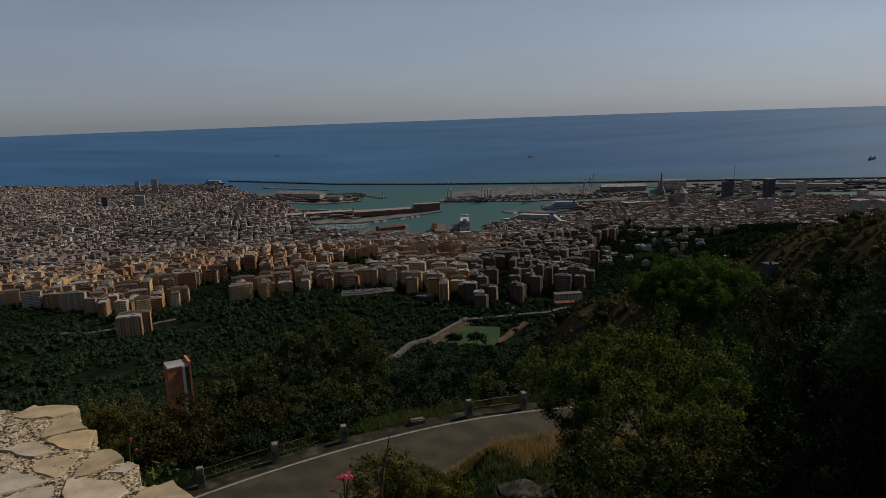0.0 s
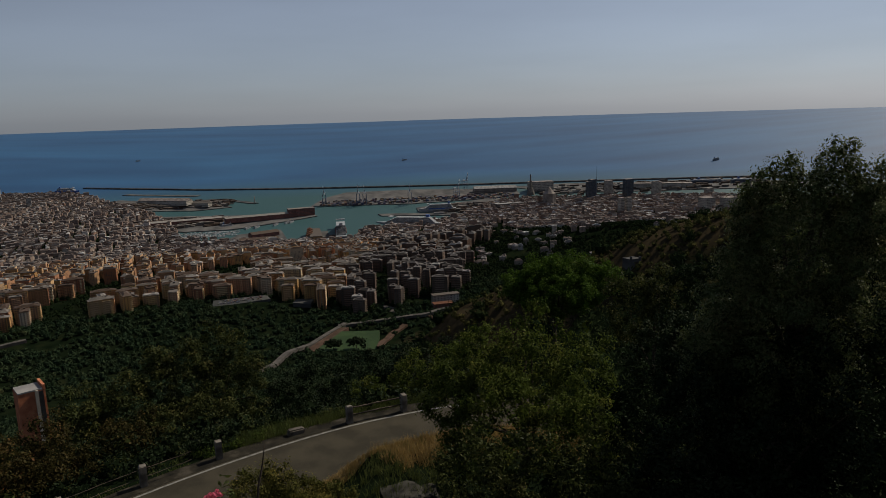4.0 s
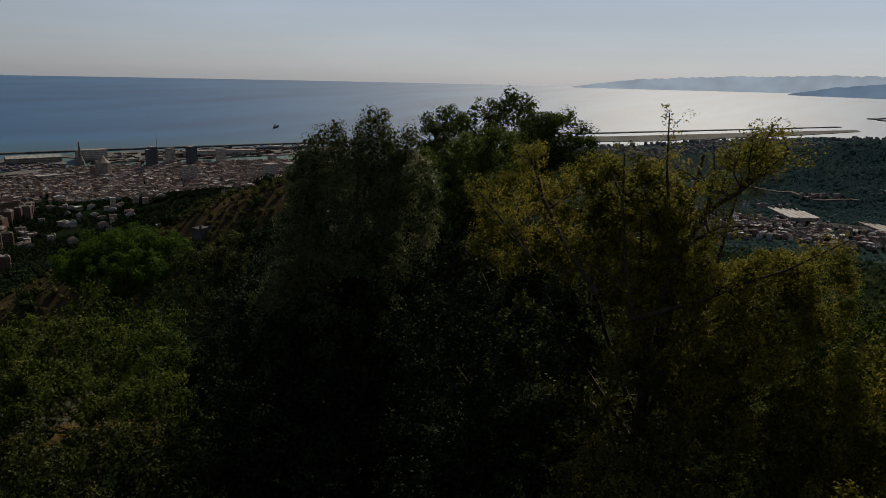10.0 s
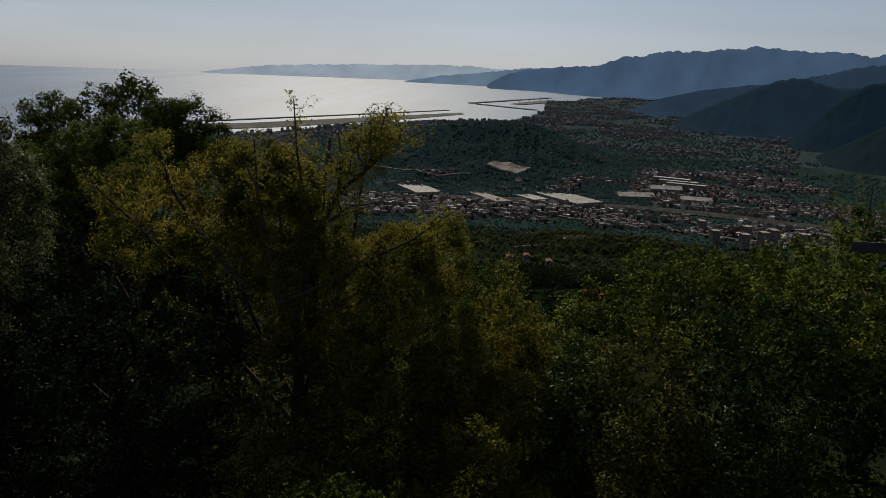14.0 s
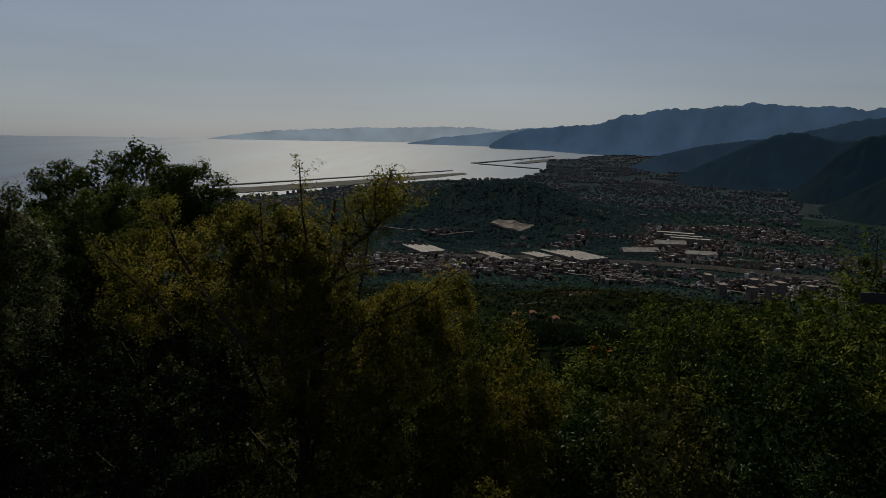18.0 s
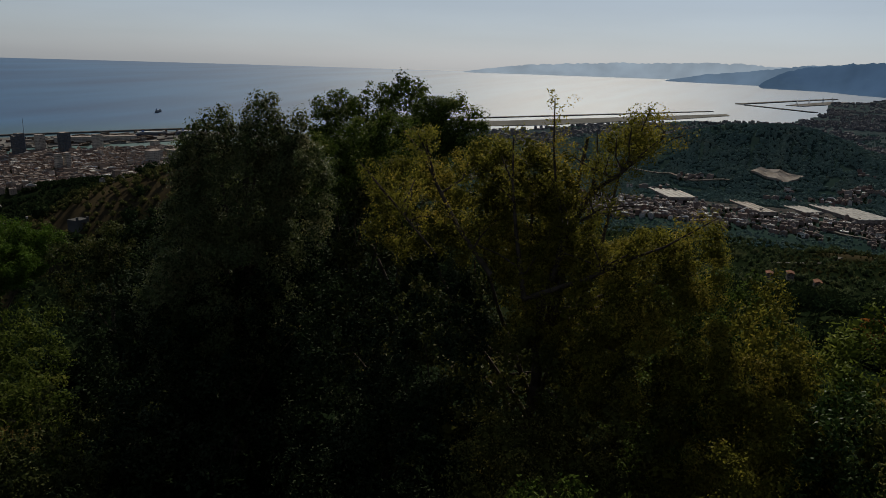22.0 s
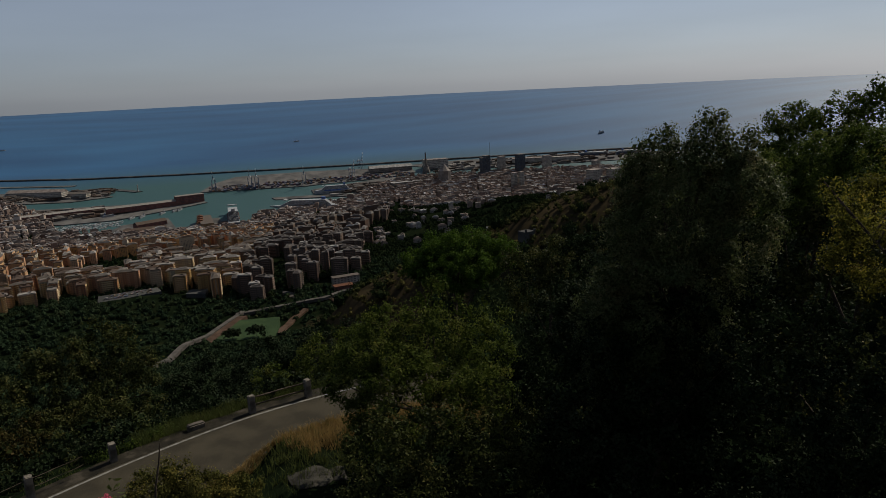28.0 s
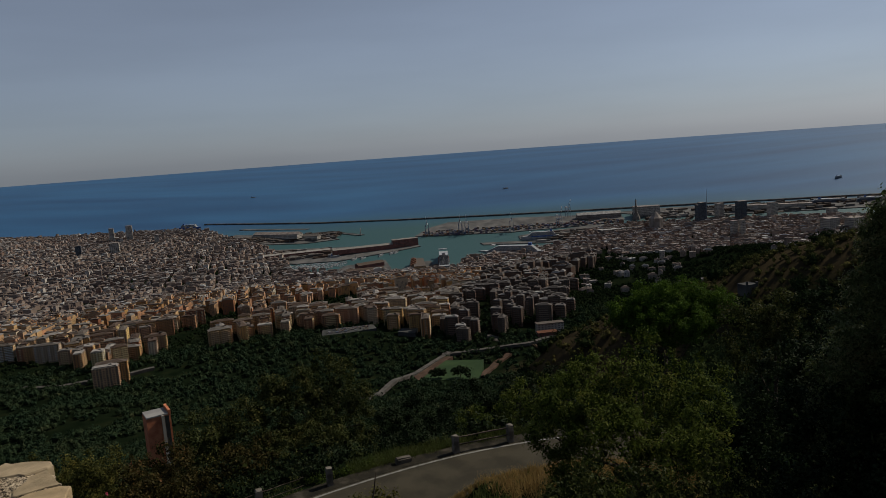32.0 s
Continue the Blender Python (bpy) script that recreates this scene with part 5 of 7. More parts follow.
M_TURF = noisy("sports_turf", [(0.4, (0.014, 0.03, 0.009)), (0.65, (0.024, 0.044, 0.014))], 0.05, 0.9)
quay("sports_field", [(-20, 870), (58, 853), (69, 935), (17, 945)], 195.5, "green sports pitch in the valley", M_TURF, "sports field", 174)
quay("clay_bank", [(-34, 874), (-20, 870), (17, 945), (28, 962), (16, 964)], 195.2, "bare reddish bank beside the pitch", M_CLAY, "bank", 174)
ribbon("footpath", [(63, 858), (72, 905), (88, 945), (110, 975)], 9, M_CLAY, "reddish earth track along the pitch", 3.0)
quay("car_park", [(-182, 1134), (-186, 1180), (-100, 1192), (-92, 1164)], 193.5, "car park terrace above the forest", M_RUNWAY, "car park", 170)
quay("car_park", [(-55, 1128), (-50, 1150), (-21, 1148), (-26, 1112)], 193.5, "small car park below the flats", M_RUNWAY, "car park", 170)
for k in range(5):
    quay("terrace", [(74 + k * 7, 1082 - k * 13), (84 + k * 7, 1086 - k * 13), (106 + k * 4, 1060 - k * 11), (96 + k * 4, 1054 - k * 11)], 191.0 - k * 0.6, "stepped grey parking terrace", M_PATH, "terrace", 170)
n = 70
pcx, pcy = rng.uniform(-42, 42, n), rng.choice([-10, -3, 4, 11], n)
v = boxes(np.stack([-140 + pcx * 0.9 - pcy * 0.2, 1168 + pcx * 0.13 + pcy * 0.95, np.full(n, 193.5)], -1), np.tile((1.8, 4.2, 1.5), (n, 1)), np.full(n, 0.14))
tagged(new("parked_cars", mesh_of("parked_cars", far(v.reshape(-1, 3)), box_faces(n), M_STACKS)), "tiny parked cars on the terrace", "cars", kind="stuff")
plx, ply = polar(78.5, 3350)
pu, pv = np.meshgrid(np.linspace(-1, 1, 9), np.linspace(-1, 1, 7), indexing="ij")
px_, py_ = plx + 88 * pu * 0.27 - 62 * pv * 0.96 * (1 - 0.3 * pu), ply + 88 * pu * 0.96 + 62 * pv * 0.27 * (1 - 0.3 * pu)
pz_ = ground(px_, py_) + 7 + 2 * np.abs(pv)
pv_ = far(np.stack([px_, py_, pz_], -1)).reshape(-1, 3)
bm = bmesh.new()
bv = [bm.verts.new(q) for q in pv_]
for q in grid_faces(9, 7):
    bm.faces.new([bv[i] for i in q])
ex = bmesh.ops.extrude_edge_only(bm, edges=[e for e in bm.edges if e.is_boundary])
bmesh.ops.translate(bm, vec=(0, 0, -6), verts=[g for g in ex["geom"] if isinstance(g, bmesh.types.BMVert)])
bmesh.ops.recalc_face_normals(bm, faces=bm.faces)
ob = new("stone_plateau", bm_mesh(bm, M_DULL, "stone_plateau"))
tagged(ob, "pale bare terrace on the wooded hill", "terrace", kind="structure")

# ---- red tower and huts ----
rt = new("apartment_tower")
rt.matrix_basis = Matrix.LocRotScale(Vector((-159, 386, 320.6)), Euler((0, 0, 0.55)), None)
tagged(rt, "lone red brick tower with a pale stair shaft", "building")
M_BRICK = noisy("orange_brick", [(0.4, (0.3, 0.1, 0.05)), (0.65, (0.42, 0.16, 0.08))], 0.3, 0.85)
part("wall", mesh_of("wall", boxes([(0, 0, -10)], [(13, 12, 41.5)], [0])[0], box_faces(1), M_BRICK), rt)
part("roof", mesh_of("roof", boxes([(-0.6, 0, 31.5)], [(11.5, 12.4, 0.8)], [0])[0], box_faces(1), M_HALLROOF), rt)
part("parapet", mesh_of("parapet", boxes([(6.0, 0, 31.5)], [(1.4, 12.2, 2.6)], [0])[0], box_faces(1), M_BRICK), rt)
part("stair_shaft", mesh_of("stair_shaft", boxes([(2.2, -6.3, -8)], [(1.6, 1.2, 39.8)], [0])[0], box_faces(1), M_PALE), rt)
part("glazed_strip", mesh_of("glazed_strip", boxes([(4.3, -6.1, -8)], [(2.2, 0.6, 39)], [0])[0], box_faces(1), M_GLASS), rt)
at = [(6.5, -4.2 + 2.8 * i, 1 + 3 * k) for i in range(4) for k in range(10)]
tagged(part("glazing", mesh_of("glazing", boxes(at, np.tile((0.2, 1.2, 1.5), (40, 1)), np.zeros(40)).reshape(-1, 3), box_faces(40), M_GLASS), rt), kind="stuff")
hx_, hy_ = polar(25.2, 232)
hut = new("stone_hut")
hut.matrix_basis = Matrix.LocRotScale(Vector((hx_, hy_, float(ground(hx_, hy_)))), Euler((0, 0, 0.3)), (0.75, 0.75, 0.75))
tagged(hut, "small ruined stone hut on the spur", "hut")
part("wall", mesh_of("wall", boxes([(0, 0, -2), (-2.6, -2.4, 3), (2.5, -2.4, 3)], [(6, 5, 5), (0.8, 0.6, 1.4), (1.0, 0.6, 0.8)], [0, 0, 0]).reshape(-1, 3), box_faces(3), M_DARKSTONE), hut)
part("doorway", mesh_of("doorway", boxes([(0.5, -2.52, -0.5)], [(1.2, 0.1, 2.2)], [0])[0], box_faces(1), M_BARK), hut)
for b_, e_ in ((79.2, 1180), (80.6, 1200), (82.5, 1150)):
    x_, y_ = polar(b_, e_)
    building("farmhouse", x_, y_, (16, 10, 9), 0.3, M_DULL, M_TILE, "farmhouse with a red tiled roof among trees", z=float(ground(x_, y_)) + 2, floors=2)
building("apartment_house", 176, 1034, (30, 13, 11), 0.1, M_REDWALL, M_TILE, "low red building under a pale block", z=float(ground(176, 1034)) - 2, floors=3, roof_kind="flat")
building("apartment_house", 184, 1056, (42, 13, 18), 0.1, M_PALE, M_ROOF, "pale flats above the red building", z=float(ground(184, 1056)), floors=6, roof_kind="flat")

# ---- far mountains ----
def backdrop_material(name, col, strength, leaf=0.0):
    """Far land: the air's blue haze put in as a faint emission, over dark woods where they still show."""
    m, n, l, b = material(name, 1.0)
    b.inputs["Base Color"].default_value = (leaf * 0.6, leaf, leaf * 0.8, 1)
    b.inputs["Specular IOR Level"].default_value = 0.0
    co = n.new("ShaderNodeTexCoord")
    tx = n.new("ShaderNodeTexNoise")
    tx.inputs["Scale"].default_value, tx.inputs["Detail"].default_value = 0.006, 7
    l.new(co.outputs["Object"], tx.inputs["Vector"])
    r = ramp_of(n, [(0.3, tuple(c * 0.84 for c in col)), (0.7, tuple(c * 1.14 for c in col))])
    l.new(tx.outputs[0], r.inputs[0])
    # Haze is painted in as emission; the hills themselves give no light.
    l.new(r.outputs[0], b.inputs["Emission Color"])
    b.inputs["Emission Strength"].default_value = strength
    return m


def range_of(name, b0, b1, near_d, depth, ridge_b, ridge_e, mat, seed, label):
    """A mountain range of many folds between two bearings: from its foot up to a ridge of given heights."""
    b = np.arange(b0, b1, 0.12)
    dn = near_d(b)
    k = np.linspace(0, 1.15, 22)
    K, B = np.meshgrid(k, b, indexing="ij")
    D = dn[None] * (1 + depth * K)
    x, y = polar(B, D)
    fold = lattice(B * 10 + K * 14, K * 16, 9, seed) * 0.3 + lattice(B * 10 - K * 9, K * 22 + 7, 3.6, seed + 1) * 0.14 + lattice(B * 10 + K * 5, K * 30, 1.4, seed + 2) * 0.05
    crest = (0.03 * lattice(B * 10, B * 0, 7, seed + 3) + 0.035 * lattice(B * 10, B * 0, 2.4, seed + 4) + 0.012 * lattice(B * 10, B * 0, 0.9, seed + 5)) * np.clip(np.interp(B, ridge_b, ridge_e) + 1, 0, 2)
    top = EYE_Z + dn[None] * (1 + depth) * np.tan(np.radians(np.interp(B, ridge_b, ridge_e) + crest))
    z = top * np.where(K < 1, smooth(K * 0.5) * 2 * (1 + fold * (1 - K) * K * 4), 1 - (K - 1) * 2) - 4
    v = far(np.stack([x, y, z], -1)).reshape(-1, 3)
    return tagged(new(name, mesh_of(name, v, grid_faces(len(k), len(b)), mat, flat=False)), label, "mountains", kind="structure")


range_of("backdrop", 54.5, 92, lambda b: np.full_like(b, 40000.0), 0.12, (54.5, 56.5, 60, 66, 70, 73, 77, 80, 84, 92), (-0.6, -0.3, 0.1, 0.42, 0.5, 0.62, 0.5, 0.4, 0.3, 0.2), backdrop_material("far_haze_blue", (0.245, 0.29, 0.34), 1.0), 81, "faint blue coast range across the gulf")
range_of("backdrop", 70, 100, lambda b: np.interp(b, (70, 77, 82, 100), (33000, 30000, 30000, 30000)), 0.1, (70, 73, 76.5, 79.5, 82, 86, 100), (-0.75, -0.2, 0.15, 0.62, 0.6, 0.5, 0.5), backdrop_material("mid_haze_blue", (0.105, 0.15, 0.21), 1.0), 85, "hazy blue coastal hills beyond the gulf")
range_of("backdrop", 76.3, 128, lambda b: np.interp(b, (76.3, 76.8, 80.7, 82.9, 85.7, 90, 96, 128), (29500, 25000, 23860, 21200, 19400, 18500, 14000, 12000)), 0.2, (76.3, 77, 78.3, 80.6, 82.8, 84.2, 85.5, 86.8, 87.7, 88.4, 89.2, 91.6, 92.8, 94.3, 94.9, 96.5, 99.4, 101.3, 103.6, 105, 106, 106.9, 107.8, 109.3, 128), (-1.0, -0.5, 0.2, 0.68, 0.83, 0.92, 1.22, 1.62, 1.9, 1.83, 2.16, 2.27, 2.34, 2.58, 2.51, 2.8, 2.51, 2.47, 2.26, 2.41, 2.42, 2.63, 2.29, 2.39, 2.2), backdrop_material("mountain_haze_blue", (0.046, 0.078, 0.132), 1.0, 0.01), 89, "dark blue mountain range above the far coast")
range_of("backdrop", 86, 128, lambda b: np.full_like(b, 9600.0), 0.2, (86, 87.5, 90.1, 93, 96, 98.4, 100.3, 101.8, 103.6, 106.1, 107.1, 109.4, 128), (-2.7, -2.3, -1.2, -0.45, 0.02, 0.32, 0.8, 1.25, 1.66, 1.76, 2.17, 2.3, 2.3), backdrop_material("slope_haze_blue", (0.018, 0.032, 0.053), 1.0, 0.006), 93, "dark wooded shoulder of the mountains")
range_of("backdrop", 86.5, 128, lambda b: np.full_like(b, 6900.0), 0.25, (86.5, 88.1, 90.2, 92.7, 96, 98, 98.9, 99.9, 101.1, 104, 128), (-4.6, -4.2, -3.5, -2.06, -0.4, 0.43, 0.63, 0.54, 0.2, 0.0, 0.0), backdrop_material("ridge_haze_blue", (0.009, 0.0175, 0.0285), 1.0, 0.008), 97, "dark wooded ridge across the valley")
range_of("backdrop", 97, 128, lambda b: np.full_like(b, 5700.0), 0.22, (97, 100.2, 102, 103, 103.7, 105.5, 107.3, 109.5, 128), (-5.5, -2.98, -0.8, 0.0, 0.49, 0.71, 0.69, 1.06, 1.2), backdrop_material("flank_haze_blue", (0.0052, 0.0108, 0.0178), 1.0, 0.008), 101, "dark wooded mountain flank")
range_of("backdrop", 94, 128, lambda b: np.full_like(b, 4500.0), 0.24, (94, 96.5, 100.5, 103, 105.8, 108.1, 109.6, 128), (-6.4, -6.0, -5.2, -3.65, -1.84, -0.15, 0.68, 1.6), backdrop_material("foothill_haze_blue", (0.004, 0.0083, 0.0125), 1.0, 0.01), 105, "dark wooded foothill above the valley town")

# ---- near trees ----
def sight(bearing, el, d):
    """The place seen from the lookout under a bearing and height at a plan distance."""
    x, y = polar(bearing, d)
    q = radians(min(78, max(0, bearing)))
    return np.array((float(x) + 0.35 * math.sin(q), float(y) + 0.35 * (math.cos(q) - 1), EYE_Z + d * math.tan(radians(el))))


def blades(c, size, r, facing, flat=0.6, ratio=0.32):
    """Leaf blades at places, each turned roughly to the way that its spray faces."""
    k = len(c)
    n = facing + r.normal(size=(k, 3)) * flat
    n /= np.linalg.norm(n, axis=1)[:, None]
    a = r.normal(size=(k, 3))
    a[:, 2] -= 0.35
    a -= (a * n).sum(1)[:, None] * n
    a /= np.linalg.norm(a, axis=1)[:, None]
    t = np.cross(n, a)
    ln = (size * r.uniform(0.55, 1.4, k))[:, None]
    v = np.stack([c - a * ln * 0.5, c + t * ln * ratio - a * ln * 0.06, c + a * ln * 0.5 - n * ln * 0.08, c - t * ln * ratio - a * ln * 0.06], 1)
    return v.reshape(-1, 3)


def foliage(name, centres, radius, per, size, mat, seed, core=0.46, flat=0.6, ratio=0.3, cored=None, shift=None):
    """Clumps of leaf blades facing outwards and up, each round a ragged mass of inner leaves darkened for shade."""
    r = np.random.default_rng(seed)
    centres, radius = np.asarray(centres, float), np.asarray(radius, float)
    per = np.broadcast_to(per, (len(centres),))
    c = np.repeat(centres, per, 0)
    g = r.normal(size=c.shape)
    g[:, 2] += 0.25
    g /= np.linalg.norm(g, axis=1)[:, None]
    c = c + g * (np.repeat(radius, per) * r.uniform(0.6, 1.12, len(c)))[:, None] * np.array((1, 1, 0.85))
    v = blades(c, size, r, g + np.array((0, 0, 0.35)), flat, ratio)
    q = np.arange(len(v)).reshape(-1, 4)
    f = np.concatenate([q[:, [0, 1, 2]], q[:, [0, 2, 3]]])
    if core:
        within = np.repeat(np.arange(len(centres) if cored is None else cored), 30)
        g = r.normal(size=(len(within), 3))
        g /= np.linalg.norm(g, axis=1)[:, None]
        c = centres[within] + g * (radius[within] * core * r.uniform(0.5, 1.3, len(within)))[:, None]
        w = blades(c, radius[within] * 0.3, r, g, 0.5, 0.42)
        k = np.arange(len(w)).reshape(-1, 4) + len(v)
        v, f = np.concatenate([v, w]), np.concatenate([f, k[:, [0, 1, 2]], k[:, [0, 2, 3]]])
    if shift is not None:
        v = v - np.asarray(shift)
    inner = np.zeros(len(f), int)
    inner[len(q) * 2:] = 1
    return mesh_of(name, v, f, [mat, inner_shade_of(mat)], inner)


INNER = {}


def inner_shade_of(mat):
    """The leaves inside a crown, their colour darkened for the shade there."""
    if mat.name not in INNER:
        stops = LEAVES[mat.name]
        # Base colours cut to about two thirds for shade within the crown.
        INNER[mat.name] = leaf_material("shaded_inner_" + mat.name, [(0.0, tuple(c * 0.62 for c in stops[0][1])), (1.0, tuple(c * 0.7 for c in stops[1][1]))], 0.2, 0.9, 0.0)
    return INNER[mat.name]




L_HOLM = leaf_material("holm_oak_crown_leaves", [(0.0, (0.0353, 0.0517, 0.019)), (0.5, (0.0753, 0.0906, 0.0328)), (0.85, (0.1352, 0.1223, 0.0518)), (1.0, (0.1646, 0.1235, 0.0605))], 0.36, 0.5, 0.11, 0.7)
# Darker than the holm crown leaves, to stand for deep shade.
L_SHADED = leaf_material("shade_dark_leaves", [(0.0, (0.007, 0.0125, 0.006)), (0.6, (0.016, 0.025, 0.011)), (1.0, (0.035, 0.037, 0.02))], 0.15, 0.65, 0.03)
L_ASH = leaf_material("ash_leaves", [(0.0, (0.0258, 0.041, 0.0083)), (0.55, (0.0646, 0.0851, 0.0152)), (1.0, (0.1445, 0.1406, 0.0305))], 0.42)
L_YEL = leaf_material("yellowing_leaves", [(0.0, (0.0518, 0.0558, 0.0095)), (0.55, (0.1288, 0.121, 0.0192)), (1.0, (0.246, 0.182, 0.0319))], 0.58)
L_GRN = leaf_material("fresh_leaves", [(0.0, (0.036, 0.054, 0.011)), (0.55, (0.1, 0.126, 0.021)), (1.0, (0.28, 0.262, 0.048))], 0.45)
L_MOSS = leaf_material("mossy_leaves", [(0.0, (0.024, 0.041, 0.009)), (0.6, (0.06, 0.086, 0.016)), (1.0, (0.135, 0.14, 0.031))], 0.42)
L_OLIVE = leaf_material("olive_leaves", [(0.0, (0.019, 0.027, 0.01)), (0.6, (0.044, 0.051, 0.015)), (1.0, (0.105, 0.088, 0.028))], 0.3)
L_RUST = leaf_material("autumn_leaves", [(0.0, (0.02, 0.021, 0.008)), (0.55, (0.045, 0.038, 0.012)), (0.85, (0.088, 0.054, 0.018)), (1.0, (0.135, 0.046, 0.026))], 0.3)
L_PINE = leaf_material("pine_needles", [(0.0, (0.0207, 0.0413, 0.0061)), (0.7, (0.0551, 0.0976, 0.0121)), (1.0, (0.1148, 0.1606, 0.0219))], 0.4)
# Glossy laurel green, darkened for shade below the bright bush.
L_LAUREL_SHADE = leaf_material("laurel_shade_leaves", [(0.0, (0.014, 0.029, 0.009)), (0.55, (0.038, 0.066, 0.017)), (1.0, (0.11, 0.135, 0.035))], 0.35, 0.45, 0.1)
L_RUSSET = leaf_material("russet_olive_leaves", [(0.0, (0.0325, 0.0375, 0.0112)), (0.55, (0.0825, 0.0825, 0.02)), (1.0, (0.1875, 0.1438, 0.035))], 0.4)
L_ORANGE = leaf_material("orange_leaves", [(0.0, (0.16, 0.06, 0.015)), (1.0, (0.3, 0.12, 0.03))], 0.35)
L_STRAW = leaf_material("straw", [(0.0, (0.12, 0.0806, 0.0262)), (1.0, (0.3356, 0.2304, 0.0938))], 0.3)
L_GRASS = leaf_material("grass", [(0.0, (0.03, 0.045, 0.012)), (1.0, (0.09, 0.1, 0.03))], 0.3)


def tree(name, base, lobes, mat, seed, label, leaf=0.14, clump=0.55, per=60, trunk=0.16, dense=0.9, core=0.46, limb_lines=(), twigs=(), category="tree", flat=0.6, ratio=0.3):
    """A tree: trunk, a limb to each lobe, and a crown of leaf clumps. Lobes: bearing, distance, top and foot angles, width in degrees."""
    r = np.random.default_rng(seed)
    bx, by = polar(base[0], base[1])
    foot = np.array((float(bx), float(by), float(ground(bx, by)) - 0.3))
    root = new(name)
    root.location = foot
    tagged(root, label, category)
    cs, rad, mids = [], [], []
    for b, d, e1, e0, w in lobes:
        top, low = sight(b, e1, d), sight(b, e0, d)
        mid, hz, hw = (top + low) / 2, (top[2] - low[2]) / 2, d * math.tan(radians(w / 2))
        mids.append(mid)
        mean = (hz * hw * hw) ** (1 / 3)
        n = int(4 * dense * (mean / clump) ** 2 * 1.5) + 6
        u = r.normal(size=(n, 3))
        u /= np.linalg.norm(u, axis=1)[:, None]
        ph = np.arctan2(u[:, 1], u[:, 0])
        wob = 1 + 0.1 * np.sin(3 * ph + seed + 4 * u[:, 2]) + 0.06 * np.sin(7 * ph + 5 * u[:, 2] + b)
        rr = (0.45 + 0.5 * r.random(n) ** 0.45) * wob
        cs.append(mid + u * rr[:, None] * np.array((hw, hw, hz)))
        rad.append(clump * r.uniform(0.55, 1.25, n))
    cs, rad = np.concatenate(cs), np.concatenate(rad)
    low = ground(cs[:, 0], cs[:, 1]) + 0.2
    ok = cs[:, 2] > low
    cs, rad = cs[ok], rad[ok]
    away = ((cs[:, 0] * bx + cs[:, 1] * by) / math.hypot(bx, by) - math.hypot(bx, by)) > 0.5 * clump
    count = np.where(away, per // 5, per)
    whole = len(cs)
    if len(twigs):
        extra = np.concatenate(twigs)
        cs, rad = np.concatenate([cs, extra]), np.concatenate([rad, r.uniform(0.1, 0.22, len(extra))])
        count = np.concatenate([count, np.full(len(extra), max(10, per // 5))])
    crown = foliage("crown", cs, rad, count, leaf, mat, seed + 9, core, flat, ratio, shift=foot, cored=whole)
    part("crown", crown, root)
    tallest = max(mids, key=lambda q: q[2])
    t1 = np.array((foot[0] * 0.4 + tallest[0] * 0.6, foot[1] * 0.4 + tallest[1] * 0.6, tallest[2])) - foot
    line = [(0, 0, -0.3), t1 * 0.33 + r.normal(size=3) * 0.15, t1 * 0.66 + r.normal(size=3) * 0.2, t1]
    v, f = tube(line, [trunk, trunk * 0.8, trunk * 0.55, trunk * 0.2], 8)
    part("trunk", mesh_of("trunk", v, f, M_BARK, flat=False), root)
    for m in mids:
        e, st = m - foot, t1 * r.uniform(0.3, 0.6)
        v, f = tube([st, (st + e) / 2 + r.normal(size=3) * 0.25, e], [trunk * 0.45, trunk * 0.3, trunk * 0.1], 6)
        part("limb", mesh_of("limb", v, f, M_BARK, flat=False), root)
    for ln in limb_lines:
        pts = [np.asarray(p) - foot for p in ln]
        v, f = tube(pts, np.linspace(trunk * (0.7 if len(pts) > 5 else 0.38 if len(pts) > 3 else 0.15), 0.012, len(pts)), 6)
        part("limb", mesh_of("limb", v, f, M_BARK, flat=False), root)
    return root


tree("holm_oak", (36.5, 24), [(35.3, 23, -3.5, -9, 3.2), (33.6, 23, -5.0, -11, 3.0), (38.9, 23, -2.9, -9, 3.6), (41.3, 23, -4.2, -11, 3.4), (36.8, 23, -5.4, -15, 9), (33.4, 22.5, -8.6, -20, 5.5), (41.5, 22.5, -5.5, -17, 6), (36, 22, -13, -24, 11), (31.4, 21.5, -14, -24, 5)],
     L_HOLM, 11, "tall dark holm oak on the steep bank", leaf=0.066, clump=0.42, per=170, trunk=0.26, dense=1.15, core=0.6)
# Lower holm lobes set apart so a darker leaf colour paints their shade.
tree("shaded_thicket", (34, 19.5), [(36, 21, -17, -29, 12), (30.5, 20.5, -18, -31, 8), (41, 21, -15, -28, 11), (35, 19, -25, -38, 18), (28.5, 19, -24, -36, 8), (24.6, 27.5, -18.6, -29, 6), (25.5, 23.5, -22, -33, 6)],
     L_SHADED, 35, "lower holm oak foliage, leaf colour darkened for shade", leaf=0.1, clump=0.44, per=80, trunk=0.1, dense=0.85, core=0.6, category="shrub")
tree("holm_oak", (49.5, 35), [(43.6, 34, -2.9, -7.5, 2.4), (45.5, 35, -2.2, -9, 4), (47.3, 36, -1.4, -9, 4), (49.6, 36, -0.75, -9, 4.4), (50.7, 36, -0.9, -7, 2.0), (51.6, 35, -2.2, -9, 4), (53.5, 34.5, -2.1, -7, 2.6), (52, 35, -3.6, -11, 5), (55.4, 34, -3.6, -9, 2.6)],
     L_MOSS, 12, "green oak with a ragged broad crown", leaf=0.085, clump=0.5, per=170, trunk=0.22, dense=1.3, core=0.62)
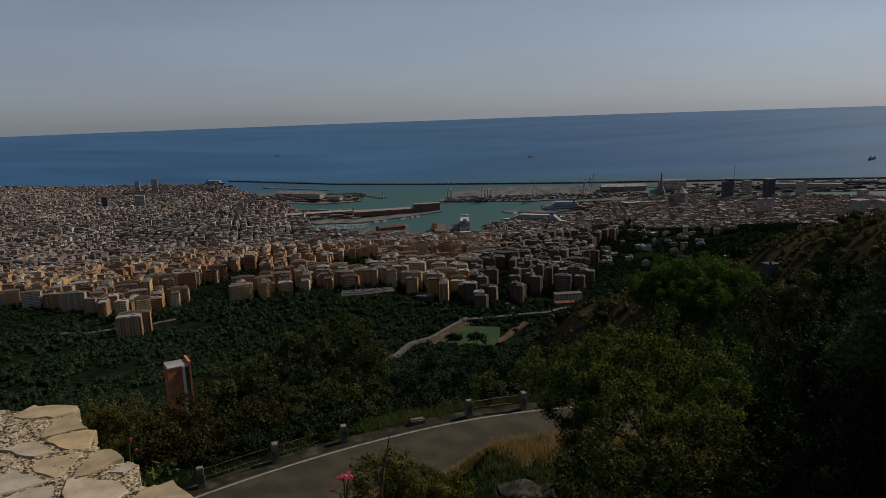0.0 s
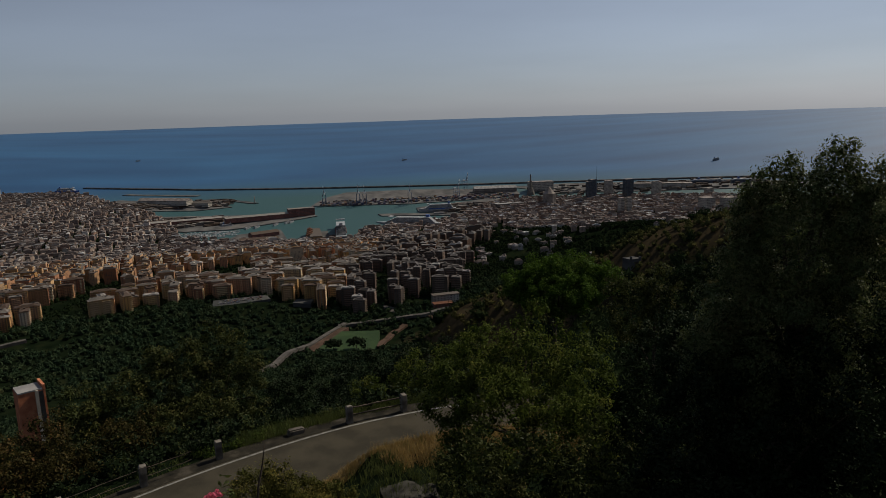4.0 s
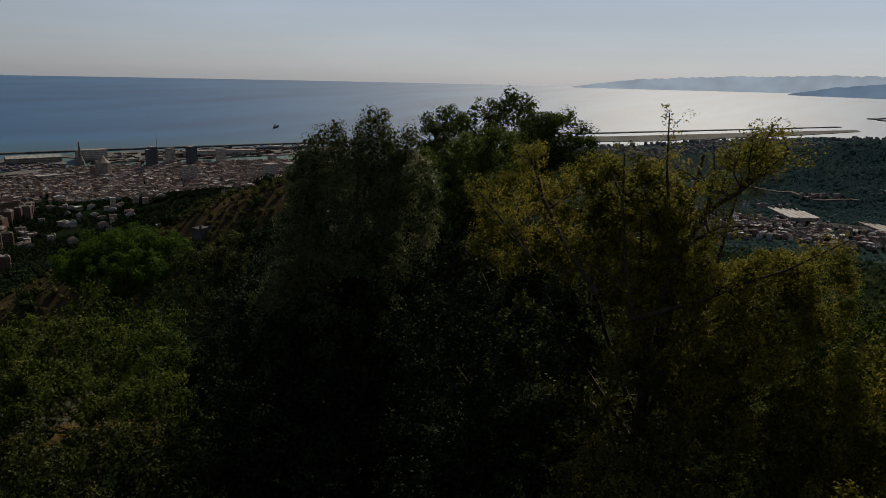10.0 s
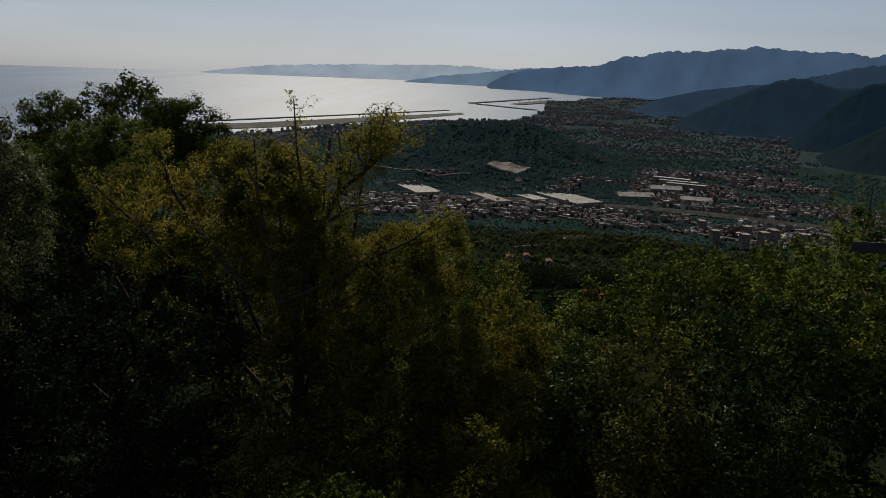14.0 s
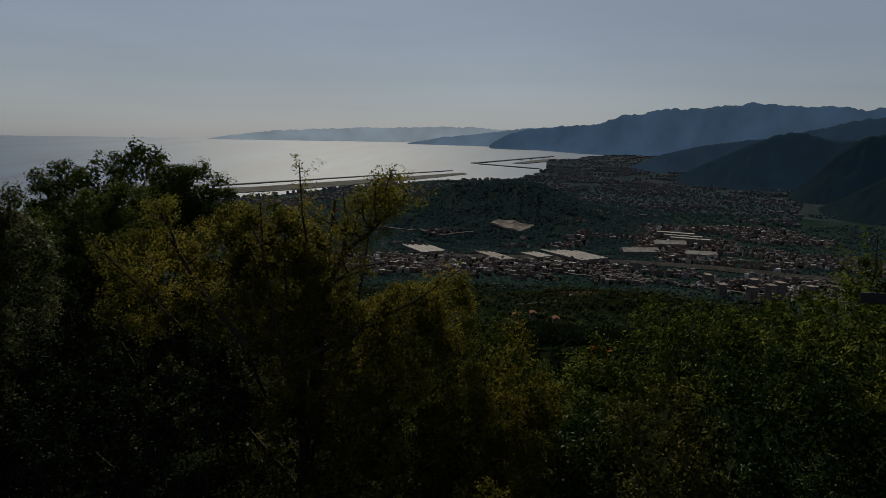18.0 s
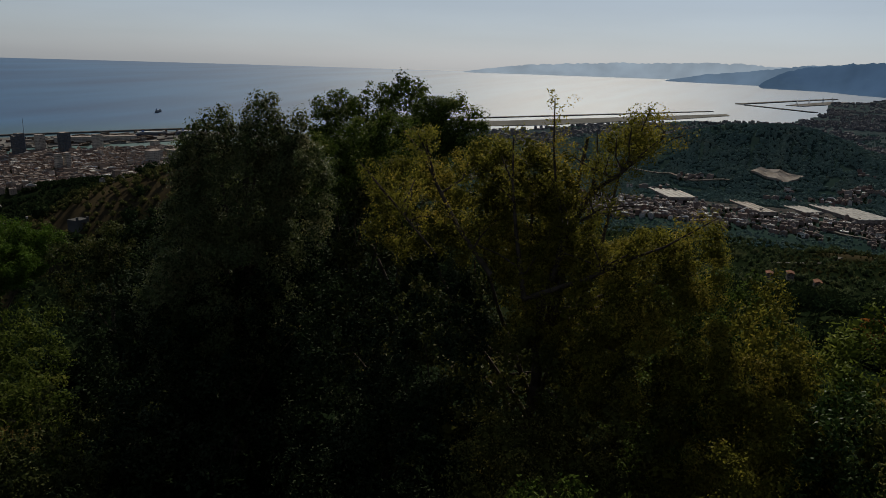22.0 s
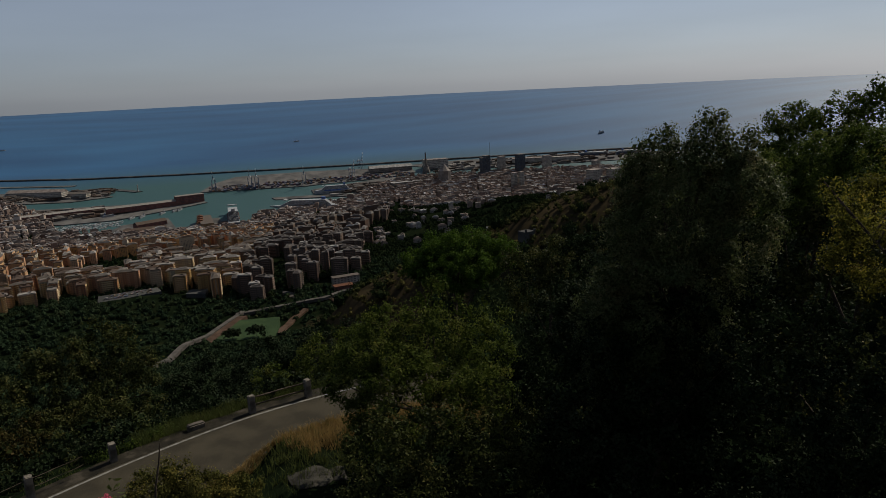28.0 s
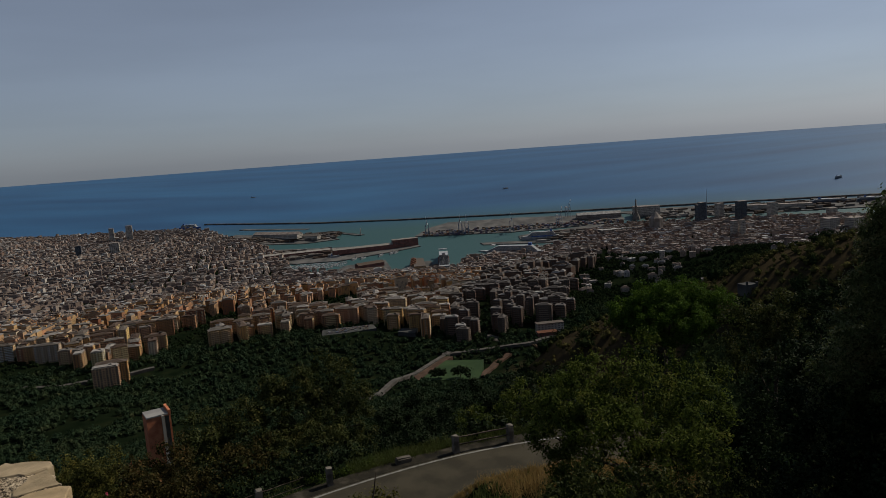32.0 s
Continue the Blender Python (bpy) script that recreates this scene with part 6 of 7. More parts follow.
# Added dark backing foliage that closes gaps in the front crown.
tree("holm_oak", (36, 31), [(34, 30, -10, -26, 7), (38, 30, -7.5, -26, 8), (36, 28, -18, -33, 12), (42, 30, -8, -26, 8)], L_SHADED, 37, "dark backing foliage added behind the tallest holm oak", leaf=0.19, clump=0.75, per=46, trunk=0.2, dense=0.8, core=0.6)
tree("young_oak", (45.5, 29), [(44.0, 28.5, -5.6, -13, 6), (46.6, 28.5, -4.2, -11, 4.5), (49.0, 28, -3.2, -12, 4.5)], L_MOSS, 13, "green young oak among the holm oaks", leaf=0.085, clump=0.42, per=110, trunk=0.14)

ELM_D = 15.7
ELM = [[(61.6, -26), (61.6, -19.5), (62.6, -16.0), (63.6, -12.7), (64.9, -9.7), (67.1, -8.0), (67.8, -6.4), (68.8, -2.9)],
       [(62.6, -16.0), (63.1, -12.8), (62.2, -9.5), (61.8, -6.6), (61.6, -2.4)],
       [(60.2, -18.6), (65.4, -16.5), (68.2, -14.8), (70.9, -13.5), (74.6, -10.8)],
       [(57.3, -16.8), (54.5, -13.1), (52.5, -9.4), (51.8, -6.8), (51.6, -5.5)],
       [(52.7, -15.3), (49.2, -11.2), (46.5, -8.0)],
       [(60.2, -18.6), (59.2, -13.1), (58.7, -9.0), (58.6, -5.4)],
       [(64.9, -9.7), (65.2, -7.0), (65.0, -4.9)], [(67.1, -8.0), (69.6, -5.6), (70.0, -4.6)], [(63.1, -12.8), (66, -10.8), (69, -10.4)]]
elm_lines = [[sight(b, e, ELM_D + 0.35 * math.sin(3 * b + e)) for b, e in ln] for ln in ELM]
elm_twigs = []
tr = np.random.default_rng(5)
for ln in elm_lines[:9]:
    for _ in range(5):
        i = int(tr.integers(1, len(ln) - 1)) if len(ln) > 2 else 1
        a = ln[i] + (ln[i - 1] - ln[i]) * tr.random()
        go = tr.normal(size=3) * np.array((0.5, 0.5, 0.3)) + np.array((0, 0, 0.45))
        elm_lines.append([a, a + go * 0.5 + tr.normal(size=3) * 0.05, a + go + tr.normal(size=3) * 0.1])
for ln in elm_lines:
    pts = np.array(ln)
    n = (8 if len(pts) > 3 else 5) * (len(pts) - 1)
    u = np.sort(tr.random(n)) ** (0.12 if len(pts) > 7 else 0.3 if len(pts) > 4 else 0.75) * (len(pts) - 1)
    i = np.minimum(u.astype(int), len(pts) - 2)
    elm_twigs.append(pts[i] + (pts[i + 1] - pts[i]) * (u - i)[:, None] + tr.normal(size=(n, 3)) * 0.17 * np.array((1, 1, 0.8)))
tree("elm", (61, 17.5), [(50.5, 17.5, -7.2, -16, 8), (55.5, 17.5, -6.0, -16, 7), (60, 17, -6.6, -18, 7.5), (57.4, 17, -5.6, -12, 4.4), (60.3, 17, -5.7, -12, 3.8), (62.4, 16.6, -6.8, -13, 3), (63.6, 16.2, -9.6, -16, 4.4), (67.4, 16.4, -4.2, -6.8, 3.0), (64, 16.5, -12.5, -23, 12), (70, 16.5, -11.5, -20, 7), (73.5, 16.5, -11.6, -19, 5), (69, 15.5, -18, -27, 12)],
     L_YEL, 14, "yellowing elm with thin twisted branches", leaf=0.05, clump=0.34, per=170, trunk=0.17, dense=1.05, core=0.5, limb_lines=elm_lines, twigs=elm_twigs)
# Low lobes set apart from the elm; dark leaf colour stands for shade.
tree("shaded_thicket", (49, 16), [(52, 16, -15.5, -29, 12), (46, 17, -16, -30, 10), (50, 15.5, -24, -38, 15), (45, 16, -26, -38, 12)], L_SHADED, 34, "low growth by the elm, leaf colour darkened for shade", leaf=0.08, clump=0.44, per=90, trunk=0.1, category="shrub")
tree("privet_thicket", (63, 14), [(60, 15.5, -20, -33, 14), (69, 15, -22, -34, 14), (63, 13, -28, -42, 20)], L_RUSSET, 43, "dim olive thicket in the shade of the bank", leaf=0.06, clump=0.4, per=110, trunk=0.1, category="shrub")
# Added backing foliage so the town does not show through the elm.
tree("oak_tree", (58, 30), [(48, 27, -9, -26, 10), (55, 28, -7.6, -24, 10), (61, 28, -9.5, -26, 9), (66.5, 27, -13, -28, 9), (72, 26, -15, -30, 9), (78, 27, -17, -30, 8), (52, 22, -18, -38, 16), (64, 21, -20, -40, 18), (76, 22, -22, -40, 16)], L_OLIVE, 33, "dusky backing foliage added behind the elm", leaf=0.16, clump=0.65, per=52, trunk=0.2, dense=0.7)
tree("hazel", (78, 20), [(76, 20, -14.4, -24, 8), (79, 19, -17.5, -28, 8), (73, 19, -16, -26, 8), (76, 16, -22, -36, 16)], L_MOSS, 15, "dull olive hazel bush on the slope", leaf=0.085, clump=0.38, per=75, trunk=0.1, dense=0.75, core=0.55)
tree("hornbeam", (78, 15.5), [(78.8, 15.5, -15.2, -26, 8), (76, 15, -19, -33, 9), (81.5, 14.5, -20, -36, 9), (78, 13, -27, -42, 14)], L_YEL, 38, "yellowing hornbeam bush between elm and laurel", leaf=0.06, clump=0.34, per=130, trunk=0.08, dense=0.9, core=0.55, category="shrub")
tree("bay_tree", (94, 16), [(86.5, 16, -16.2, -27, 8), (90.3, 16.5, -12.2, -22, 6), (94.5, 17, -12.0, -22, 8), (99.5, 17, -10.8, -21, 8), (104, 16, -10.4, -22, 9), (111, 16, -10.6, -24, 9), (119, 15, -14, -34, 14)],
     L_GRN, 16, "bright green leafy bush in the sun", leaf=0.1, clump=0.4, per=95, trunk=0.13, dense=1.05, core=0.5, ratio=0.2)
# Lower lobes of the bright bush, kept apart in darker leaves for shade.
tree("dark_lower_bush", (103, 14), [(97.5, 14.6, -15.2, -34, 9), (104, 14.5, -15, -36, 10), (111, 14.5, -15.5, -36, 10), (101, 13.5, -22, -38, 12)], L_LAUREL_SHADE, 36, "lower part of the bright bush, leaves darkened for shade", leaf=0.075, clump=0.4, per=130, trunk=0.1, dense=1.0, core=0.6, category="shrub", ratio=0.2)
tree("dark_lower_bush", (86, 14.2), [(86, 14.4, -18.5, -34, 6), (84.8, 14, -23, -38, 6)], L_LAUREL_SHADE, 41, "dark glossy laurel beside the hornbeam", leaf=0.09, clump=0.4, per=95, trunk=0.1, dense=1.0, core=0.6, category="shrub", ratio=0.22)
tree("hornbeam", (91.5, 13.6), [(90, 14, -17.5, -32, 7), (93.5, 14, -18.5, -34, 6), (91.5, 13, -25, -40, 10), (95.5, 13, -23, -38, 7)], L_RUSSET, 42, "olive-brown hornbeam bush turning with autumn", leaf=0.075, clump=0.38, per=110, trunk=0.08, dense=0.95, core=0.55, category="shrub", ratio=0.24)
sap = [sight(b, e, 17.5) for b, e in ((104.4, -18), (104.6, -12), (105, -9), (104.9, -6.4))]
sap2 = [sight(b, e, 17.5) for b, e in ((104.6, -11), (103.2, -9), (102.2, -8.2))]
sap3 = [sight(b, e, 17.5) for b, e in ((104.8, -10), (106, -8.4), (106.8, -7.9))]
stw = np.concatenate([np.array([np.array(a) + (np.array(b) - np.array(a)) * q for a, b in zip(s[:-1], s[1:]) for q in np.linspace(0.1, 1, 9)]) + tr.normal(size=(9 * (len(s) - 1), 3)) * 0.2 for s in (sap, sap2, sap3)])
tree("sapling", (104.5, 17.5), [(104.6, 17.5, -8.0, -13, 3.2)], L_MOSS, 17, "slender green sapling rising over the bushes", leaf=0.085, clump=0.3, per=70, trunk=0.06, limb_lines=(sap, sap2, sap3), twigs=[stw], core=0.4)
tree("maple_shrub", (86.0, 18.5), [(86.0, 18.5, -16.6, -18.6, 1.5)], L_ORANGE, 18, "small tuft of orange autumn leaves", leaf=0.12, clump=0.22, per=40, trunk=0.04, category="shrub")
tree("ash_tree", (16, 26), [(12.6, 26, -17.0, -24, 5.5), (17.0, 26.5, -15.8, -24, 7), (21.2, 26, -17.0, -25, 5.5), (9.6, 25, -20.0, -27, 4.5), (14, 24, -20, -30, 8), (20.5, 23.5, -21, -32, 8)],
     L_ASH, 19, "spreading green ash beside the road", leaf=0.11, clump=0.44, per=95, trunk=0.17, dense=0.8, ratio=0.22)
tree("hazel", (13, 17), [(12, 17, -24.5, -36, 8), (17, 17, -26, -38, 10), (22, 18, -24, -36, 9)], L_OLIVE, 20, "olive green hazel thicket above the road", leaf=0.085, clump=0.38, per=80, trunk=0.08, dense=0.75, category="shrub")
tree("oak_tree", (-10.5, 45), [(-9.4, 46, -15.0, -22, 3.6), (-7.9, 46, -15.8, -22, 3.0), (-11.4, 45, -16.2, -23, 3.4), (-13.4, 45, -16.8, -24, 3.6), (-16.2, 44, -17.6, -25, 4.5), (-19.4, 43, -18.4, -25, 3.6), (-6.6, 44, -17.6, -25.5, 2.6), (-11.5, 42.5, -21, -27, 9), (-18.5, 42, -21.5, -27, 6)],
     L_OLIVE, 21, "dusky olive oak wood beyond the road", leaf=0.15, clump=0.6, per=90, trunk=0.26, dense=0.8)
tree("oak_shrub", (-10, 40.5), [(-9.5, 40.5, -20.2, -25.6, 4), (-13.5, 39, -22.5, -26.6, 4)], L_OLIVE, 22, "olive-leaved young oak behind the road", leaf=0.15, clump=0.5, per=52, trunk=0.1, category="shrub")
tree("smoke_bush", (-16.5, 37.5), [(-16.6, 37.5, -21.2, -25.5, 3.6), (-14.6, 38, -21.2, -24.8, 2)], L_RUST, 23, "reddish autumn shrub beyond the guard rail", leaf=0.14, clump=0.45, per=50, trunk=0.07, category="shrub")
tree("smoke_bush", (-21, 35), [(-21.6, 35, -21.4, -27, 3.6), (-24.5, 34.5, -21.2, -28, 4), (-19.5, 34.5, -23, -28, 2.6)], L_RUST, 24, "rust-tinged shrub behind the guard rail", leaf=0.13, clump=0.45, per=50, trunk=0.08, category="shrub")
tree("hazel", (-29, 40), [(-28, 40, -20.3, -27, 5), (-33, 41, -20, -27, 6), (-38, 41, -20, -28, 7)], L_OLIVE, 25, "green and brown thicket below the wall", leaf=0.16, clump=0.55, per=50, trunk=0.1, category="shrub")
tree("oak_tree", (1, 60), [(-4, 58, -20.2, -25, 4), (-1.5, 60, -19.4, -24, 4), (2.5, 60, -18.7, -24, 5), (7.0, 58, -18.6, -24, 5), (11, 56, -18.2, -24, 5), (0.5, 54, -21.5, -26, 9)], L_SHADED, 26, "dusky oak thicket beyond the road", leaf=0.17, clump=0.65, per=80, trunk=0.2, dense=0.8)
tree("locust_tree", (6.6, 48), [(6.8, 48, -19.4, -24, 4), (10.6, 48, -18.4, -24, 4.5), (3, 46, -21.2, -24.6, 3)], L_ASH, 27, "light green locust tree past the bend", leaf=0.13, clump=0.5, per=80, trunk=0.12)
tree("umbrella_pine", (19.3, 106), [(16.6, 105, -12.9, -15.6, 4.2), (18.4, 105, -11.7, -15, 4.6), (20.6, 106, -11.5, -15, 4.6), (22.6, 106, -12.0, -15.2, 3.6), (19.4, 104, -12.6, -16.6, 7.6)], L_PINE, 28, "broad bright green umbrella pine", leaf=0.2, clump=0.8, per=120, trunk=0.4, dense=1.2, core=0.62)
tree("holm_oak", (27, 62), [(25.0, 62, -12.9, -19, 4), (27.3, 61, -12.2, -17, 3.5)], L_OLIVE, 29, "shrubby hillside oak in olive green", leaf=0.2, clump=0.8, per=80, trunk=0.2, dense=0.8)
# Leaf colour darkened here in place of shade on the slope.
tree("holm_oak", (29.5, 56), [(30, 60, -11.3, -19, 5), (27.5, 52, -16.2, -24, 6), (30, 50, -15, -26, 7), (32, 46, -13.5, -24, 6)], L_SHADED, 39, "rounded holm oak with leaves darkened for hillside shade", leaf=0.2, clump=0.8, per=80, trunk=0.2, dense=0.8)
# Added trees, hidden behind the front oaks, to cast shade on the slope.
tree("holm_oak", (41, 54), [(36.5, 50, -6.5, -20, 8), (41.5, 56, -5.6, -20, 9), (47.5, 52, -6, -20, 9), (40, 46, -13, -26, 14)], L_SHADED, 40, "added tall holm oaks hidden behind, shading the slope", leaf=0.26, clump=1.0, per=60, trunk=0.3, dense=0.8, core=0.6)
tree("fern_bush", (64, 8.5), [(61.5, 8.6, -32.5, -40, 7), (65.8, 8.6, -31.6, -40, 6), (68.8, 8.6, -33, -40, 5)], L_MOSS, 30, "feathery green bush just below the lookout", leaf=0.06, clump=0.2, per=44, trunk=0.03, category="shrub")
tree("hazel_bush", (-26.6, 38), [(-30.5, 39, -19.6, -27, 5), (-28, 38, -19.4, -27, 4.6), (-26, 37, -20.0, -28, 4.4), (-27, 35, -22.5, -30, 6)], L_RUSSET, 51, "yellowing hazel bush below the lookout", leaf=0.1, clump=0.45, per=70, trunk=0.06, category="shrub")
tree("hazel_bush", (-22.6, 36), [(-23.7, 37, -20.7, -28, 4), (-21.6, 36, -20.2, -28, 3.6), (-22.6, 34, -23, -30, 5)], L_RUST, 52, "reddening hazel bush below the lookout", leaf=0.1, clump=0.45, per=70, trunk=0.06, category="shrub")
tree("bramble", (-5, 19), [(-6.8, 19, -26.6, -33, 5), (-4.6, 19, -27.2, -33, 4.5), (-2.4, 19.3, -28, -34, 4.5), (-0.2, 19.6, -28.6, -34, 4)], L_RUSSET, 31, "olive bramble on the bank above the road", leaf=0.055, clump=0.26, dense=1.6, per=110, trunk=0.03, category="shrub")

for pb, pd, pe in ((0.3, 872, -17.92), (2.2, 868, -17.9)):
    tree("umbrella_pine", (pb, pd), [(pb - 0.4, pd, pe - 0.05, pe - 0.6, 0.85), (pb + 0.35, pd, pe, pe - 0.55, 0.85), (pb, pd, pe + 0.06, pe - 0.5, 0.8)], L_SHADED, 70, "small dark umbrella pine beside the pitch", leaf=1.1, clump=2.0, per=40, trunk=0.45, dense=0.8)

# ---- undergrowth ----
def brush(name, n, b0, b1, d0, d1, r0, r1, per, size, mat, seed, label, keep=None):
    r = np.random.default_rng(seed)
    b, d = r.uniform(b0, b1, n), np.exp(r.uniform(math.log(d0), math.log(d1), n))
    x, y = polar(b, d)
    al, ac = (x - 0.8) * 0.919 + (y - 34.4) * 0.395, (x - 0.8) * 0.395 - (y - 34.4) * 0.919
    bend = road_bend(al)
    clear = ((ac - bend < -0.9) | (ac - bend > 6.3))
    if keep is not None:
        clear &= keep(b, d, ac - bend)
    x, y = x[clear], y[clear]
    rad = r.uniform(r0, r1, len(x))
    c = np.stack([x, y, ground(x, y) + rad * 0.45], -1)
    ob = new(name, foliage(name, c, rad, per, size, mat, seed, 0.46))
    return tagged(ob, label, "undergrowth", kind="stuff")


def low_sight(b, d, ac):
    return (~((b > -24) & (b < 9) & (d < 30) & (d > 16)) | (d < 14)) & ~((b > 27) & (b < 58))


brush("undergrowth", 760, -46, 118, 7, 64, 0.4, 0.95, 40, 0.13, L_OLIVE, 41, "tangled olive undergrowth on the bank", low_sight)
# Leaf colour darkened for the shade under the trees.
brush("undergrowth", 420, 8, 118, 9, 60, 0.6, 1.3, 50, 0.14, L_SHADED, 42, "dark scrub under the trees")
brush("undergrowth", 420, -40, 14, 37, 62, 0.6, 1.5, 50, 0.17, L_SHADED, 43, "dark scrub below the road")

brush("undergrowth", 460, 70, 119, 10, 44, 0.6, 1.3, 70, 0.1, L_MOSS, 44, "mossy green scrub covering the slope")


def verge_brush(name, n, along, across, r0, r1, per, size, mat, seed, label):
    r = np.random.default_rng(seed)
    a, c = r.uniform(*along, n), r.uniform(*across, n)
    c = c + road_bend(a)
    x, y = ROAD_A.x + ROAD_DIR.x * a + ROAD_N.x * c, ROAD_A.y + ROAD_DIR.y * a + ROAD_N.y * c
    rad = r.uniform(r0, r1, n)
    ob = new(name, foliage(name, np.stack([x, y, ground(x, y) + rad * 0.5], -1), rad, per, size, mat, seed, 0.46))
    return tagged(ob, label, "undergrowth", kind="stuff")


verge_brush("undergrowth", 340, (-26, 14), (-7, -0.9), 0.35, 0.85, 46, 0.13, L_SHADED, 45, "dark scrub behind the guard rail")
verge_brush("undergrowth", 70, (-26, 14), (-4, -1.0), 0.25, 0.55, 46, 0.11, L_OLIVE, 46, "olive scrub behind the guard rail")
verge_brush("undergrowth", 16, (-7.6, -3.2), (-1.2, -0.5), 0.2, 0.4, 60, 0.08, L_MOSS, 47, "green shrubs growing over the guard rail")
verge_brush("undergrowth", 160, (8.5, 32), (-1, 9), 0.6, 1.4, 50, 0.14, L_OLIVE, 48, "scrub closing in on the road's bend")


def grass(name, n, along, across, height, mat, seed, label, lift=0.0):
    """Blades of grass along the road."""
    r = np.random.default_rng(seed)
    a, c = r.uniform(*along, n), r.uniform(*across, n)
    tuft = r.integers(0, max(1, n // 14), n)
    ta, tc = r.uniform(*along, max(1, n // 14)), r.uniform(*across, max(1, n // 14))
    a, c = ta[tuft] + r.normal(size=n) * 0.12, tc[tuft] + r.normal(size=n) * 0.12
    c = c + road_bend(a)
    x, y = ROAD_A.x + ROAD_DIR.x * a + ROAD_N.x * c, ROAD_A.y + ROAD_DIR.y * a + ROAD_N.y * c
    z = ground(x, y) + lift
    p = np.stack([x, y, z], -1)
    h = height * r.uniform(0.45, 1.2, n)
    lean = r.normal(size=(n, 3)) * 0.35
    lean[:, 2] = 1
    an = r.random(n) * 6.28
    w = np.stack([np.cos(an), np.sin(an), 0 * an], -1) * 0.018
    v = np.stack([p - w, p + w, p + lean * h[:, None]], 1).reshape(-1, 3)
    ob = new(name, mesh_of(name, v, np.arange(3 * n).reshape(-1, 3), mat))
    return tagged(ob, label, "grass", kind="stuff")


grass("dry_grass", 15000, (-9, 7.5), (5.7, 6.9), 0.24, L_STRAW, 50, "low golden grass fringing the asphalt")
grass("dry_grass", 9000, (-1.5, 9), (6.2, 9.2), 0.42, L_STRAW, 51, "dry straw-coloured grass on the road's verge")
grass("grass", 6000, (-5, 6), (-1.7, -0.2), 0.5, L_GRASS, 52, "green grass between the guard posts")
grass("grass", 1300, (-20, -4), (-1.6, -0.2), 0.22, L_GRASS, 53, "thin grass along the far verge")
grass("grass", 3000, (-9, 4), (7.2, 11), 0.5, L_GRASS, 54, "green weeds on the bank above the road")

# ---- guard rail ----
def post_mesh(w, h, seed):
    r = random.Random(seed)
    bm = bmesh.new()
    bmesh.ops.create_cube(bm, size=1)
    bmesh.ops.scale(bm, vec=(w, w, h), verts=bm.verts)
    bmesh.ops.translate(bm, vec=(0, 0, h / 2 - 0.15), verts=bm.verts)
    bmesh.ops.bevel(bm, geom=bm.edges[:], offset=0.025, segments=2, affect="EDGES")
    for v in bm.verts:
        v.co += Vector((r.uniform(-1, 1), r.uniform(-1, 1), r.uniform(-1, 1))) * 0.012
    return bm_mesh(bm, M_POST, "post")


M_POST = noisy("weathered_post_concrete", [(0.35, (0.0562, 0.0495, 0.0405)), (0.6, (0.15, 0.1335, 0.1125))], 2.5, 0.9, 0.5, 30)
M_RUST = noisy("rusted_rail", [(0.35, (0.035, 0.027, 0.022)), (0.65, (0.085, 0.066, 0.052))], 3, 0.7, 0.3, 30, metal=0.4)
road_turn = math.atan2(ROAD_DIR.y, ROAD_DIR.x)
rail = new("guard_rail")
rail.location = road_at(-13.4, 0.1)
tagged(rail, "old roadside guard rail of concrete posts and pipes", "guard rail")
pm = [post_mesh(0.31, 1.1, 3), post_mesh(0.32, 1.14, 4), post_mesh(0.3, 1.08, 5)]
POSTS = (-13.4, -10.0, -6.5, 0.3, 3.35)
for i, a in enumerate(POSTS):
    o = Vector(road_at(a, 0.1 if a < -5 else 0.45)) - rail.location
    part("post", pm[i % 3], rail, at=Matrix.LocRotScale(o, Euler((0.03 * (i % 3 - 1), 0.02 * (i % 2), road_turn)), None))
for a0, a1, rr in ((-13.4, -10.0, 0.016), (-10.0, -7.8, 0.016), (0.3, 3.35, 0.035)):
    for up in (0.85, 0.45):
        pts = [Vector(road_at(a0 + (a1 - a0) * q, (0.1 if a0 < -5 else 0.45) + 0.04 * math.sin(q * 9), up - 0.05 * math.sin(q * 3.14))) - rail.location for q in np.linspace(0, 1, 7)]
        v, f = tube(pts, [rr] * 7, 8)
        part("rail", mesh_of("rail", v, f, M_RUST, flat=False), rail)
bm = bmesh.new()
bmesh.ops.create_cube(bm, size=1)
bmesh.ops.scale(bm, vec=(0.85, 0.36, 0.4), verts=bm.verts)
bmesh.ops.bevel(bm, geom=bm.edges[:], offset=0.06, segments=2, affect="EDGES")
kerb = new("kerb_block", bm_mesh(bm, M_CONCRETE, "kerb_block"))
kerb.matrix_basis = Matrix.LocRotScale(Vector(road_at(-2.5, 0.05, 0.1)), Euler((0.05, 0.04, road_turn)), None)
tagged(kerb, "pale concrete kerb block on the verge", "kerb block")


def boulder(name, at, size, seed, mat, label):
    r = random.Random(seed)
    bm = bmesh.new()
    bmesh.ops.create_icosphere(bm, subdivisions=3, radius=1)
    for v in bm.verts:
        n = noise.noise(v.co * 1.7 + Vector((seed, 0, 0))) * 0.35 + noise.noise(v.co * 5 + Vector((0, seed, 0))) * 0.1
        v.co = Vector((v.co.x * size[0], v.co.y * size[1], v.co.z * size[2])) * (1 + n)
    ob = new(name, bm_mesh(bm, mat, name))
    ob.location = at
    return tagged(ob, label, "rock")


M_ROCK = noisy("limestone", [(0.35, (0.0156, 0.0146, 0.0118)), (0.6, (0.0377, 0.0358, 0.0298))], 1.2, 0.9, 0.7, 14)
rx, ry = polar(5.6, 25.2)
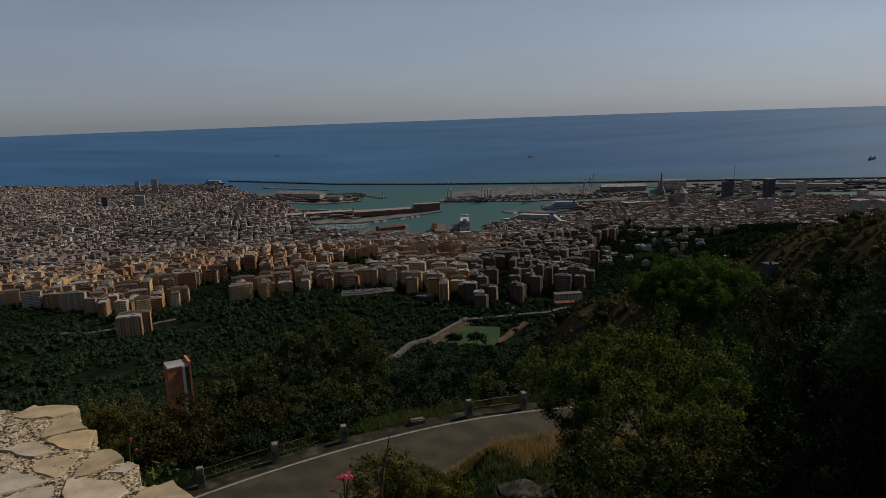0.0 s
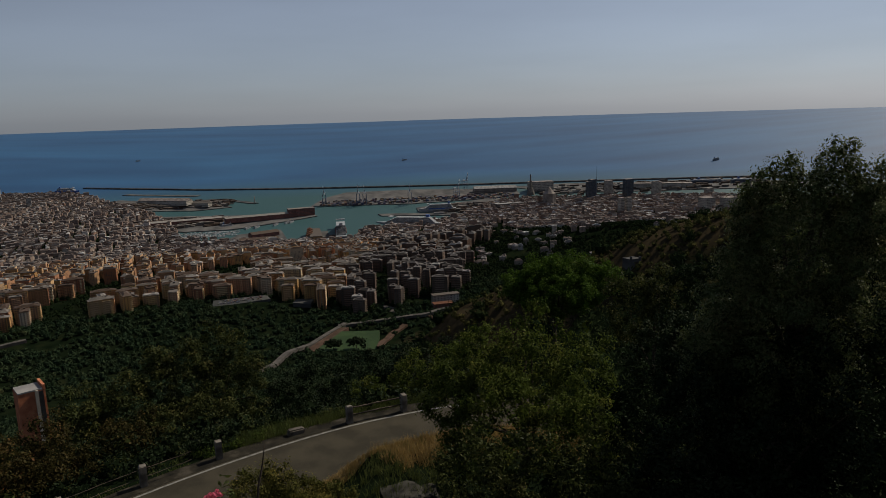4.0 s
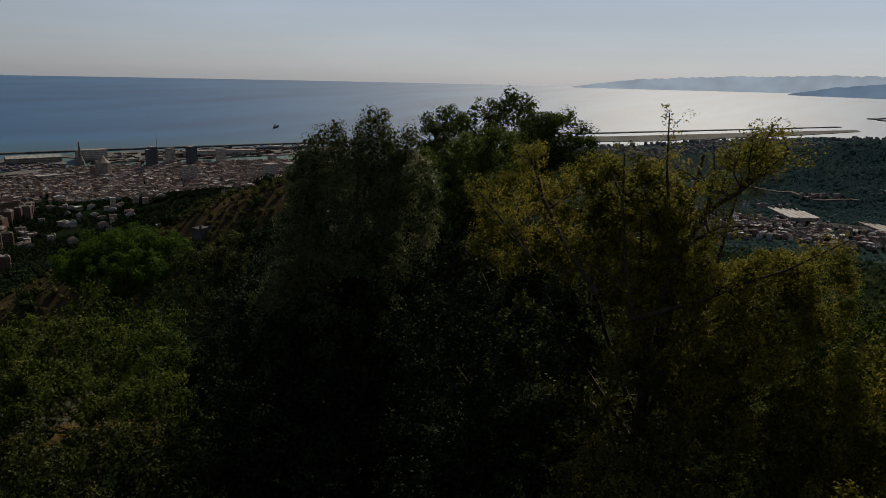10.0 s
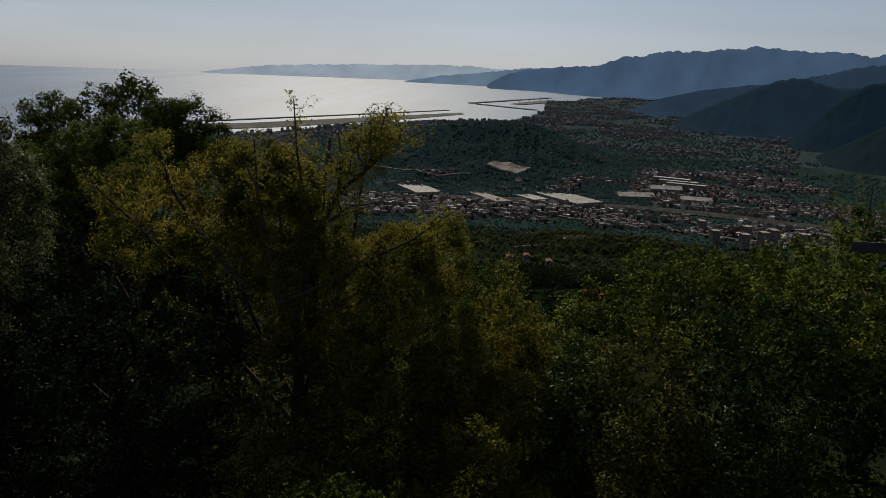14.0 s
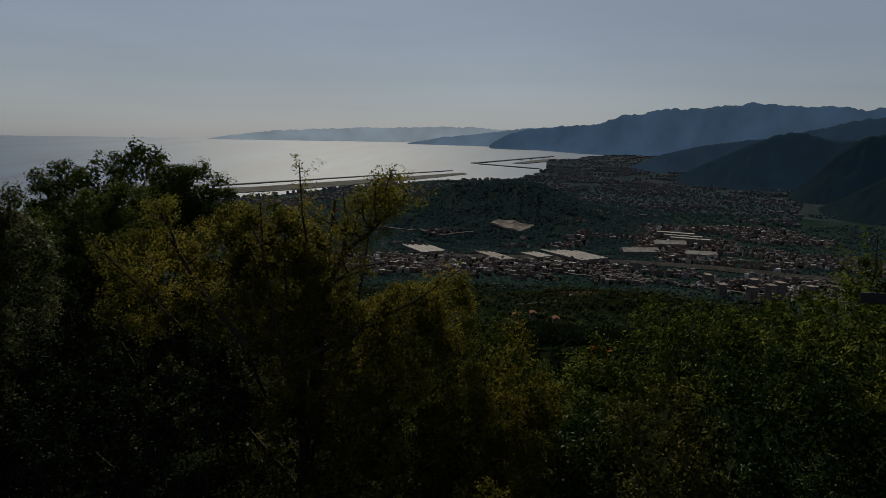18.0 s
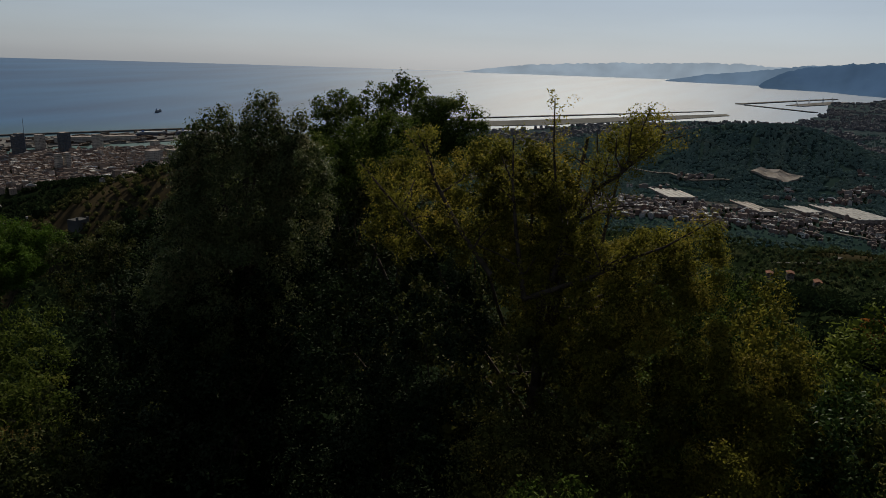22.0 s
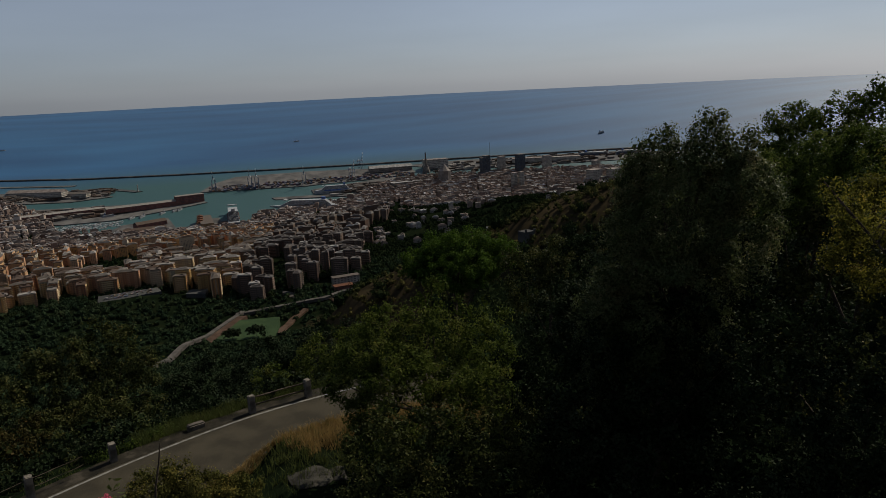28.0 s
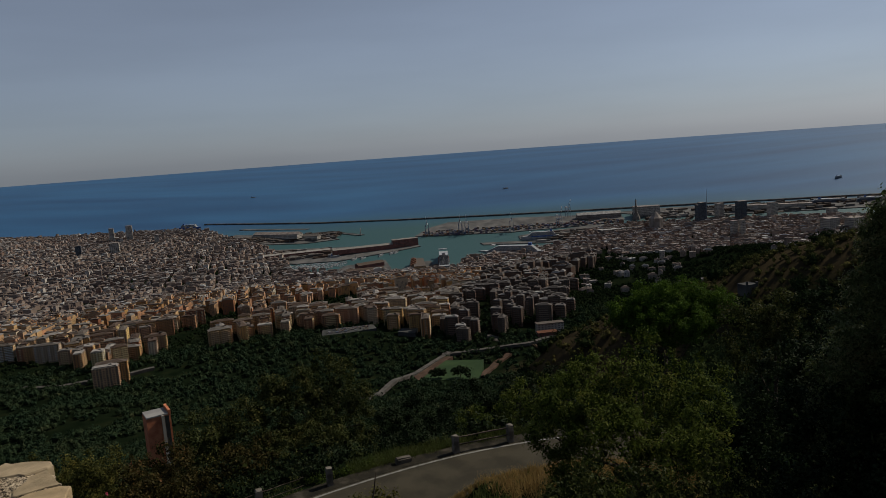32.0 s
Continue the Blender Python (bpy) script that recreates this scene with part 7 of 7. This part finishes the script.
boulder("boulder", (rx, ry, float(ground(rx, ry)) - 0.1), (1.0, 0.8, 0.32), 3, M_ROCK, "pale weathered limestone outcrop on the bank")
rx, ry = polar(8.4, 25.5)
boulder("boulder", (rx, ry, float(ground(rx, ry)) - 0.1), (0.7, 0.6, 0.3), 5, M_ROCK, "small pale limestone outcrop in dry grass")

# ---- lookout wall ----
EDGE_A, EDGE_B = Vector((-1.913, 3.193)), Vector((0.542, 0.943))
E_DIR = (EDGE_B - EDGE_A).normalized()
E_IN = Vector((E_DIR.y, -E_DIR.x)) if Vector((E_DIR.y, -E_DIR.x)).dot(-EDGE_A) > 0 else Vector((-E_DIR.y, E_DIR.x))
TOP = 488.66
M_MORTAR = noisy("crumbling_mortar", [(0.4, (0.04, 0.03, 0.02)), (0.48, (0.2, 0.155, 0.1)), (0.56, (0.36, 0.29, 0.2)), (0.75, (0.5, 0.41, 0.29))], 62, 0.95, 1.0, 110)
M_SLATE = by_island("pale_limestone_slabs", [(0.0, (0.255, 0.196, 0.119)), (0.3, (0.323, 0.255, 0.162)), (0.55, (0.281, 0.251, 0.212)), (0.75, (0.357, 0.293, 0.204)), (1.0, (0.306, 0.212, 0.102))], 0.8, "object", 0.35, 9)
n_, l_ = M_SLATE.node_tree.nodes, M_SLATE.node_tree.links
co_, t1_, bp_ = n_.new("ShaderNodeTexCoord"), n_.new("ShaderNodeTexNoise"), n_.new("ShaderNodeBump")
t1_.inputs["Scale"].default_value, t1_.inputs["Detail"].default_value, t1_.inputs["Roughness"].default_value = 28, 8, 0.65
bp_.inputs["Strength"].default_value, bp_.inputs["Distance"].default_value = 0.9, 0.006
l_.new(co_.outputs["Object"], t1_.inputs["Vector"])
l_.new(t1_.outputs[0], bp_.inputs["Height"])
l_.new(bp_.outputs[0], n_["Principled BSDF"].inputs["Normal"])
wall = new("wall_lookout")
wall.location = (EDGE_A.x, EDGE_A.y, TOP)
tagged(wall, "low rubble stone parapet with crumbling mortar", "wall", kind="structure")
WALL_W = 0.9
us, ws = np.linspace(-2.4, 3.3, 420), np.linspace(0.0, WALL_W, 76)
U, Wd = np.meshgrid(us, ws, indexing="ij")
ragged = 0.045 * lattice(U * 10, U * 0, 1.7, 61) + 0.02 * lattice(U * 10, U * 0 + 3, 0.6, 62)
Wr = np.where(Wd == 0, ragged, Wd + ragged * (1 - Wd / WALL_W))
bendw = np.where(U < 0, -U * 0.5, 0)
zt = -0.0065 + 0.002 * lattice(U * 10, Wr * 10, 1.1, 63) + 0.0025 * lattice(U * 10, Wr * 10, 0.35, 64) + 0.0065 * lattice(U * 10, Wr * 10, 0.16, 65) - 0.014 * smooth(1 - Wd / 0.06)
wx = E_DIR.x * U + E_IN.x * (Wr + bendw)
wy = E_DIR.y * U + E_IN.y * (Wr + bendw)
wv = np.stack([wx, wy, zt], -1).reshape(-1, 3)
part("mortar_bed", mesh_of("mortar_bed", wv, grid_faces(len(us), len(ws))[:, ::-1], M_MORTAR, flat=False), wall)
side_v, side_f = [], []
for i in range(len(us)):
    for w, z in ((0, None), (0, -3.5)):
        p = wv[i * len(ws)]
        side_v.append((p[0], p[1], p[2] if z is None else z))
for i in range(len(us) - 1):
    side_f.append((2 * i, 2 * i + 1, 2 * i + 3, 2 * i + 2))
for i in range(len(us)):
    p = wv[i * len(ws) + len(ws) - 1]
    side_v += [tuple(p), (p[0], p[1], -0.8)]
o = 2 * len(us)
for i in range(len(us) - 1):
    side_f.append((o + 2 * i, o + 2 * i + 2, o + 2 * i + 3, o + 2 * i + 1))
part("core", mesh_of("core", np.array(side_v), np.array(side_f), M_MORTAR), wall)


def clipped(poly, mx, my, nx, ny):
    """The part of a polygon on the near side of a line."""
    out = []
    for k, (ax, ay) in enumerate(poly):
        bx, by = poly[(k + 1) % len(poly)]
        da, db = (ax - mx) * nx + (ay - my) * ny, (bx - mx) * nx + (by - my) * ny
        if da <= 0:
            out.append((ax, ay))
        if da * db < 0:
            q = da / (da - db)
            out.append((ax + (bx - ax) * q, ay + (by - ay) * q))
    return out


def slab(poly, thick, r):
    """One flat irregular stone from its outline, with chipped edges."""
    ring = []
    for k, (ax, ay) in enumerate(poly):
        bx, by = poly[(k + 1) % len(poly)]
        n = max(1, int(math.hypot(bx - ax, by - ay) / 0.045))
        for q in range(n):
            t = q / n
            ring.append((ax + (bx - ax) * t + r.uniform(-1, 1) * 0.011, ay + (by - ay) * t + r.uniform(-1, 1) * 0.011))
    bm = bmesh.new()
    top = [bm.verts.new((x * 0.97, y * 0.96, thick + r.uniform(-1, 1) * 0.0015)) for x, y in ring]
    mid = [bm.verts.new((x, y, thick - 0.005 - 0.004 * r.random())) for x, y in ring]
    low = [bm.verts.new((x, y, -0.06)) for x, y in ring]
    bm.faces.new(top)
    for k in range(len(ring)):
        j = (k + 1) % len(ring)
        bm.faces.new((mid[k], mid[j], top[j], top[k]))
        bm.faces.new((low[k], low[j], mid[j], mid[k]))
    bmesh.ops.recalc_face_normals(bm, faces=bm.faces)
    return bm_mesh(bm, M_SLATE, "stone")


sr = random.Random(8)
seeds = []
for i in range(-11, 19):
    for j in range(-26, 17):
        if sr.random() < 0.72:
            seeds.append((i * 0.25 + (j % 2) * 0.12 + sr.uniform(-0.13, 0.13), j * 0.105 + sr.uniform(-0.06, 0.06)))
for sx, sy in seeds:
    u, w = sx * E_DIR.x + sy * E_DIR.y, sx * E_IN.x + sy * E_IN.y
    w += min(u, 0) * 0.5
    if not (-1.8 < u < 2.6 and 0.02 < w < WALL_W - 0.06) or sr.random() < 0.15:
        continue
    gap = sr.choice((0.01, 0.018, 0.03, 0.044))
    poly = [(-0.3, -0.16), (0.3, -0.16), (0.3, 0.16), (-0.3, 0.16)]
    for ox, oy in seeds:
        dx, dy = ox - sx, oy - sy
        dist = math.hypot(dx, dy)
        if 0 < dist < 0.6:
            poly = clipped(poly, dx / 2 - dx / dist * gap, dy / 2 - dy / dist * gap, dx / dist, dy / dist)
    if len(poly) < 3:
        continue
    tilt = Euler((sr.uniform(-0.014, 0.014), sr.uniform(-0.014, 0.014), 0))
    part("stone", slab(poly, 0.007, sr), wall, at=Matrix.LocRotScale(Vector((sx, sy, sr.uniform(-0.008, -0.004))), tilt, None))
# terrace under the camera
bm = bmesh.new()
ring = [bm.verts.new((x, y, 488.36)) for x, y in ((-3.2, 2.4), (-1.5, 1.95), (0.1, 0.62), (1.4, 0.2), (2.0, -1.0), (2.0, -4.5), (-4.5, -4.5), (-4.5, 2.4))]
bm.faces.new(ring)
ex = bmesh.ops.extrude_face_region(bm, geom=bm.faces[:])
bmesh.ops.translate(bm, vec=(0, 0, -2.5), verts=[q for q in ex["geom"] if isinstance(q, bmesh.types.BMVert)])
bmesh.ops.recalc_face_normals(bm, faces=bm.faces)
tagged(new("floor", bm_mesh(bm, M_CONCRETE, "floor")), "worn concrete terrace of the lookout", "terrace", kind="structure")

# ---- valerian ----
M_PINK = leaf_material("pink_petals", [(0.0, (0.5, 0.08, 0.14)), (1.0, (0.75, 0.22, 0.3))], 0.35)


def valerian(at, heads, seed):
    r = np.random.default_rng(seed)
    root = new("valerian")
    root.location = at
    tagged(root, "pink flowering valerian on the wall's outer side", "flower")
    for hx_, hy_, hz_, s in heads:
        v, f = tube([(0, 0, -0.5), (hx_ * 0.4, hy_ * 0.4, hz_ * 0.5), (hx_, hy_, hz_)], [0.008, 0.006, 0.004], 6)
        part("stem", mesh_of("stem", v, f, L_GRASS, flat=False), root)
        c = np.array((hx_, hy_, hz_)) + r.normal(size=(7, 3)) * s * 0.55
        part("flower_head", foliage("flower_head", c, np.full(7, s * 0.5), 55, 0.006 + s * 0.15, M_PINK, seed, 0.5, 0.7, 0.45), root)
    c = r.normal(size=(16, 3)) * np.array((0.12, 0.12, 0.16)) + np.array((0, 0, -0.15))
    part("foliage", foliage("foliage", c, np.full(16, 0.05), 16, 0.045, L_GRASS, seed + 3, 0, 0.7, 0.2), root)
    return root


p = sight(-9.8, -29.9, 4.6)
valerian(p, [(-0.005, 0.0, 0.165, 0.03), (0.035, 0.01, 0.15, 0.026), (-0.08, -0.01, 0.06, 0.014), (0.04, 0.02, 0.08, 0.014)], 3)
p = sight(-26.7, -24.6, 3.9)
valerian(p, [(0.02, 0.0, 0.13, 0.005), (0.04, 0.02, 0.06, 0.005)], 6)
v, f = tube([sight(-6.8, -31, 9), sight(-6.4, -28.4, 9.1), sight(-5.9, -26.8, 9.1), sight(-5.6, -25.4, 9.2)], [0.02, 0.016, 0.012, 0.006], 6)
tagged(new("dead_stem", mesh_of("dead_stem", v, f, M_BARK, flat=False)), "bare dark dead stem on the bank", "stem")

# ---- bent steel post ----
M_STEEL = noisy("galvanised_steel", [(0.35, (0.02, 0.022, 0.026)), (0.65, (0.05, 0.053, 0.06))], 5, 0.6, 0.2, 60, metal=0.25)
post = new("steel_post")
pf = sight(114.5, -24, 3.4)
post.location = (pf[0], pf[1], 488.36)
tagged(post, "grey bent steel angle post beside the lookout", "post")


def beam(a, b, w, t):
    a, b = Vector(a), Vector(b)
    d = (b - a).normalized()
    s = d.cross(Vector((0, 0, 1)))
    s = s.normalized() if s.length > 1e-3 else Vector((1, 0, 0))
    n = s.cross(d)
    v = [p + s * (i * w / 2) + n * (j * t / 2) for p in (a, b) for i, j in ((-1, -1), (1, -1), (1, 1), (-1, 1))]
    bm = bmesh.new()
    bv = [bm.verts.new(q) for q in v]
    for q in BOX_F:
        bm.faces.new([bv[k] for k in q])
    bmesh.ops.recalc_face_normals(bm, faces=bm.faces)
    bmesh.ops.bevel(bm, geom=bm.edges[:], offset=min(w, t) * 0.12, segments=1, affect="EDGES")
    return bm_mesh(bm, M_STEEL, "beam")


knee, low, arm = (Vector(sight(b, e, 3.4)) - post.location for b, e in ((107.75, -10.5), (114.5, -21), (103.9, -10.9)))
side = Vector((math.cos(radians(110)), -math.sin(radians(110)), 0))
away = Vector((math.sin(radians(110)), math.cos(radians(110)), 0))
part("upright", beam(low, knee, 0.008, 0.1), post)
part("flange", beam(low + side * 0.05 + away * 0.03, knee + side * 0.045 + away * 0.03, 0.06, 0.008), post)
foot_z = float(ground(pf[0] + low.x, pf[1] + low.y)) - 488.36
part("foot", beam((low.x, low.y, foot_z - 0.4), low + Vector((0, 0, 0.05)), 0.1, 0.05), post)
part("arm", beam(knee + side * 0.03, arm, 0.008, 0.045), post)
part("gusset", beam(knee + side * 0.035 + away * 0.005, knee - side * 0.05 + away * 0.005 - Vector((0, 0, 0.012)), 0.008, 0.07), post)
part("plate", beam(low * 0.5 + knee * 0.5, low * 0.42 + knee * 0.58, 0.016, 0.104), post, "riveted joining plate")
